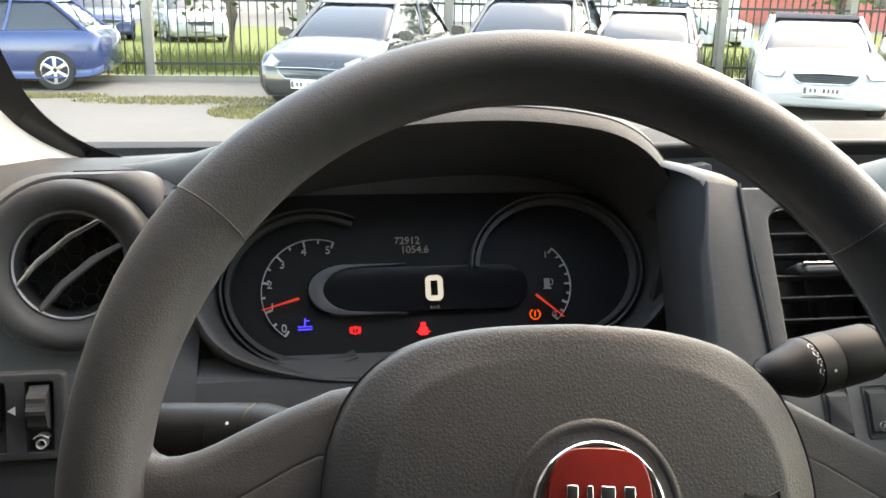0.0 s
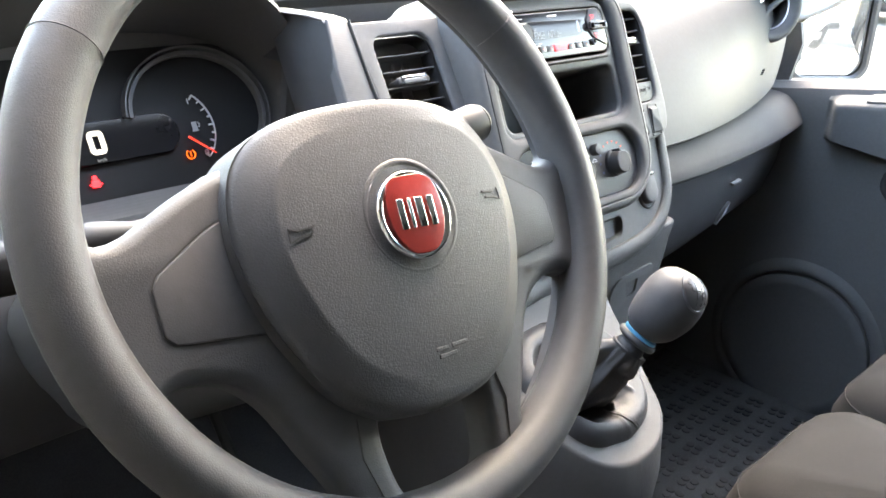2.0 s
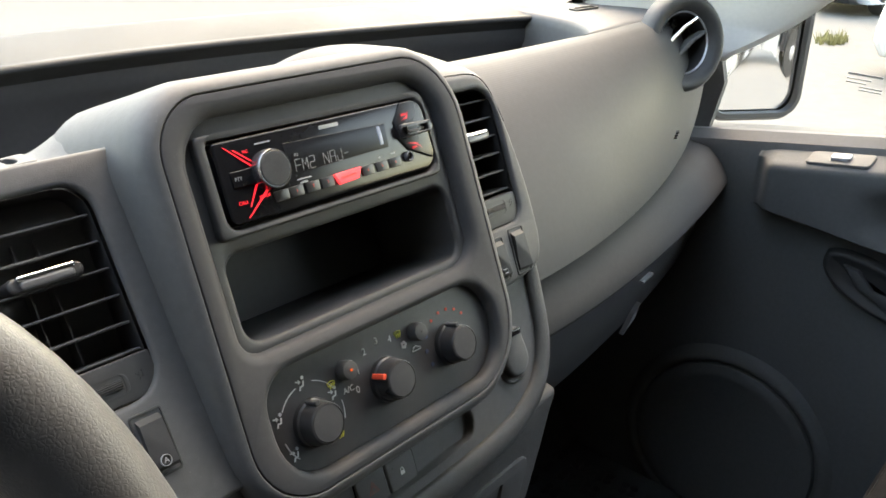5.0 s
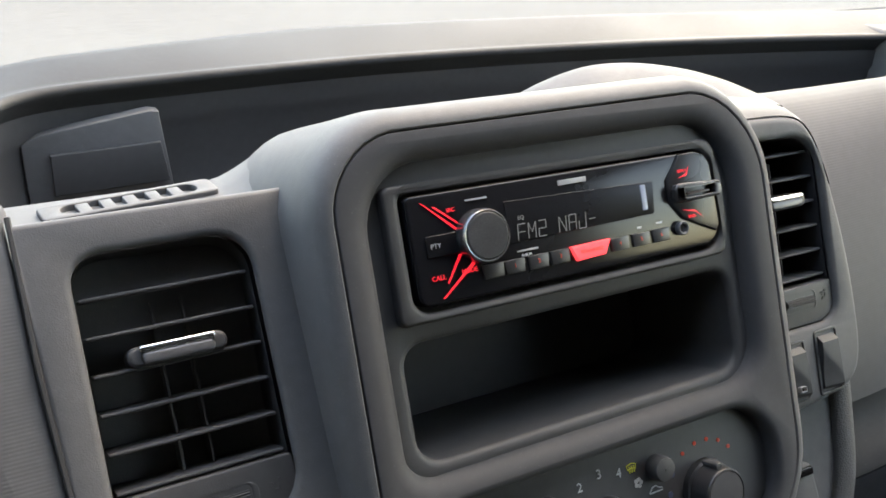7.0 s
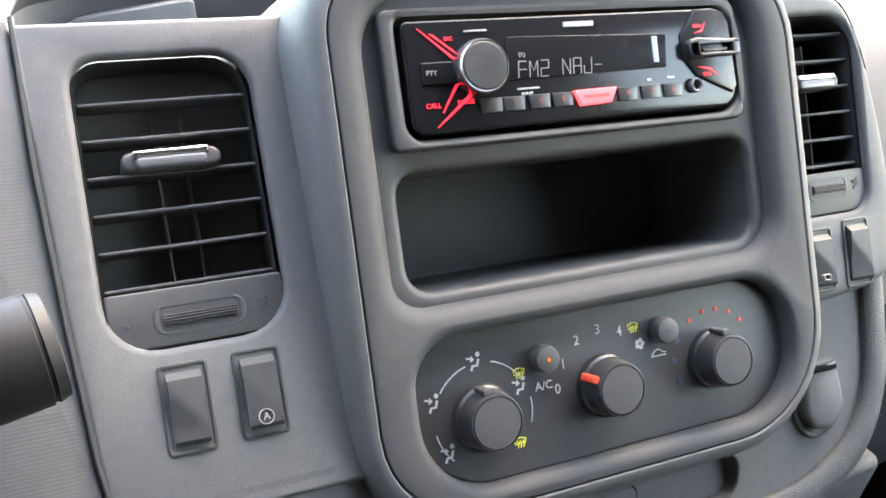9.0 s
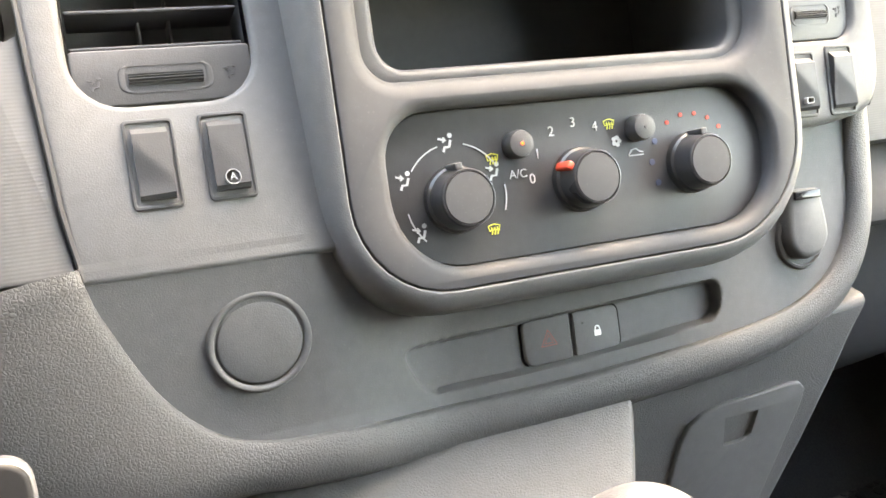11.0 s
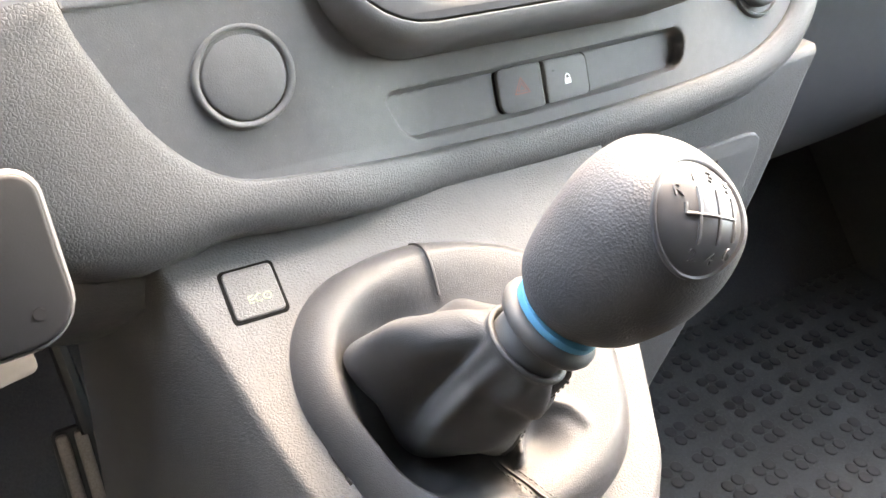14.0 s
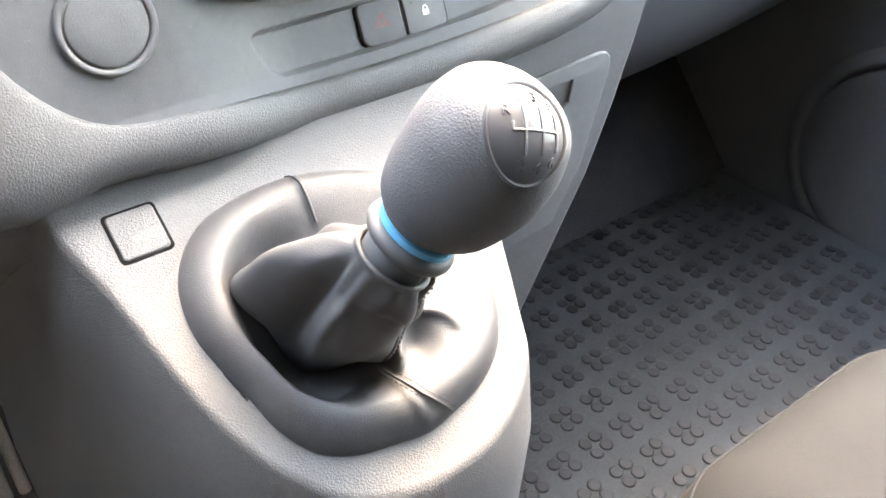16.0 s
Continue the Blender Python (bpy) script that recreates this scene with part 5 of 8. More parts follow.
plate(bm, outline(0.2890, 0.7240, 0.064, 0.0112, 0.0054, 6), -0.006, -0.0015, 0.0003, TOPM)
part("slot", bm, BLACK, outlet)
for i in range(5):
    x = 0.2890 + (i - 2) * 0.0108
    bm = bmesh.new()
    box(bm, x - 0.0030, x + 0.0030, 0.7185, 0.7300, -0.004, 0.0036, 0.0006, TOPM)
    part("rib", bm, PLASTIC, outlet)
# rocker switches
def rocker(m, cx, cy, w, h, base, label, deco=None):
    root = thing("rocker_switch", label, "switch", tuple(m @ Vector((cx, cy - h / 2, base))), group="dashboard switches")
    bm = bmesh.new()
    plate(bm, outline(cx, cy, w + 0.0062, h + 0.0075, 0.0022, 4), base - 0.004, base + 0.0008, 0.0005, m, [(outline(cx, cy, w + 0.0034, h + 0.0044, 0.0012, 4), base - 0.003, 0.0003, True)])
    part("surround", bm, PLASTIC_DARK, root)
    bm = bmesh.new()
    rows_ = []
    for g in [0.0, 0.02, 0.06] + steps(0.10, 0.90, 15) + [0.92, 0.96, 1.0]:
        # an S-shaped crease runs from the upper left to the lower right
        q = min(max((0.88 - g) / 0.74, 0.0), 1.0)
        xc = q * q * (3 - 2 * q)
        top_ = 0.0042 - 0.0034 * max((g - 0.90) / 0.10, 0.0) - 0.0012 * max((0.06 - g) / 0.06, 0.0) + 0.0010 * (0.5 - g)
        row = [(cx - w / 2, cy + h * (g - 0.5), base - 0.003)]
        for u in steps(0.0, 1.0, 13):
            row.append((cx + w * (u - 0.5), cy + h * (g - 0.5), base + top_ - 0.0030 * max(xc - u, 0.0) * (1.0 if deco is None else 0.5)))
        rows_.append(row + [(cx + w / 2, cy + h * (g - 0.5), base - 0.003)])
    loft(bm, rows_, m, True, True, False)
    rk_ = part("rocker", bm, PLASTIC_DARK, root, smooth=14)
    return root, rk_


rocker(VENT, 0.2738, 0.8105, 0.0135, 0.029, 0.0, "blank charcoal rocker switch under the vent")
sw2, sw2k = rocker(VENT, 0.3030, 0.8110, 0.0135, 0.029, 0.0, "charcoal stop-start switch with a white A mark", 1)
words("A", VENT, 0.3030, 0.8010, 0.0047, 0.0042, GREY_INK, sw2k, "switch_letter", 0.0002)
bm = bmesh.new()
band(bm, VENT, arc(0.3030, 0.8010, 0.0030, 0, 360, 24), 0.0003, 0.0030, 0.0049)
part("switch_ring", bm, GREY_INK, sw2k, smooth=0)

# panel right of the radio
RP = [(p.x, p.y) for p in curve_points([(x, y, 0) for x, y in ((0.590, 0.7360), (0.615, 0.7350), (0.650, 0.7375), (0.6727, 0.7435), (0.6822, 0.7600), (0.6836, 0.7900), (0.6812, 0.8250), (0.6755, 0.8600), (0.6680, 0.8880), (0.6590, 0.9030), (0.6450, 0.9090), (0.6200, 0.9105), (0.590, 0.9105))], 60)]
RO = outline(0.6380, 0.8400, 0.0560, 0.1130, (0.014, 0.022, 0.010, 0.008), 7)
FACE_R = FACE @ Matrix.Translation((0, 0, -0.02))
bm = bmesh.new()
plate(bm, RP, -0.03, 0.0, 0.005, FACE_R, [(RO, -0.004, 0.003, False)])
part("vent_panel", bm, PLASTIC, console, "charcoal panel with a slatted vent and two switches")
bm = bmesh.new()
tube(bm, [FACE_R @ Vector((x, y, -0.0075)) for x, y in inset(RP, -0.0012) if x > 0.655 and y > 0.745], 0.0022, 6)
part("panel_joint", bm, VOID, console, "dark joint beside the glove box cover")
bm = bmesh.new()
rows_ = []
for x, v in [p for p in RP if p[1] > 0.862][::-1]:
    p = FACE_R @ Vector((x, v, -0.002))
    f = min(max((v - 0.862) / 0.045, 0.0), 1.0)
    rows_.append([p, p + Vector((0, 0.004, 0.0022)), p + Vector((0, 0.012, 0.0040)), p + Vector((0, 0.030, 0.0042 - 0.001 * f)), p + Vector((0, 0.066, 0.002 - 0.006 * f)), p + Vector((0, 0.085, -0.006 - 0.008 * f)), p + Vector((0, 0.090, -0.06))])
loft(bm, rows_, closed=False)
part("vent_top", bm, PLASTIC, console, "top face of the vent panel", smooth=60)
vb = thing("air_vent", "slatted black air vent with a chrome tab, by the glove box", "air vent", tuple(FACE_R @ Vector((0.638, 0.79, 0))), group="dashboard vents")
vent(vb, FACE_R, outline(0.6380, 0.8500, 0.0545, 0.0920, (0.004, 0.020, 0.010, 0.004), 5), -0.004, 6, 0.8120, 0.8870, (0.6340, 0.8590, 0.030), (0.6372, 0.7985, 0.023))
bm = bmesh.new()
plate(bm, outline(0.6380, 0.7960, 0.0552, 0.0238, (0.0138, 0.002, 0.002, 0.008), 7), -0.012, -0.003, 0.001, FACE_R)
part("lower_blade", bm, PLASTIC_DARK, vb)
rs1, rs1k = rocker(FACE_R, 0.6228, 0.7592, 0.0135, 0.029, 0.0, "charcoal heated window switch with a small white mark")
rocker(FACE_R, 0.6510, 0.7602, 0.0135, 0.032, 0.0, "blank charcoal rocker switch by the glove box")
bm = bmesh.new()
band(bm, FACE_R, outline(0.6225, 0.7500, 0.0045, 0.0030, 0.0006, 3), 0.0004, 0.002, 0.0052, True)
part("switch_mark", bm, GREY_INK, rs1k, smooth=0)

# ---- lower console ----
LIP_IN = [(0.2425, 0.702), (0.2440, 0.694), (0.2490, 0.678), (0.2680, 0.640), (0.2960, 0.617), (0.340, 0.6115), (0.400, 0.6105), (0.460, 0.6105), (0.520, 0.6128), (0.570, 0.6162), (0.610, 0.6235), (0.640, 0.640), (0.656, 0.668), (0.661, 0.710), (0.662, 0.735)]
LIP_IN = [(p.x, p.y) for p in curve_points([(x, y, 0) for x, y in LIP_IN], 60)]


def bulge(x, v):
    """The lower panel swells towards the driver at its left."""
    f = min(max((0.400 - x) / 0.065, 0.0), 1.0)
    return (0.0225 + 0.0085 * min(max((v - 0.655) / 0.042, -0.9), 1.0)) * f * f * (3 - 2 * f)


def swell(x, v, w=0.0):
    """A point of the lower panel's plan, carried out onto its swollen surface."""
    b = bulge(x, v)
    k = b / 0.3736
    return (x + k * (0.2248 - x), v + k * (0.679 - v), w + b)


def lip_v(x):
    for (ax, ay), (bx, by) in zip(LIP_IN, LIP_IN[1:]):
        if ax <= x <= bx:
            return ay + (by - ay) * (x - ax) / max(bx - ax, 1e-6)
    return LIP_IN[-1][1]


def recess(x, v):
    """Depth of the shallow tray: a rounded, slanting box."""
    x0 = 0.3725 + 0.25 * max(0.640 - v, 0) * 1.6
    x1 = 0.5605 - 0.25 * max(0.636 - v, 0) * 1.2
    y1 = 0.6416 + 0.0047 * (x - 0.3714) / 0.188
    y0 = 0.6162 + 0.0070 * max((x - 0.40) / 0.16, 0.0) ** 2
    dx, dy = abs(x - (x0 + x1) / 2) - (x1 - x0) / 2 + 0.008, abs(v - (y0 + y1) / 2) - (y1 - y0) / 2 + 0.008
    d = math.hypot(max(dx, 0), max(dy, 0)) + min(max(dx, dy), 0) - 0.008
    f = min(max(-d / 0.0026, 0.0), 1.0)
    return -0.0066 * f * f * (3 - 2 * f)


bm = bmesh.new()
grid = []
for x in steps(0.2427, 0.6618, 400):
    lv = lip_v(x)
    hv = 0.7035 if x < 0.36 else 0.7035 + 0.0315 * min((x - 0.36) / 0.04, 1)
    grid.append([swell(x, lv + (hv - lv) * (j / 119), recess(x, lv + (hv - lv) * (j / 119))) for j in range(120)])
loft(bm, grid, LOW, closed=False)
part("lower_panel", bm, PLASTIC, console, "charcoal lower panel with a shallow recess", smooth=50)
# padded lip round it
bm = bmesh.new()
rings = []
n = len(LIP_IN)
for i, (x, y) in enumerate(LIP_IN):
    a, b = LIP_IN[max(i - 1, 0)], LIP_IN[min(i + 1, n - 1)]
    tx, ty = b[0] - a[0], b[1] - a[1]
    s = math.hypot(tx, ty)
    ox, oy = ty / s, -tx / s
    q_ = max(-ox - 0.25, 0) / 0.75
    wd = 0.0235 + 0.002 * math.sin(math.pi * i / (n - 1)) + (0.075 * q_ ** 1.5 if x < 0.4 else 0)
    rings.append([tuple(Vector(swell(x, y)) + Vector((ox * wd * f, oy * wd * f, w))) for f, w in ((-0.02, -0.01), (0.0, 0.0008), (0.02, 0.0022), (0.06, 0.0032), (0.14, 0.0042), (0.28, 0.0050), (0.46, 0.0050), (0.66, 0.0036), (0.82, 0.0006), (0.95, -0.006), (1.03, -0.016), (1.06, -0.045))])
loft(bm, rings, LOW, closed=False)
part("padded_lip", bm, PAD, console, "grained padded lip")
btn = thing("hazard_buttons", "charcoal push buttons with red triangle and white padlock", "buttons", tuple(LOW @ Vector((0.466, 0.618, 0))))


def swollen(bm):
    """Carry a plan of the lower panel onto its swollen surface."""
    for v in bm.verts:
        v.co = LOW @ Vector(swell(*v.co))
    return bm


bm = bmesh.new()
plate(bm, outline(0.4670, 0.6300, 0.0594, 0.0258, (0.0068, 0.0048, 0.0048, 0.0068), 6), -0.012, -0.0060, 0.0003)
part("gap", swollen(bm), VOID, btn, "thin dark gap round the buttons")
for x0, x1, rr in ((0.4385, 0.4665, (0.0012, 0.0012, 0.004, 0.006)), (0.4674, 0.4955, (0.006, 0.004, 0.0012, 0.0012))):
    bm = bmesh.new()
    plate(bm, outline((x0 + x1) / 2, 0.6300, x1 - x0, 0.0240, rr, 5), -0.011, -0.0046, 0.0014)
    b_ = part("button", swollen(bm), PLASTIC, btn)
    bm = bmesh.new()
    if x0 < 0.45:
        band(bm, Matrix(), [(0.4485, 0.6275), (0.4575, 0.6275), (0.4530, 0.6355)], 0.0009, -0.0050, -0.0045, True)
        band(bm, Matrix(), [(0.4506, 0.6288), (0.4554, 0.6288), (0.4530, 0.6330)], 0.0007, -0.0050, -0.0045, True)
        part("triangle", swollen(bm), surface("faded_red_print", (0.22, 0.05, 0.035), 0.5, vary=0.05), b_, "red warning triangle", smooth=0)
    else:
        box(bm, 0.4800, 0.4840, 0.6275, 0.6305, -0.0050, -0.0045, 0.0001)
        band(bm, Matrix(), arc(0.4820, 0.6305, 0.0014, 0, 180, 8, 0.0022), 0.0006, -0.0050, -0.0045)
        part("padlock", swollen(bm), WHITE_INK, b_, "white padlock mark", smooth=0)
        bm = bmesh.new()
        turned(bm, [(0.0007, -0.0055), (0.0007, -0.00455)], Matrix.Translation((0.4735, 0.6355, 0)), 10)
        part("tell_tale", swollen(bm), BLACK, b_)
# blanked round socket
rcov = thing("round_cover", "round charcoal blanking cover on the lower console", "cover", tuple(LOW @ Vector((0.305, 0.636, 0.02))))
RCM = LOW @ Matrix.Translation((0.3050, 0.6597, 0.0242)) @ Matrix.Rotation(radians(9), 4, "X")
bm = bmesh.new()
loft(bm, [lift(circle(0, 0, r, 64), w) for r, w in ((0.0221, -0.005), (0.0219, -0.0008), (0.0214, 0.0002), (0.0204, 0.0006), (0.0194, 0.0004), (0.0186, -0.0006), (0.0183, -0.004))], RCM)
part("ring", bm, PLASTIC, rcov, smooth=50)
bm = bmesh.new()
turned(bm, [(0.0180, -0.003), (0.0180, -0.0010), (0.0176, -0.0003), (0.0168, 0.0), (0.006, 0.0002)], RCM, 64)
part("disc", bm, PLASTIC, rcov, smooth=50)
# lighter socket cap
cap = thing("socket_cap", "charcoal flip cap of a power socket", "socket cap", tuple(LOW @ Vector((0.617, 0.648, 0))))
bm = bmesh.new()
m = LOW @ Matrix.Translation((0.6190, 0.6590, 0))
turned(bm, [(0.0178, -0.003), (0.0176, 0.0006), (0.0168, 0.0020), (0.0155, 0.0024), (0.0148, 0.0010)], m, 44)
part("ring", bm, PLASTIC, cap)
bm = bmesh.new()
LID = [(p.x, p.y) for p in curve_points([(x, y, 0) for x, y in ((0.6180, 0.6475), (0.6270, 0.6495), (0.6335, 0.6565), (0.6345, 0.6650), (0.6330, 0.6760), (0.6310, 0.6855), (0.6290, 0.6870), (0.6200, 0.6875), (0.6105, 0.6872), (0.6085, 0.6855), (0.6065, 0.6760), (0.6050, 0.6650), (0.6060, 0.6560), (0.6110, 0.6495), (0.6180, 0.6475))], 57)][:-1]
plate(bm, LID, 0.0, 0.0085, 0.0038, LOW)
lid_ = part("lid", bm, PLASTIC, cap, "rounded charcoal lid", smooth=60)
bm = bmesh.new()
box(bm, 0.6105, 0.6295, 0.6815, 0.6862, 0.0070, 0.0094, 0.0005, LOW)
part("grip", bm, GLOSS, lid_, "glossy black finger slot")

# ---- gear lever console ----
gear = thing("gear_console", "grained charcoal gear lever console between the footwells", "console", (0.36, 0.43, 0.0))


def gz(x, v, w=0.0):
    return GEAR @ Vector((x, v, w))


EDGE_L = [(0.240, 1.160), (0.2500, 1.112), (0.2565, 1.068), (0.2665, 1.031), (0.2765, 0.985), (0.2895, 0.940), (0.311, 0.906), (0.333, 0.892), (0.357, 0.887)]
EDGE_R = [(0.505, 1.150), (0.494, 1.085), (0.483, 1.057), (0.470, 1.030), (0.458, 0.995), (0.4485, 0.968), (0.438, 0.940), (0.428, 0.917), (0.408, 0.899), (0.383, 0.889), (0.357, 0.887)]
EL = curve_points([(x, v, 0) for x, v in EDGE_L], 70)
ER = curve_points([(x, v, 0) for x, v in EDGE_R], 70)
bm = bmesh.new()
def well(x, v):
    """The console opens under the gaiter."""
    return -0.06 if math.hypot((x - 0.357) / 0.060, (v - 0.973) / 0.058) < 1.0 else 0.0
loft(bm, [[gz(a.x + (b.x - a.x) * f, a.y + (b.y - a.y) * f, well(a.x + (b.x - a.x) * f, a.y + (b.y - a.y) * f)) for f in steps(0.0, 1.0, 50)] for a, b in zip(EL, ER)], closed=False)
for E_, s in ((EL, -1), (ER, 1)):
    rings = []
    for p in E_:
        q = gz(p.x, p.y)
        o = Vector((p.x - 0.36, (p.y - 1.02) * 0.8, 0)).normalized()
        if p.y > 1.0:
            o = Vector((s, 0, 0))
        if s < 0:
            rings.append([q, q + o * 0.0016 + Vector((0, -0.0005, -0.001)), q + o * 0.0036 + Vector((0, -0.001, -0.005)), q + o * 0.017 + Vector((0, 0.002, -0.05)), Vector((q.x, q.y, q.z * 0.55)) + o * 0.032 + Vector((0, 0.02, 0)), Vector((q.x, q.y, -0.01)) + o * 0.03 + Vector((0, 0.05, 0))])
            continue
        rings.append([q, q + o * 0.0016 + Vector((0, -0.0005, -0.001)), q + o * 0.0032 + Vector((0, -0.001, -0.005)), q + o * 0.008 + Vector((0, 0, -0.05)), Vector((q.x, q.y, q.z * 0.5)) + o * 0.014 + Vector((0, 0.02, 0)), Vector((q.x, q.y, -0.01)) + o * 0.01 + Vector((0, 0.05, 0))])
    loft(bm, rings, closed=False)
bmesh.ops.remove_doubles(bm, verts=bm.verts, dist=1e-4)
part("body", bm, PAD, gear, "grained charcoal console body", smooth=60)
# flap at the right under the lip
bm = bmesh.new()
FL = tilted(0.5245, 0)
plate(bm, [(0.440, 0.30), (0.560, 0.30), (0.594, 0.365), (0.622, 0.420), (0.640, 0.470), (0.655, 0.520), (0.661, 0.545), (0.664, 0.568), (0.600, 0.560), (0.560, 0.548), (0.440, 0.546)], -0.06, -0.0025, 0.006, FL)
part("side_wall", bm, PAD, gear)
bm = bmesh.new()
NOTCH = [(0.5715, 0.4862), (0.5850, 0.4865), (0.5905, 0.4900), (0.5928, 0.5062), (0.5685, 0.5066)]
plate(bm, [(0.532, 0.385), (0.586, 0.392), (0.610, 0.435), (0.6262, 0.500), (0.6275, 0.508), (0.6265, 0.5145), (0.6225, 0.5182), (0.6160, 0.5196), (0.565, 0.5170), (0.5520, 0.5140), (0.5430, 0.5075), (0.5385, 0.4970), (0.534, 0.460)], -0.02, 0.0, 0.0015, FL, [(NOTCH, -0.012, 0.001, True)])
fl_ = part("side_flap", bm, PLASTIC, gear, "dark storage flap with a finger notch")
bm = bmesh.new()
plate(bm, inset(NOTCH, 0.0006), -0.0118, -0.0100, 0.0004, FL)
part("notch", bm, VOID, fl_, "black finger notch")
# switch with letters
eco = thing("eco_switch", "square charcoal switch with pale green lettering", "switch", tuple(gz(0.2888, 1.034)))
bm = bmesh.new()
plate(bm, outline(0.2888, 1.0470, 0.0250, 0.0264, 0.0026, 5), -0.004, 0.0004, 0.0002, GEAR)
part("surround", bm, VOID, eco, "narrow black gap round the key")
bm = bmesh.new()
plate(bm, outline(0.2888, 1.0470, 0.0222, 0.0236, 0.0022, 5), -0.003, 0.0011, 0.0008, GEAR)
ek = part("key", bm, PAD, eco)
words("ECO", GEAR, 0.2905, 1.0432, 0.0012, 0.0054, surface("pale_green_print", (0.13, 0.17, 0.09), 0.5, vary=0.05), ek, "switch_text", 0.0002)

# gaiter: padded rim, hollow well, loose apron and the sleeve round the stem
lever = thing("gear_lever", "gear lever with an egg-shaped black knob, blue ring and leather gaiter", "gear lever", tuple(gz(0.365, 0.98)))
BC = (0.362, 0.975)


def polar(pts, n=144):
    """A closed contour round the gaiter's middle, sampled at n even angles from -180 degrees."""
    a = sorted((math.atan2(v - BC[1], u - BC[0]), math.hypot(u - BC[0], v - BC[1])) for u, v in pts)
    k, out = len(a), []
    for i in range(n):
        t = -math.pi + 2 * math.pi * i / n
        j = sum(1 for q in a if q[0] <= t) - 1
        (t0, r0), (t1, r1), (t2, r2), (t3, r3) = ((a[(j + d) % k][0] + 2 * math.pi * ((j + d) // k), a[(j + d) % k][1]) for d in (-1, 0, 1, 2))
        f = (t - t1) / max(t2 - t1, 1e-6)
        m1, m2 = (r2 - r0) / (t2 - t0) * (t2 - t1), (r3 - r1) / (t3 - t1) * (t2 - t1)
        out.append((2 * f ** 3 - 3 * f * f + 1) * r1 + (f ** 3 - 2 * f * f + f) * m1 + (3 * f * f - 2 * f ** 3) * r2 + (f ** 3 - f * f) * m2)
    return out


NG = 180
OUTER = polar([(0.2935, 1.016), (0.2895, 0.990), (0.2925, 0.974), (0.298, 0.955), (0.303, 0.936), (0.313, 0.920), (0.325, 0.912), (0.345, 0.907), (0.364, 0.904), (0.381, 0.907), (0.400, 0.9125), (0.415, 0.922), (0.4255, 0.935), (0.434, 0.957), (0.438, 0.983), (0.434, 1.008), (0.4215, 1.025), (0.392, 1.041), (0.367, 1.048), (0.337, 1.047), (0.318, 1.042), (0.304, 1.032)], NG)
CREST = polar([(0.3150, 1.018), (0.3065, 1.002), (0.3050, 0.982), (0.3090, 0.964), (0.3150, 0.946), (0.328, 0.931), (0.343, 0.9245), (0.360, 0.9205), (0.382, 0.922), (0.398, 0.9275), (0.411, 0.937), (0.420, 0.953), (0.4255, 0.975), (0.424, 0.998), (0.413, 1.015), (0.395, 1.027), (0.370, 1.033), (0.345, 1.0325), (0.327, 1.027)], NG)
FOOT = polar([(0.3125, 1.004), (0.3185, 0.981), (0.326, 0.966), (0.336, 0.956), (0.348, 0.9475), (0.359, 0.942), (0.367, 0.944), (0.376, 0.955), (0.380, 0.972), (0.377, 0.990), (0.365, 1.003), (0.347, 1.010), (0.328, 1.011)], NG)
ANG = [-math.pi + 2 * math.pi * i / NG for i in range(NG)]


def near(th, t0, wd):
    """A soft bump of the angle th round t0."""
    return math.exp(-(((th - t0 + math.pi) % (2 * math.pi) - math.pi) / wd) ** 2)


def well_depth(th):
    """How deep the leather lies between rim and sleeve: a dark hollow towards the driver, a loose apron elsewhere."""
    return 0.006 - 0.034 * max(near(th, radians(-152), 0.62), near(th, radians(-115), 0.34) * 0.3) - 0.007 * near(th, radians(125), 0.5)


LOOP = curve_points([(0.3620, 0.9340, 0), (0.3655, 0.9400, 0), (0.3720, 0.9500, 0), (0.3790, 0.9555, 0), (0.3880, 0.9550, 0), (0.3960, 0.9490, 0), (0.3985, 0.9420, 0)], 40)


def pleat(u, v):
    """The looped fold beside the seam: a narrow ridge round a hollow."""
    k, d = min(((i, math.hypot(u - p.x, v - p.y)) for i, p in enumerate(LOOP)), key=lambda q: q[1])
    h = 0.0085 * math.exp(-(d / 0.0026) ** 2) * min(k / 6, 1.0) * (1 - 0.75 * k / 39)
    h -= 0.0070 * math.exp(-(math.hypot(u - 0.3795, v - 0.9425) / 0.0085) ** 2)
    return h


def leather(i, g):
    """A point of rim and apron: column i, g from the outer edge (0) over the crest (1) to the sleeve's foot (2)."""
    th = ANG[i % NG]
    o, c, q = OUTER[i % NG], CREST[i % NG], FOOT[i % NG] - 0.004
    high = 0.0135 - 0.0025 * near(th, 0.0, 0.9)
    if g <= 1:
        r = o + (c - o) * g
        w = -0.001 + (high + 0.001) * math.sin(math.pi / 2 * min(g * 1.06, 1.0)) ** 0.75
    else:
        f = g - 1
        r = c + (q - c) * f
        d = well_depth(th)
        deep = min(max((0.004 - d) / 0.02, 0.0), 1.0)
        drop = min(f * (1.15 + 1.1 * deep * deep * (3 - 2 * deep)), 1.0)
        drop = drop * drop * (3 - 2 * drop)
        w = high + (d - high) * drop
    u, v = BC[0] + r * math.cos(th), BC[1] + r * math.sin(th)
    if g > 0.8:
        w += pleat(u, v) * min((g - 0.8) / 0.4, 1.0)
    w += 0.0012 * math.exp(-((th + 1.63 + 0.10 * (g - 1)) / 0.035) ** 2) * (1 if g > 0.1 else 0)
    # the leather is folded over itself beside the rear seam
    w += 0.0016 * (1 if 0.15 < th < radians(88) else 0) * min(g * 4, 1.0) * max(1 - abs(g - 0.9), 0)
    return gz(u, v, w)


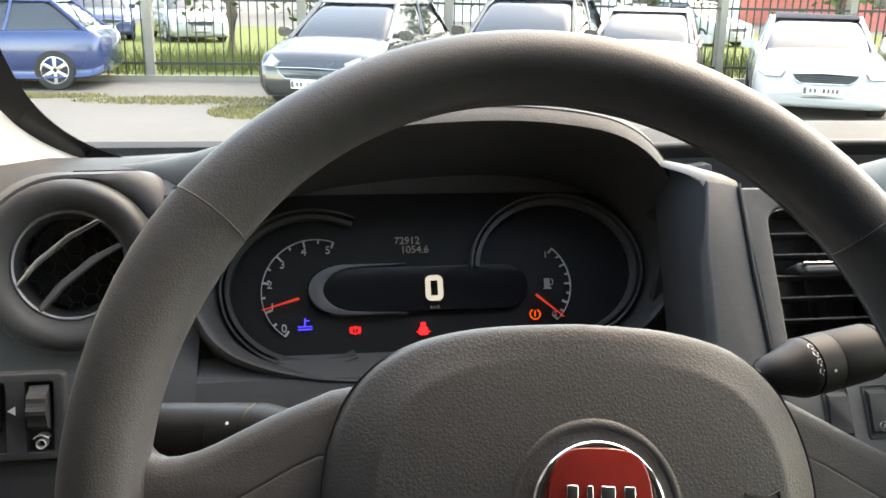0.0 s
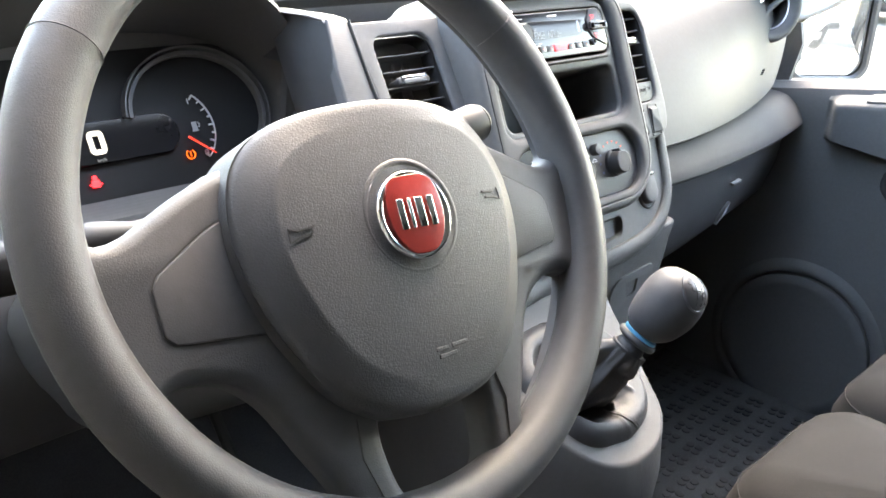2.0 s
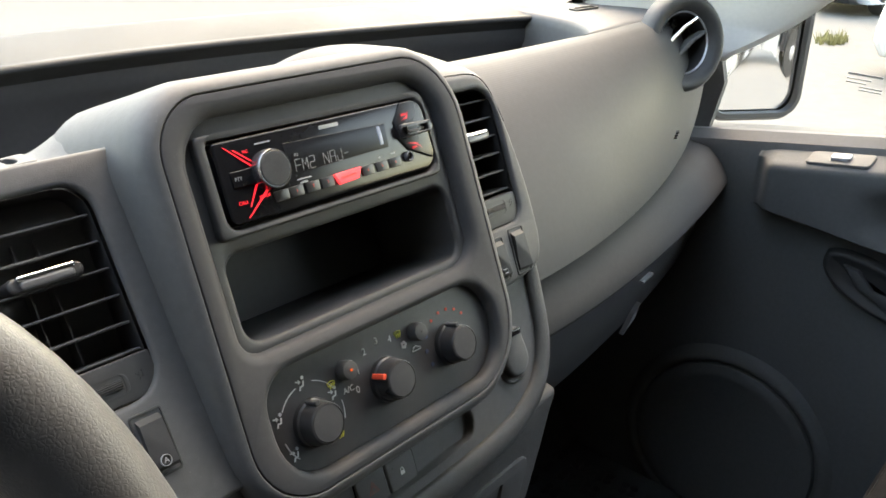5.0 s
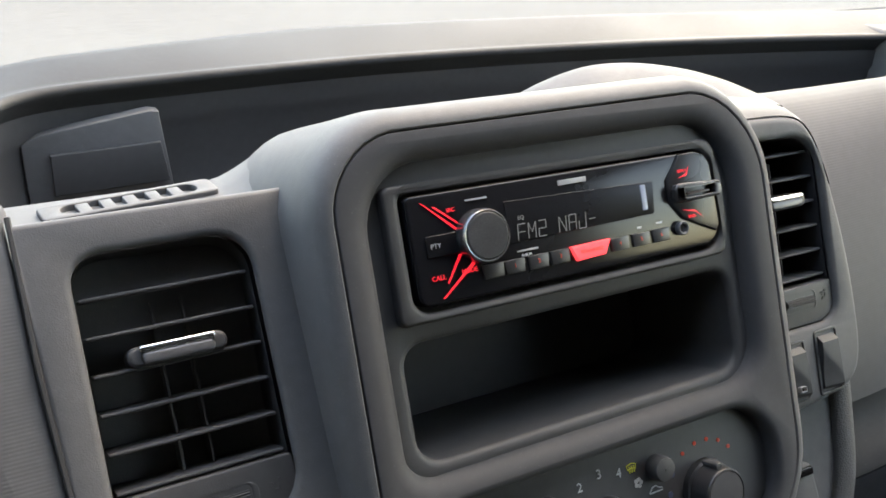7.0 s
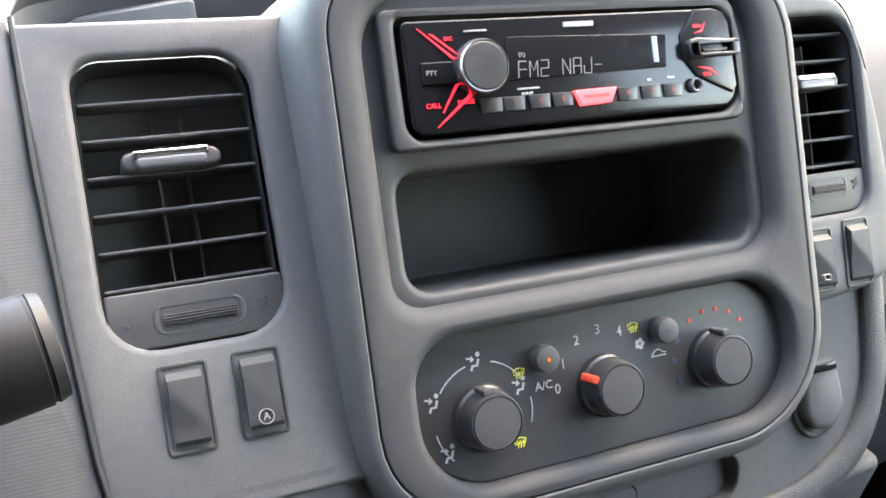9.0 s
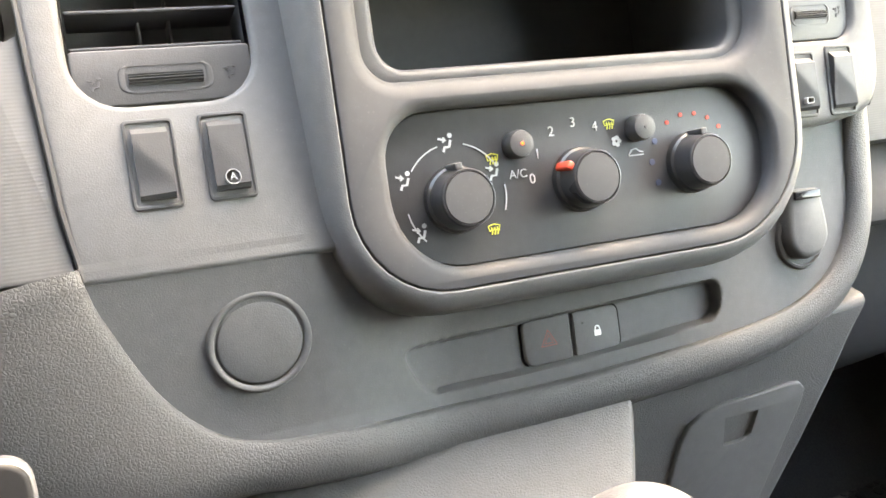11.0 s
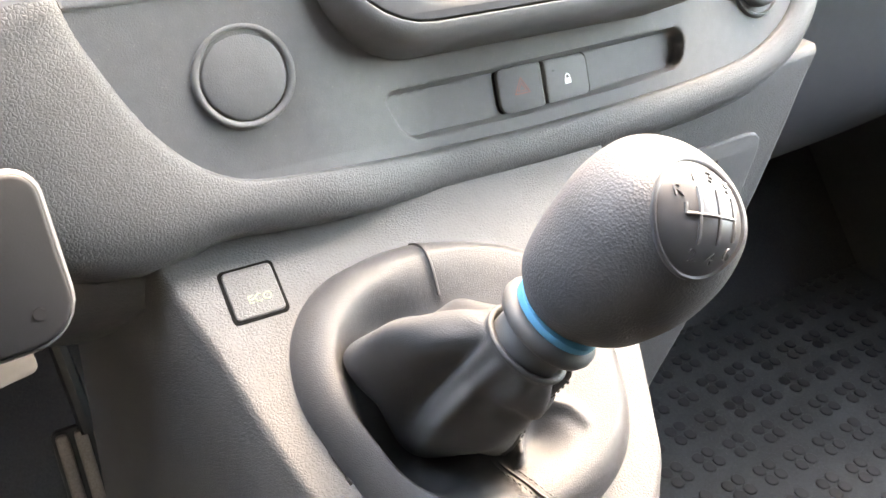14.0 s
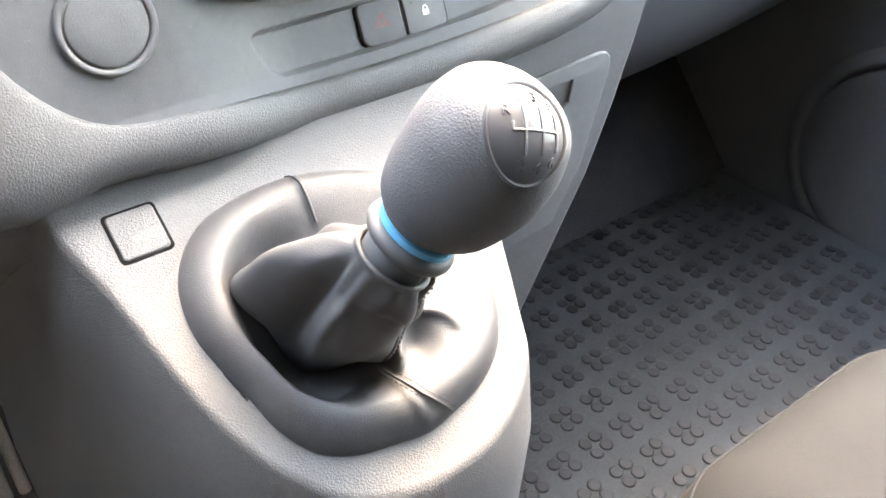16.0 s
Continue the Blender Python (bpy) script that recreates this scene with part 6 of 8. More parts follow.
GS = [0.0, 0.03, 0.08, 0.16, 0.28, 0.42, 0.58, 0.72, 0.84, 0.92, 0.97, 1.0, 1.03, 1.07] + [1.12 + 0.88 * k / 25 for k in range(26)]
bm = bmesh.new()
loft(bm, [[leather(i, g) for i in range(NG)] for g in GS])
part("gaiter_rim", bm, LEATHER, lever, "padded leather rim and loose apron", smooth=70)
TIP = Vector((0.3535, 0.3820, 0.5554))            # where the sleeve ends round the stem
AX = Vector((0.46, -0.33, 0.82)).normalized()
SU = (Vector((1, 0, 0)) - AX * AX.x).normalized()
SV = AX.cross(SU)
sleeve = []
for j in range(52):
    f = (j - 5) / 46
    ring = []
    for i, th in enumerate(ANG):
        r = FOOT[i]
        low = well_depth(th)
        hem = min(low + 0.012, 0.006)
        out = math.cos(th) * SU + math.sin(th) * SV
        a = gz(BC[0] + r * math.cos(th), BC[1] + r * math.sin(th), hem)
        if f < 0:
            # tucked in under the hem
            k = 1 + f * 2.2
            p = gz(BC[0] + (r - 0.007 * (1 - k)) * math.cos(th), BC[1] + (r - 0.007 * (1 - k)) * math.sin(th), hem + (low - 0.004 - hem) * (1 - k) * 1.5)
        else:
            e = min(f, 1.0)
            p = a.lerp(TIP + out * 0.0163, e ** 0.92)
            arc_ = math.sin(math.pi * e)
            bulge_ = 0.0045 + 0.0050 * near(th, radians(-130), 0.45) + 0.0030 * near(th, radians(80), 0.7) - 0.0085 * near(th, radians(5), 0.75)
            # lobes and valleys that run up the sleeve
            bulge_ += 0.0060 * near(th, radians(158) - 0.5 * e, 0.20) - 0.0095 * near(th, radians(-174) - 0.35 * e, 0.16) + 0.0052 * near(th, radians(-150) - 0.2 * e, 0.14)
            bulge_ -= 0.0040 * near(th, radians(118) - 0.3 * e, 0.20) + 0.0045 * near(th, radians(-88) + 0.35 * e, 0.20)
            p += out * bulge_ * arc_
            # soft slack waves
            p += out * arc_ * (0.0017 * math.sin(3 * th + 6.5 * e + 0.6) + 0.0008 * math.sin(7 * th - 8.0 * e))
            # a crease that crosses the front below the stem, and gathers at the end
            p -= out * 0.0022 * math.exp(-((e - 0.66 - 0.10 * math.sin(th * 2 + 0.7)) / 0.055) ** 2) * near(th, radians(-120), 0.9)
            p += out * 0.0005 * math.sin(11 * th) * math.exp(-((e - 0.93) / 0.06) ** 2)
        ring.append(p)
    sleeve.append(ring)
# rolled lip at the sleeve's end
for rr, dd in ((0.0171, 0.0006), (0.0173, 0.0018), (0.0166, 0.0026), (0.0152, 0.0022), (0.0143, 0.0), (0.0140, -0.006)):
    sleeve.append([TIP + (math.cos(th) * SU + math.sin(th) * SV) * rr + AX * dd for th in ANG])
bm = bmesh.new()
loft(bm, sleeve)
part("gaiter", bm, LEATHER, lever, "creased black leather gaiter sleeve", smooth=180)


def stitches(points, side, parent, n=2):
    """Short stitches along a line of points, beside it."""
    for k in range(0, len(points) - 1, n):
        bm = bmesh.new()
        tube(bm, [points[k] + side, points[k + 1] + side], 0.00034, 5)
        part("stitch", bm, THREAD, parent)


THREAD = surface("dark_grey_thread", (0.025, 0.025, 0.026), 0.8, vary=0.1)
# stitched seam up the sleeve and on over the rim
col = lambda deg: round((radians(deg) + math.pi) / (2 * math.pi) * NG) % NG


def on_sleeve(j, deg):
    """A point of the sleeve's row j at any angle."""
    a = (radians(deg) + math.pi) / (2 * math.pi) * NG
    k = math.floor(a)
    return sleeve[j][k % NG].lerp(sleeve[j][(k + 1) % NG], a - k)


line = [on_sleeve(j, -98 + 34 * max((j - 8) / 42, 0)) + (sleeve[j][col(-98)] - sleeve[j][col(82)]).normalized() * 0.0003 for j in range(8, 51)]
bm = bmesh.new()
tube(bm, line, 0.0008, 6)
sv_ = part("sleeve_seam", bm, LEATHER, lever, "stitched leather seam")
stitches(line, Vector((0.0024, 0, 0.0002)), sv_)
line = []
for g_ in [1.95 - 1.85 * k / 40 for k in range(41)]:
    a = col(-99) + (2.0 - g_) * 6
    k = math.floor(a)
    line.append(leather(k, g_).lerp(leather(k + 1, g_), a - k) + Vector((0, -0.0002, 0.0004)))
bm = bmesh.new()
tube(bm, line, 0.0008, 6)
sm_ = part("rim_seam", bm, LEATHER, lever, "double stitched seam over the rim")
for s in (-1, 1):
    stitches(line, Vector((s * 0.0026, 0, 0.0004)), sm_)
bm = bmesh.new()
tube(bm, [leather(col(88), g_) + Vector((0, 0, 0.0002)) for g_ in steps(0.02, 1.5, 26)], 0.0008, 6)
part("rim_seam", bm, BLACK, lever, "dark seam across the rim")
# gathered leather tab at the sleeve's end
TA = radians(-52)
TO = math.cos(TA) * SU + math.sin(TA) * SV
TS = AX.cross(TO)
bm = bmesh.new()
loft(bm, [[TIP + TO * (0.0166 + h) + TS * x + AX * z for x, h in ((-0.0050, 0.0), (-0.0042, 0.0020), (0.0, 0.0028), (0.0042, 0.0020), (0.0050, 0.0))] for z in (-0.0085, -0.007, -0.003, 0.001, 0.0024)], None, False, False, False)
tb_ = part("leather_tab", bm, LEATHER, lever, "small stitched leather tab", smooth=60)
for x in (-0.0026, 0.0026):
    stitches([TIP + TO * 0.0195 + TS * x + AX * z for z in steps(-0.0075, 0.0015, 8)], Vector((0, 0, 0)), tb_)
KM = Matrix.Translation(TIP) @ AX.to_track_quat("Z", "Y").to_matrix().to_4x4()
bm = bmesh.new()
turned(bm, [(0.0135, -0.006), (0.0139, 0.0), (0.0140, 0.0030), (0.0134, 0.0062), (0.0120, 0.0082), (0.0112, 0.0090), (0.0112, 0.0150)], KM, 40)
part("stem_collar", bm, PLASTIC_DARK, lever, "rounded dark collar on the stem", smooth=50)
bm = bmesh.new()
turned(bm, [(0.0112, 0.0090), (0.0162, 0.0098), (0.0186, 0.0112), (0.0194, 0.0132), (0.0191, 0.0152), (0.0178, 0.0166), (0.0150, 0.0172)], KM, 48)
part("reverse_collar", bm, PLASTIC_DARK, lever, "dark lift-up flange", smooth=50)
bm = bmesh.new()
turned(bm, [(0.0148, 0.0166), (0.0166, 0.0172), (0.0169, 0.0184), (0.0168, 0.0198), (0.0152, 0.0208)], KM, 48)
part("blue_ring", bm, BLUE_RING, lever, "bright blue plastic ring", smooth=50)
R0 = TIP + AX * 0.0212
AK = Vector((0.38, -0.29, 0.83)).normalized()
KK = Matrix.Translation(R0) @ AK.to_track_quat("Z", "Y").to_matrix().to_4x4()
EGG = curve_points([(0.0154, 0.0, 0), (0.0188, 0.003, 0), (0.0234, 0.009, 0), (0.0262, 0.017, 0), (0.0281, 0.026, 0), (0.0289, 0.035, 0), (0.0287, 0.043, 0), (0.0272, 0.0505, 0), (0.0242, 0.0580, 0), (0.0190, 0.0635, 0), (0.0110, 0.0675, 0), (0.0005, 0.0690, 0)], 34)
LEAN = Vector((0.50, -0.50, -0.35))
LEAN = (LEAN - AK * LEAN.dot(AK)).normalized()


def lean(h):
    """How far the knob's middle has swung out of line at height h."""
    return LEAN * 0.0032 * min(max(h / 0.03, 0.0), 1.0)


bm = bmesh.new()
loft(bm, [[KK @ Vector((max(p.x, 1e-5) * math.cos(a), max(p.x, 1e-5) * math.sin(a), p.y)) + lean(p.y) for a in steps(0, 2 * math.pi * 55 / 56, 56)] for p in EGG], None, True, True)
kb = part("knob", bm, KNOB, lever, "egg-shaped grained black knob", smooth=60)
PATTERN = surface("raised_gloss_black", (0.055, 0.055, 0.057), 0.22, vary=0.08)
# oval shift pattern insert, domed like the knob
C0 = R0 + AK * 0.037 + LEAN * 0.0032
PN = Vector((0.0, -0.765, 0.645)).normalized()
PR = Vector((0.93, -0.20, -0.30))
PR = (PR - PN * PR.dot(PN)).normalized()
PU = PN.cross(PR)


def skin(d):
    """How far the knob's skin lies from its middle in the direction d."""
    lo, hi = 0.0, 0.08
    for _ in range(24):
        k = (lo + hi) / 2
        h = 0.037 + k * d.dot(AK)
        r = (d * k - AK * (k * d.dot(AK))).length
        R_ = 0.0 if not 0 < h < 0.069 else next((a.x + (b.x - a.x) * (h - a.y) / max(b.y - a.y, 1e-6) for a, b in zip(EGG, EGG[1:]) if a.y <= h <= b.y), 0.0)
        lo, hi = (k, hi) if r < R_ else (lo, k)
    return lo


def dome(u, v, h=0.0):
    """A point of the insert: u across, v up, h above the knob's skin."""
    d = (PN * 0.0295 + PR * u + PU * v).normalized()
    return C0 + d * (skin(d) + 0.0008 + h)


bm = bmesh.new()
turn_ = steps(0, 2 * math.pi * 47 / 48, 48)
loft(bm, [[dome(0.0158 * f * math.cos(a), 0.0203 * f * math.sin(a), h) for a in turn_] for f, h in ((1.05, -0.004), (1.04, -0.0010), (1.0, 0.0006), (0.95, 0.0006), (0.91, -0.0003), (0.8, 0.0), (0.6, 0.0), (0.4, 0.0), (0.2, 0.0), (0.02, 0.0))], None, True, True)
pi_ = part("pattern_plate", bm, surface("knob_plate_plastic", (0.034, 0.034, 0.036), 0.3, vary=0.1), kb, "glossy oval shift pattern plate", smooth=60)
bm = bmesh.new()
for (ax, ay), (bx, by) in (((-0.0062, 0.0), (0.0098, 0.0)), ((-0.0022, 0.0075), (-0.0022, -0.0075)), ((0.0038, 0.0075), (0.0038, -0.0075)), ((0.0095, 0.0062), (0.0095, -0.0062)), ((-0.0062, 0.0), (-0.0062, 0.0028))):
    tube(bm, [dome(ax + (bx - ax) * f, ay + (by - ay) * f) for f in steps(0, 1, 9)], 0.00062, 6)
part("shift_pattern", bm, PATTERN, pi_, "raised black shift lines", smooth=60)
for t, x, y in (("R", -0.0080, 0.0062), ("1", -0.0030, 0.0112), ("3", 0.0030, 0.0115), ("5", 0.0088, 0.0092), ("2", -0.0030, -0.0112), ("4", 0.0030, -0.0118), ("6", 0.0085, -0.0098)):
    p, e1, e2 = dome(x, y), dome(x + 0.001, y), dome(x, y + 0.001)
    ex = (e1 - p).normalized()
    ez = ex.cross(e2 - p).normalized()
    ey = ez.cross(ex)
    q = Matrix(((ex.x, ey.x, ez.x, p.x), (ex.y, ey.y, ez.y, p.y), (ex.z, ey.z, ez.z, p.z), (0, 0, 0, 1)))
    words(t, q, 0, 0, 0.0001, 0.0054, PATTERN, pi_, "shift_digit", 0.0003)

# ---- floor mat, pedals ----
mat = thing("rubber_mat", "black studded rubber floor mat, dusty", "floor mat", (0.85, 0.55, 0.0))
bm = bmesh.new()
plate(bm, outline(0.92, 0.50, 0.78, 0.86, 0.05, 6), -0.002, 0.006, 0.002)
part("mat_sheet", bm, RUBBER, mat)
bm = bmesh.new()
turned(bm, [(0.0080, 0.005), (0.0078, 0.0072), (0.0068, 0.0079), (0.003, 0.0080)], None, 12)
stud0 = part("stud", bm, STUD, mat)
stud0.matrix_basis = Matrix.Translation((0.56, 0.30, 0))
far = bmesh.new()
count = 0
for i in range(15):
    for j in range(13):
        # clusters of four in a square
        x0, y0, ang = 0.585 + i * 0.048, 0.32 + j * 0.048, math.pi / 4 + 0.12
        for k in range(4):
            px, py = x0 + 0.0118 * math.cos(ang + k * math.pi / 2), y0 + 0.0118 * math.sin(ang + k * math.pi / 2)
            if count < 290 and x0 < 0.88:
                ob = new("stud", stud0.data)
                ob.parent = mat
                ob.matrix_parent_inverse = mat.matrix_basis.inverted()
                ob.matrix_basis = Matrix.Translation((px, py, 0))
                count += 1
            else:
                turned(far, [(0.0080, 0.005), (0.0078, 0.0072), (0.0068, 0.0079), (0.003, 0.0080)], Matrix.Translation((px, py, 0)), 10)
fs = part("far_studs", far, STUD, mat)
fs["kind"] = "stuff"

for n, (x, lab) in enumerate(((0.208, "worn steel-ribbed throttle pedal above the floor"),)):
    ped = thing("pedal", lab, "pedal", (x, 0.80, 0.0))
    PMx = Matrix.Translation((x, 0.80, 0.155)) @ Matrix.Rotation(radians(62), 4, "X")
    bm = bmesh.new()
    plate(bm, outline(0, 0, 0.064, 0.115, 0.006, 4), -0.008, 0.0, 0.002, PMx)
    part("pad", bm, BLACK, ped)
    for k in range(4):
        bm = bmesh.new()
        xk = (k - 1.5) * 0.0155
        plate(bm, outline(xk, 0, 0.0108, 0.108, 0.004, 4), -0.002, 0.0055, 0.003, PMx)
        part("rib", bm, STEEL, ped, "worn steel rib")
    bm = bmesh.new()
    tube(bm, [(x, 0.82, 0.20), (x - 0.01, 0.90, 0.33), (x - 0.01, 0.98, 0.45)], 0.008, 8)
    part("arm", bm, BLACK, ped)


# ---- passenger seats ----
def cushion(bm, x0, x1, y0, y1, z, h, r=0.05, crown=0.02):
    """A padded seat cushion with rounded edges and a crowned top."""
    rings = []
    base = outline((x0 + x1) / 2, (y0 + y1) / 2, x1 - x0, y1 - y0, (r * 0.6, r, r, r * 0.6), 10)
    cx, cy = (x0 + x1) / 2, (y0 + y1) / 2
    for d, zz in ((0.012, z - h), (0.0, z - h * 0.7), (-0.004, z - h * 0.4), (0.0, z - 0.052), (0.006, z - 0.034), (0.017, z - 0.018), (0.033, z - 0.006), (0.055, z + 0.0015)):
        rings.append([(x, y, zz) for x, y in inset(base, d)])
    b2 = inset(base, 0.055)
    for f in (0.75, 0.5, 0.25, 0.02):
        rings.append([(cx + (x - cx) * f, cy + (y - cy) * f, z + 0.002 + crown * (1 - f * f)) for x, y in b2])
    loft(bm, rings, None, True, True)


for x0, x1, lab in ((0.46, 0.735, "charcoal fabric middle seat with a fabric cushion and backrest"), (0.74, 1.27, "charcoal fabric passenger seat with a stitched cushion")):
    seat = thing("passenger_seat", lab, "seat", ((x0 + x1) / 2, 0.0, 0.0), group="passenger bench")
    bm = bmesh.new()
    cushion(bm, x0, x1, -0.25, 0.325, 0.400, 0.16, 0.07)
    cs = part("cushion", bm, FABRIC, seat, "charcoal fabric cushion", smooth=60)
    bm = bmesh.new()
    loft(bm, [lift(inset(outline((x0 + x1) / 2, -0.32, x1 - x0, 0.66, 0.07, 7), d), w) for d, w in ((0.02, -0.06), (0.0, -0.03), (0.0, 0.03), (0.03, 0.055), (0.08, 0.062))], Matrix.Translation((0, -0.22, 0.40)) @ Matrix.Rotation(radians(-80), 4, "X") @ Matrix.Rotation(math.pi, 4, "X"), True, True)
    part("backrest", bm, FABRIC, seat, smooth=60)
    bm = bmesh.new()
    block(bm, x0 + 0.03, x1 - 0.03, -0.22, 0.26, 0.0, 0.26)
    part("seat_base", bm, PLASTIC_DARK, seat, smooth=0)
    bm = bmesh.new()
    base = inset(outline((x0 + x1) / 2, 0.0375, x1 - x0, 0.575, (0.042, 0.07, 0.07, 0.042), 10), 0.0055)
    tube(bm, [(x, y, 0.3655) for x, y in base], 0.0012, 6, cap=False)
    part("piping", bm, FABRIC, cs, "stitched seam")


# crumbs on the seat
CRUMB = surface("dull_crumb", (0.12, 0.115, 0.105), 0.8, vary=0.2)
rnd = random.Random(8)
for x, y in ((0.793, 0.262), (0.51, 0.211)):
    bm = bmesh.new()
    turned(bm, [(0.0024, 0.0), (0.0030, 0.0004), (0.0026, 0.0010), (0.0008, 0.0013)], Matrix.Translation((x, y, 0.4036)) @ Matrix.Rotation(rnd.uniform(0, 3), 4, "Z") @ Matrix.Diagonal((1.3, 0.8, 1, 1)), 9)
    solo("crumb", bm, CRUMB, "small pale crumb lying on the seat fabric", "crumb")

# ---- driver's side of the dashboard ----
bm = bmesh.new()
def left_face(x):
    return [(0.80, 0.806), (0.765, 0.803), (0.748, 0.79), (0.742, 0.76), (0.730, 0.72), (0.690, 0.685), (0.664, 0.660), (0.645, 0.60), (0.655, 0.54), (0.70, 0.47), (0.80, 0.40), (0.95, 0.36)]
sheet(bm, steps(-0.46, -0.158, 16), left_face)
part("side_face", bm, WEAVE, dash, "ribbed trim face")
bm = bmesh.new()
sheet(bm, steps(-0.158, 0.2285, 20), lambda x: [(0.70, 0.68), (0.674, 0.672), (0.660, 0.648), (0.648, 0.60), (0.655, 0.54), (0.70, 0.47), (0.80, 0.40), (0.95, 0.36)])
part("knee_face", bm, WEAVE, dash, "ribbed trim face below the instruments")
# ribbed strip between the instruments and the vent panel
bm = bmesh.new()
plate(bm, [(0.192, 0.770), (0.2405, 0.770), (0.2370, 0.795), (0.2335, 0.85), (0.2300, 0.915), (0.2290, 0.974), (0.2060, 0.978), (0.1990, 0.93)], -0.03, -0.0015, 0.0025, VENT)
part("side_strip", bm, RIBBED, dash, "ribbed grey strip")
bm = bmesh.new()
edge_ = [VENT @ Vector(p) for p in ((0.1925, 0.772, -0.003), (0.1962, 0.85, -0.003), (0.1995, 0.93, -0.003), (0.2050, 0.9745, -0.003))]
loft(bm, [[p, p + Vector((-0.0005, 0.03, 0.002)), p + Vector((-0.001, 0.09, 0.003)), p + Vector((0.02, 0.10, -0.02))] for p in edge_], closed=False)
part("strip_flank", bm, PLASTIC_DARK, dash, "dark flank beside the instrument hood", smooth=60)
bm = bmesh.new()
edge_ = [VENT @ Vector(p) for p in ((0.2040, 0.9740, -0.0035), (0.2065, 0.9768, -0.003), (0.2180, 0.9760, -0.003), (0.2305, 0.9735, -0.003))]
loft(bm, [[p, p + Vector((0, 0.004, 0.0030)), p + Vector((-0.003, 0.02, 0.0045)), p + Vector((-0.012, 0.06, 0.004)), p + Vector((-0.02, 0.11, 0.0))] for p in edge_], closed=False)
part("strip_top", bm, PLASTIC, dash, "pale-lit top of the strip", smooth=60)
bm = bmesh.new()
tube(bm, [VENT @ Vector(p) for p in ((0.2305, 0.975, -0.001), (0.2312, 0.915, -0.0005), (0.2345, 0.85, -0.0005), (0.2385, 0.795, -0.0005), (0.2425, 0.768, -0.001))], 0.0012, 6)
part("seam", bm, BLACK, dash)
# filler between the instruments and the strip
bm = bmesh.new()
slab(bm, [(0.190, 0.704, 0.655), (0.262, 0.704, 0.655), (0.262, 0.722, 0.796), (0.214, 0.722, 0.796)], 0.01)
part("filler_panel", bm, PLASTIC_DARK, dash, smooth=0)
# grained flank below, left of the lower console
bm = bmesh.new()
rows_ = []
for v in steps(0.545, 0.735, 16):
    xr = 0.226 + 0.035 * ((0.735 - v) / 0.175) ** 2
    rows_.append([tuple(LOW @ Vector((x, v, w + 0.024 * min(max((v - 0.585) / 0.06, 0), 1) - 0.07 * min(max((0.572 - v) / 0.027, 0), 1) ** 1.5))) for x, w in ((xr + 0.05, -0.02), (xr + 0.02, -0.006), (xr, -0.004), (xr - 0.02, -0.010), (xr - 0.05, -0.025), (xr - 0.08, -0.055), (xr - 0.10, -0.12))])
loft(bm, rows_, closed=False)
part("console_flank", bm, PAD, console, "grained flank of the console", smooth=60)

# panel and lid standing in the tray
TPM = Matrix(((1, 0, 0, 0), (0, 0, -1, 0.909), (0, 1, 0, 0), (0, 0, 0, 1)))
bm = bmesh.new()
plate(bm, [(0.2475, 0.692), (0.348, 0.692), (0.3390, 0.7845), (0.333, 0.7860), (0.259, 0.7760), (0.2475, 0.7700)], -0.012, 0.0, 0.0012, TPM)
stp = solo("tray_panel", bm, PLASTIC, "dark upright panel with a flat lid in the dashboard tray", "panel")
bm = bmesh.new()
plate(bm, [(0.264, 0.732), (0.342, 0.7335), (0.3378, 0.7635), (0.2645, 0.762)], 0.0, 0.003, 0.0012, TPM)
part("lid", bm, PLASTIC_DARK, stp)
# curved ridge from behind the pod down to the glove box cover
bm = bmesh.new()
ridge = curve_points([(0.545, 0.802, 0.790), (0.585, 0.800, 0.808), (0.622, 0.794, 0.8195), (0.655, 0.784, 0.8220), (0.680, 0.762, 0.8215), (0.691, 0.733, 0.8200), (0.693, 0.703, 0.8175), (0.691, 0.676, 0.8150)], 36)
rows_ = []
for i, p in enumerate(ridge):
    t_ = (ridge[min(i + 1, 35)] - ridge[max(i - 1, 0)]).normalized()
    o = Vector((-t_.y, t_.x, 0)).normalized()
    rows_.append([p + o * a + Vector((0, 0, h)) for a, h in ((-0.075, -0.030), (-0.045, -0.012), (-0.020, -0.0035), (-0.007, -0.0004), (0.0, 0.0), (0.004, -0.0012), (0.0066, -0.0048), (0.0076, -0.012), (0.0085, -0.13))])
loft(bm, rows_, closed=False)
part("rear_cover", bm, PLASTIC, console, "curved ridge behind the radio pod", smooth=50)



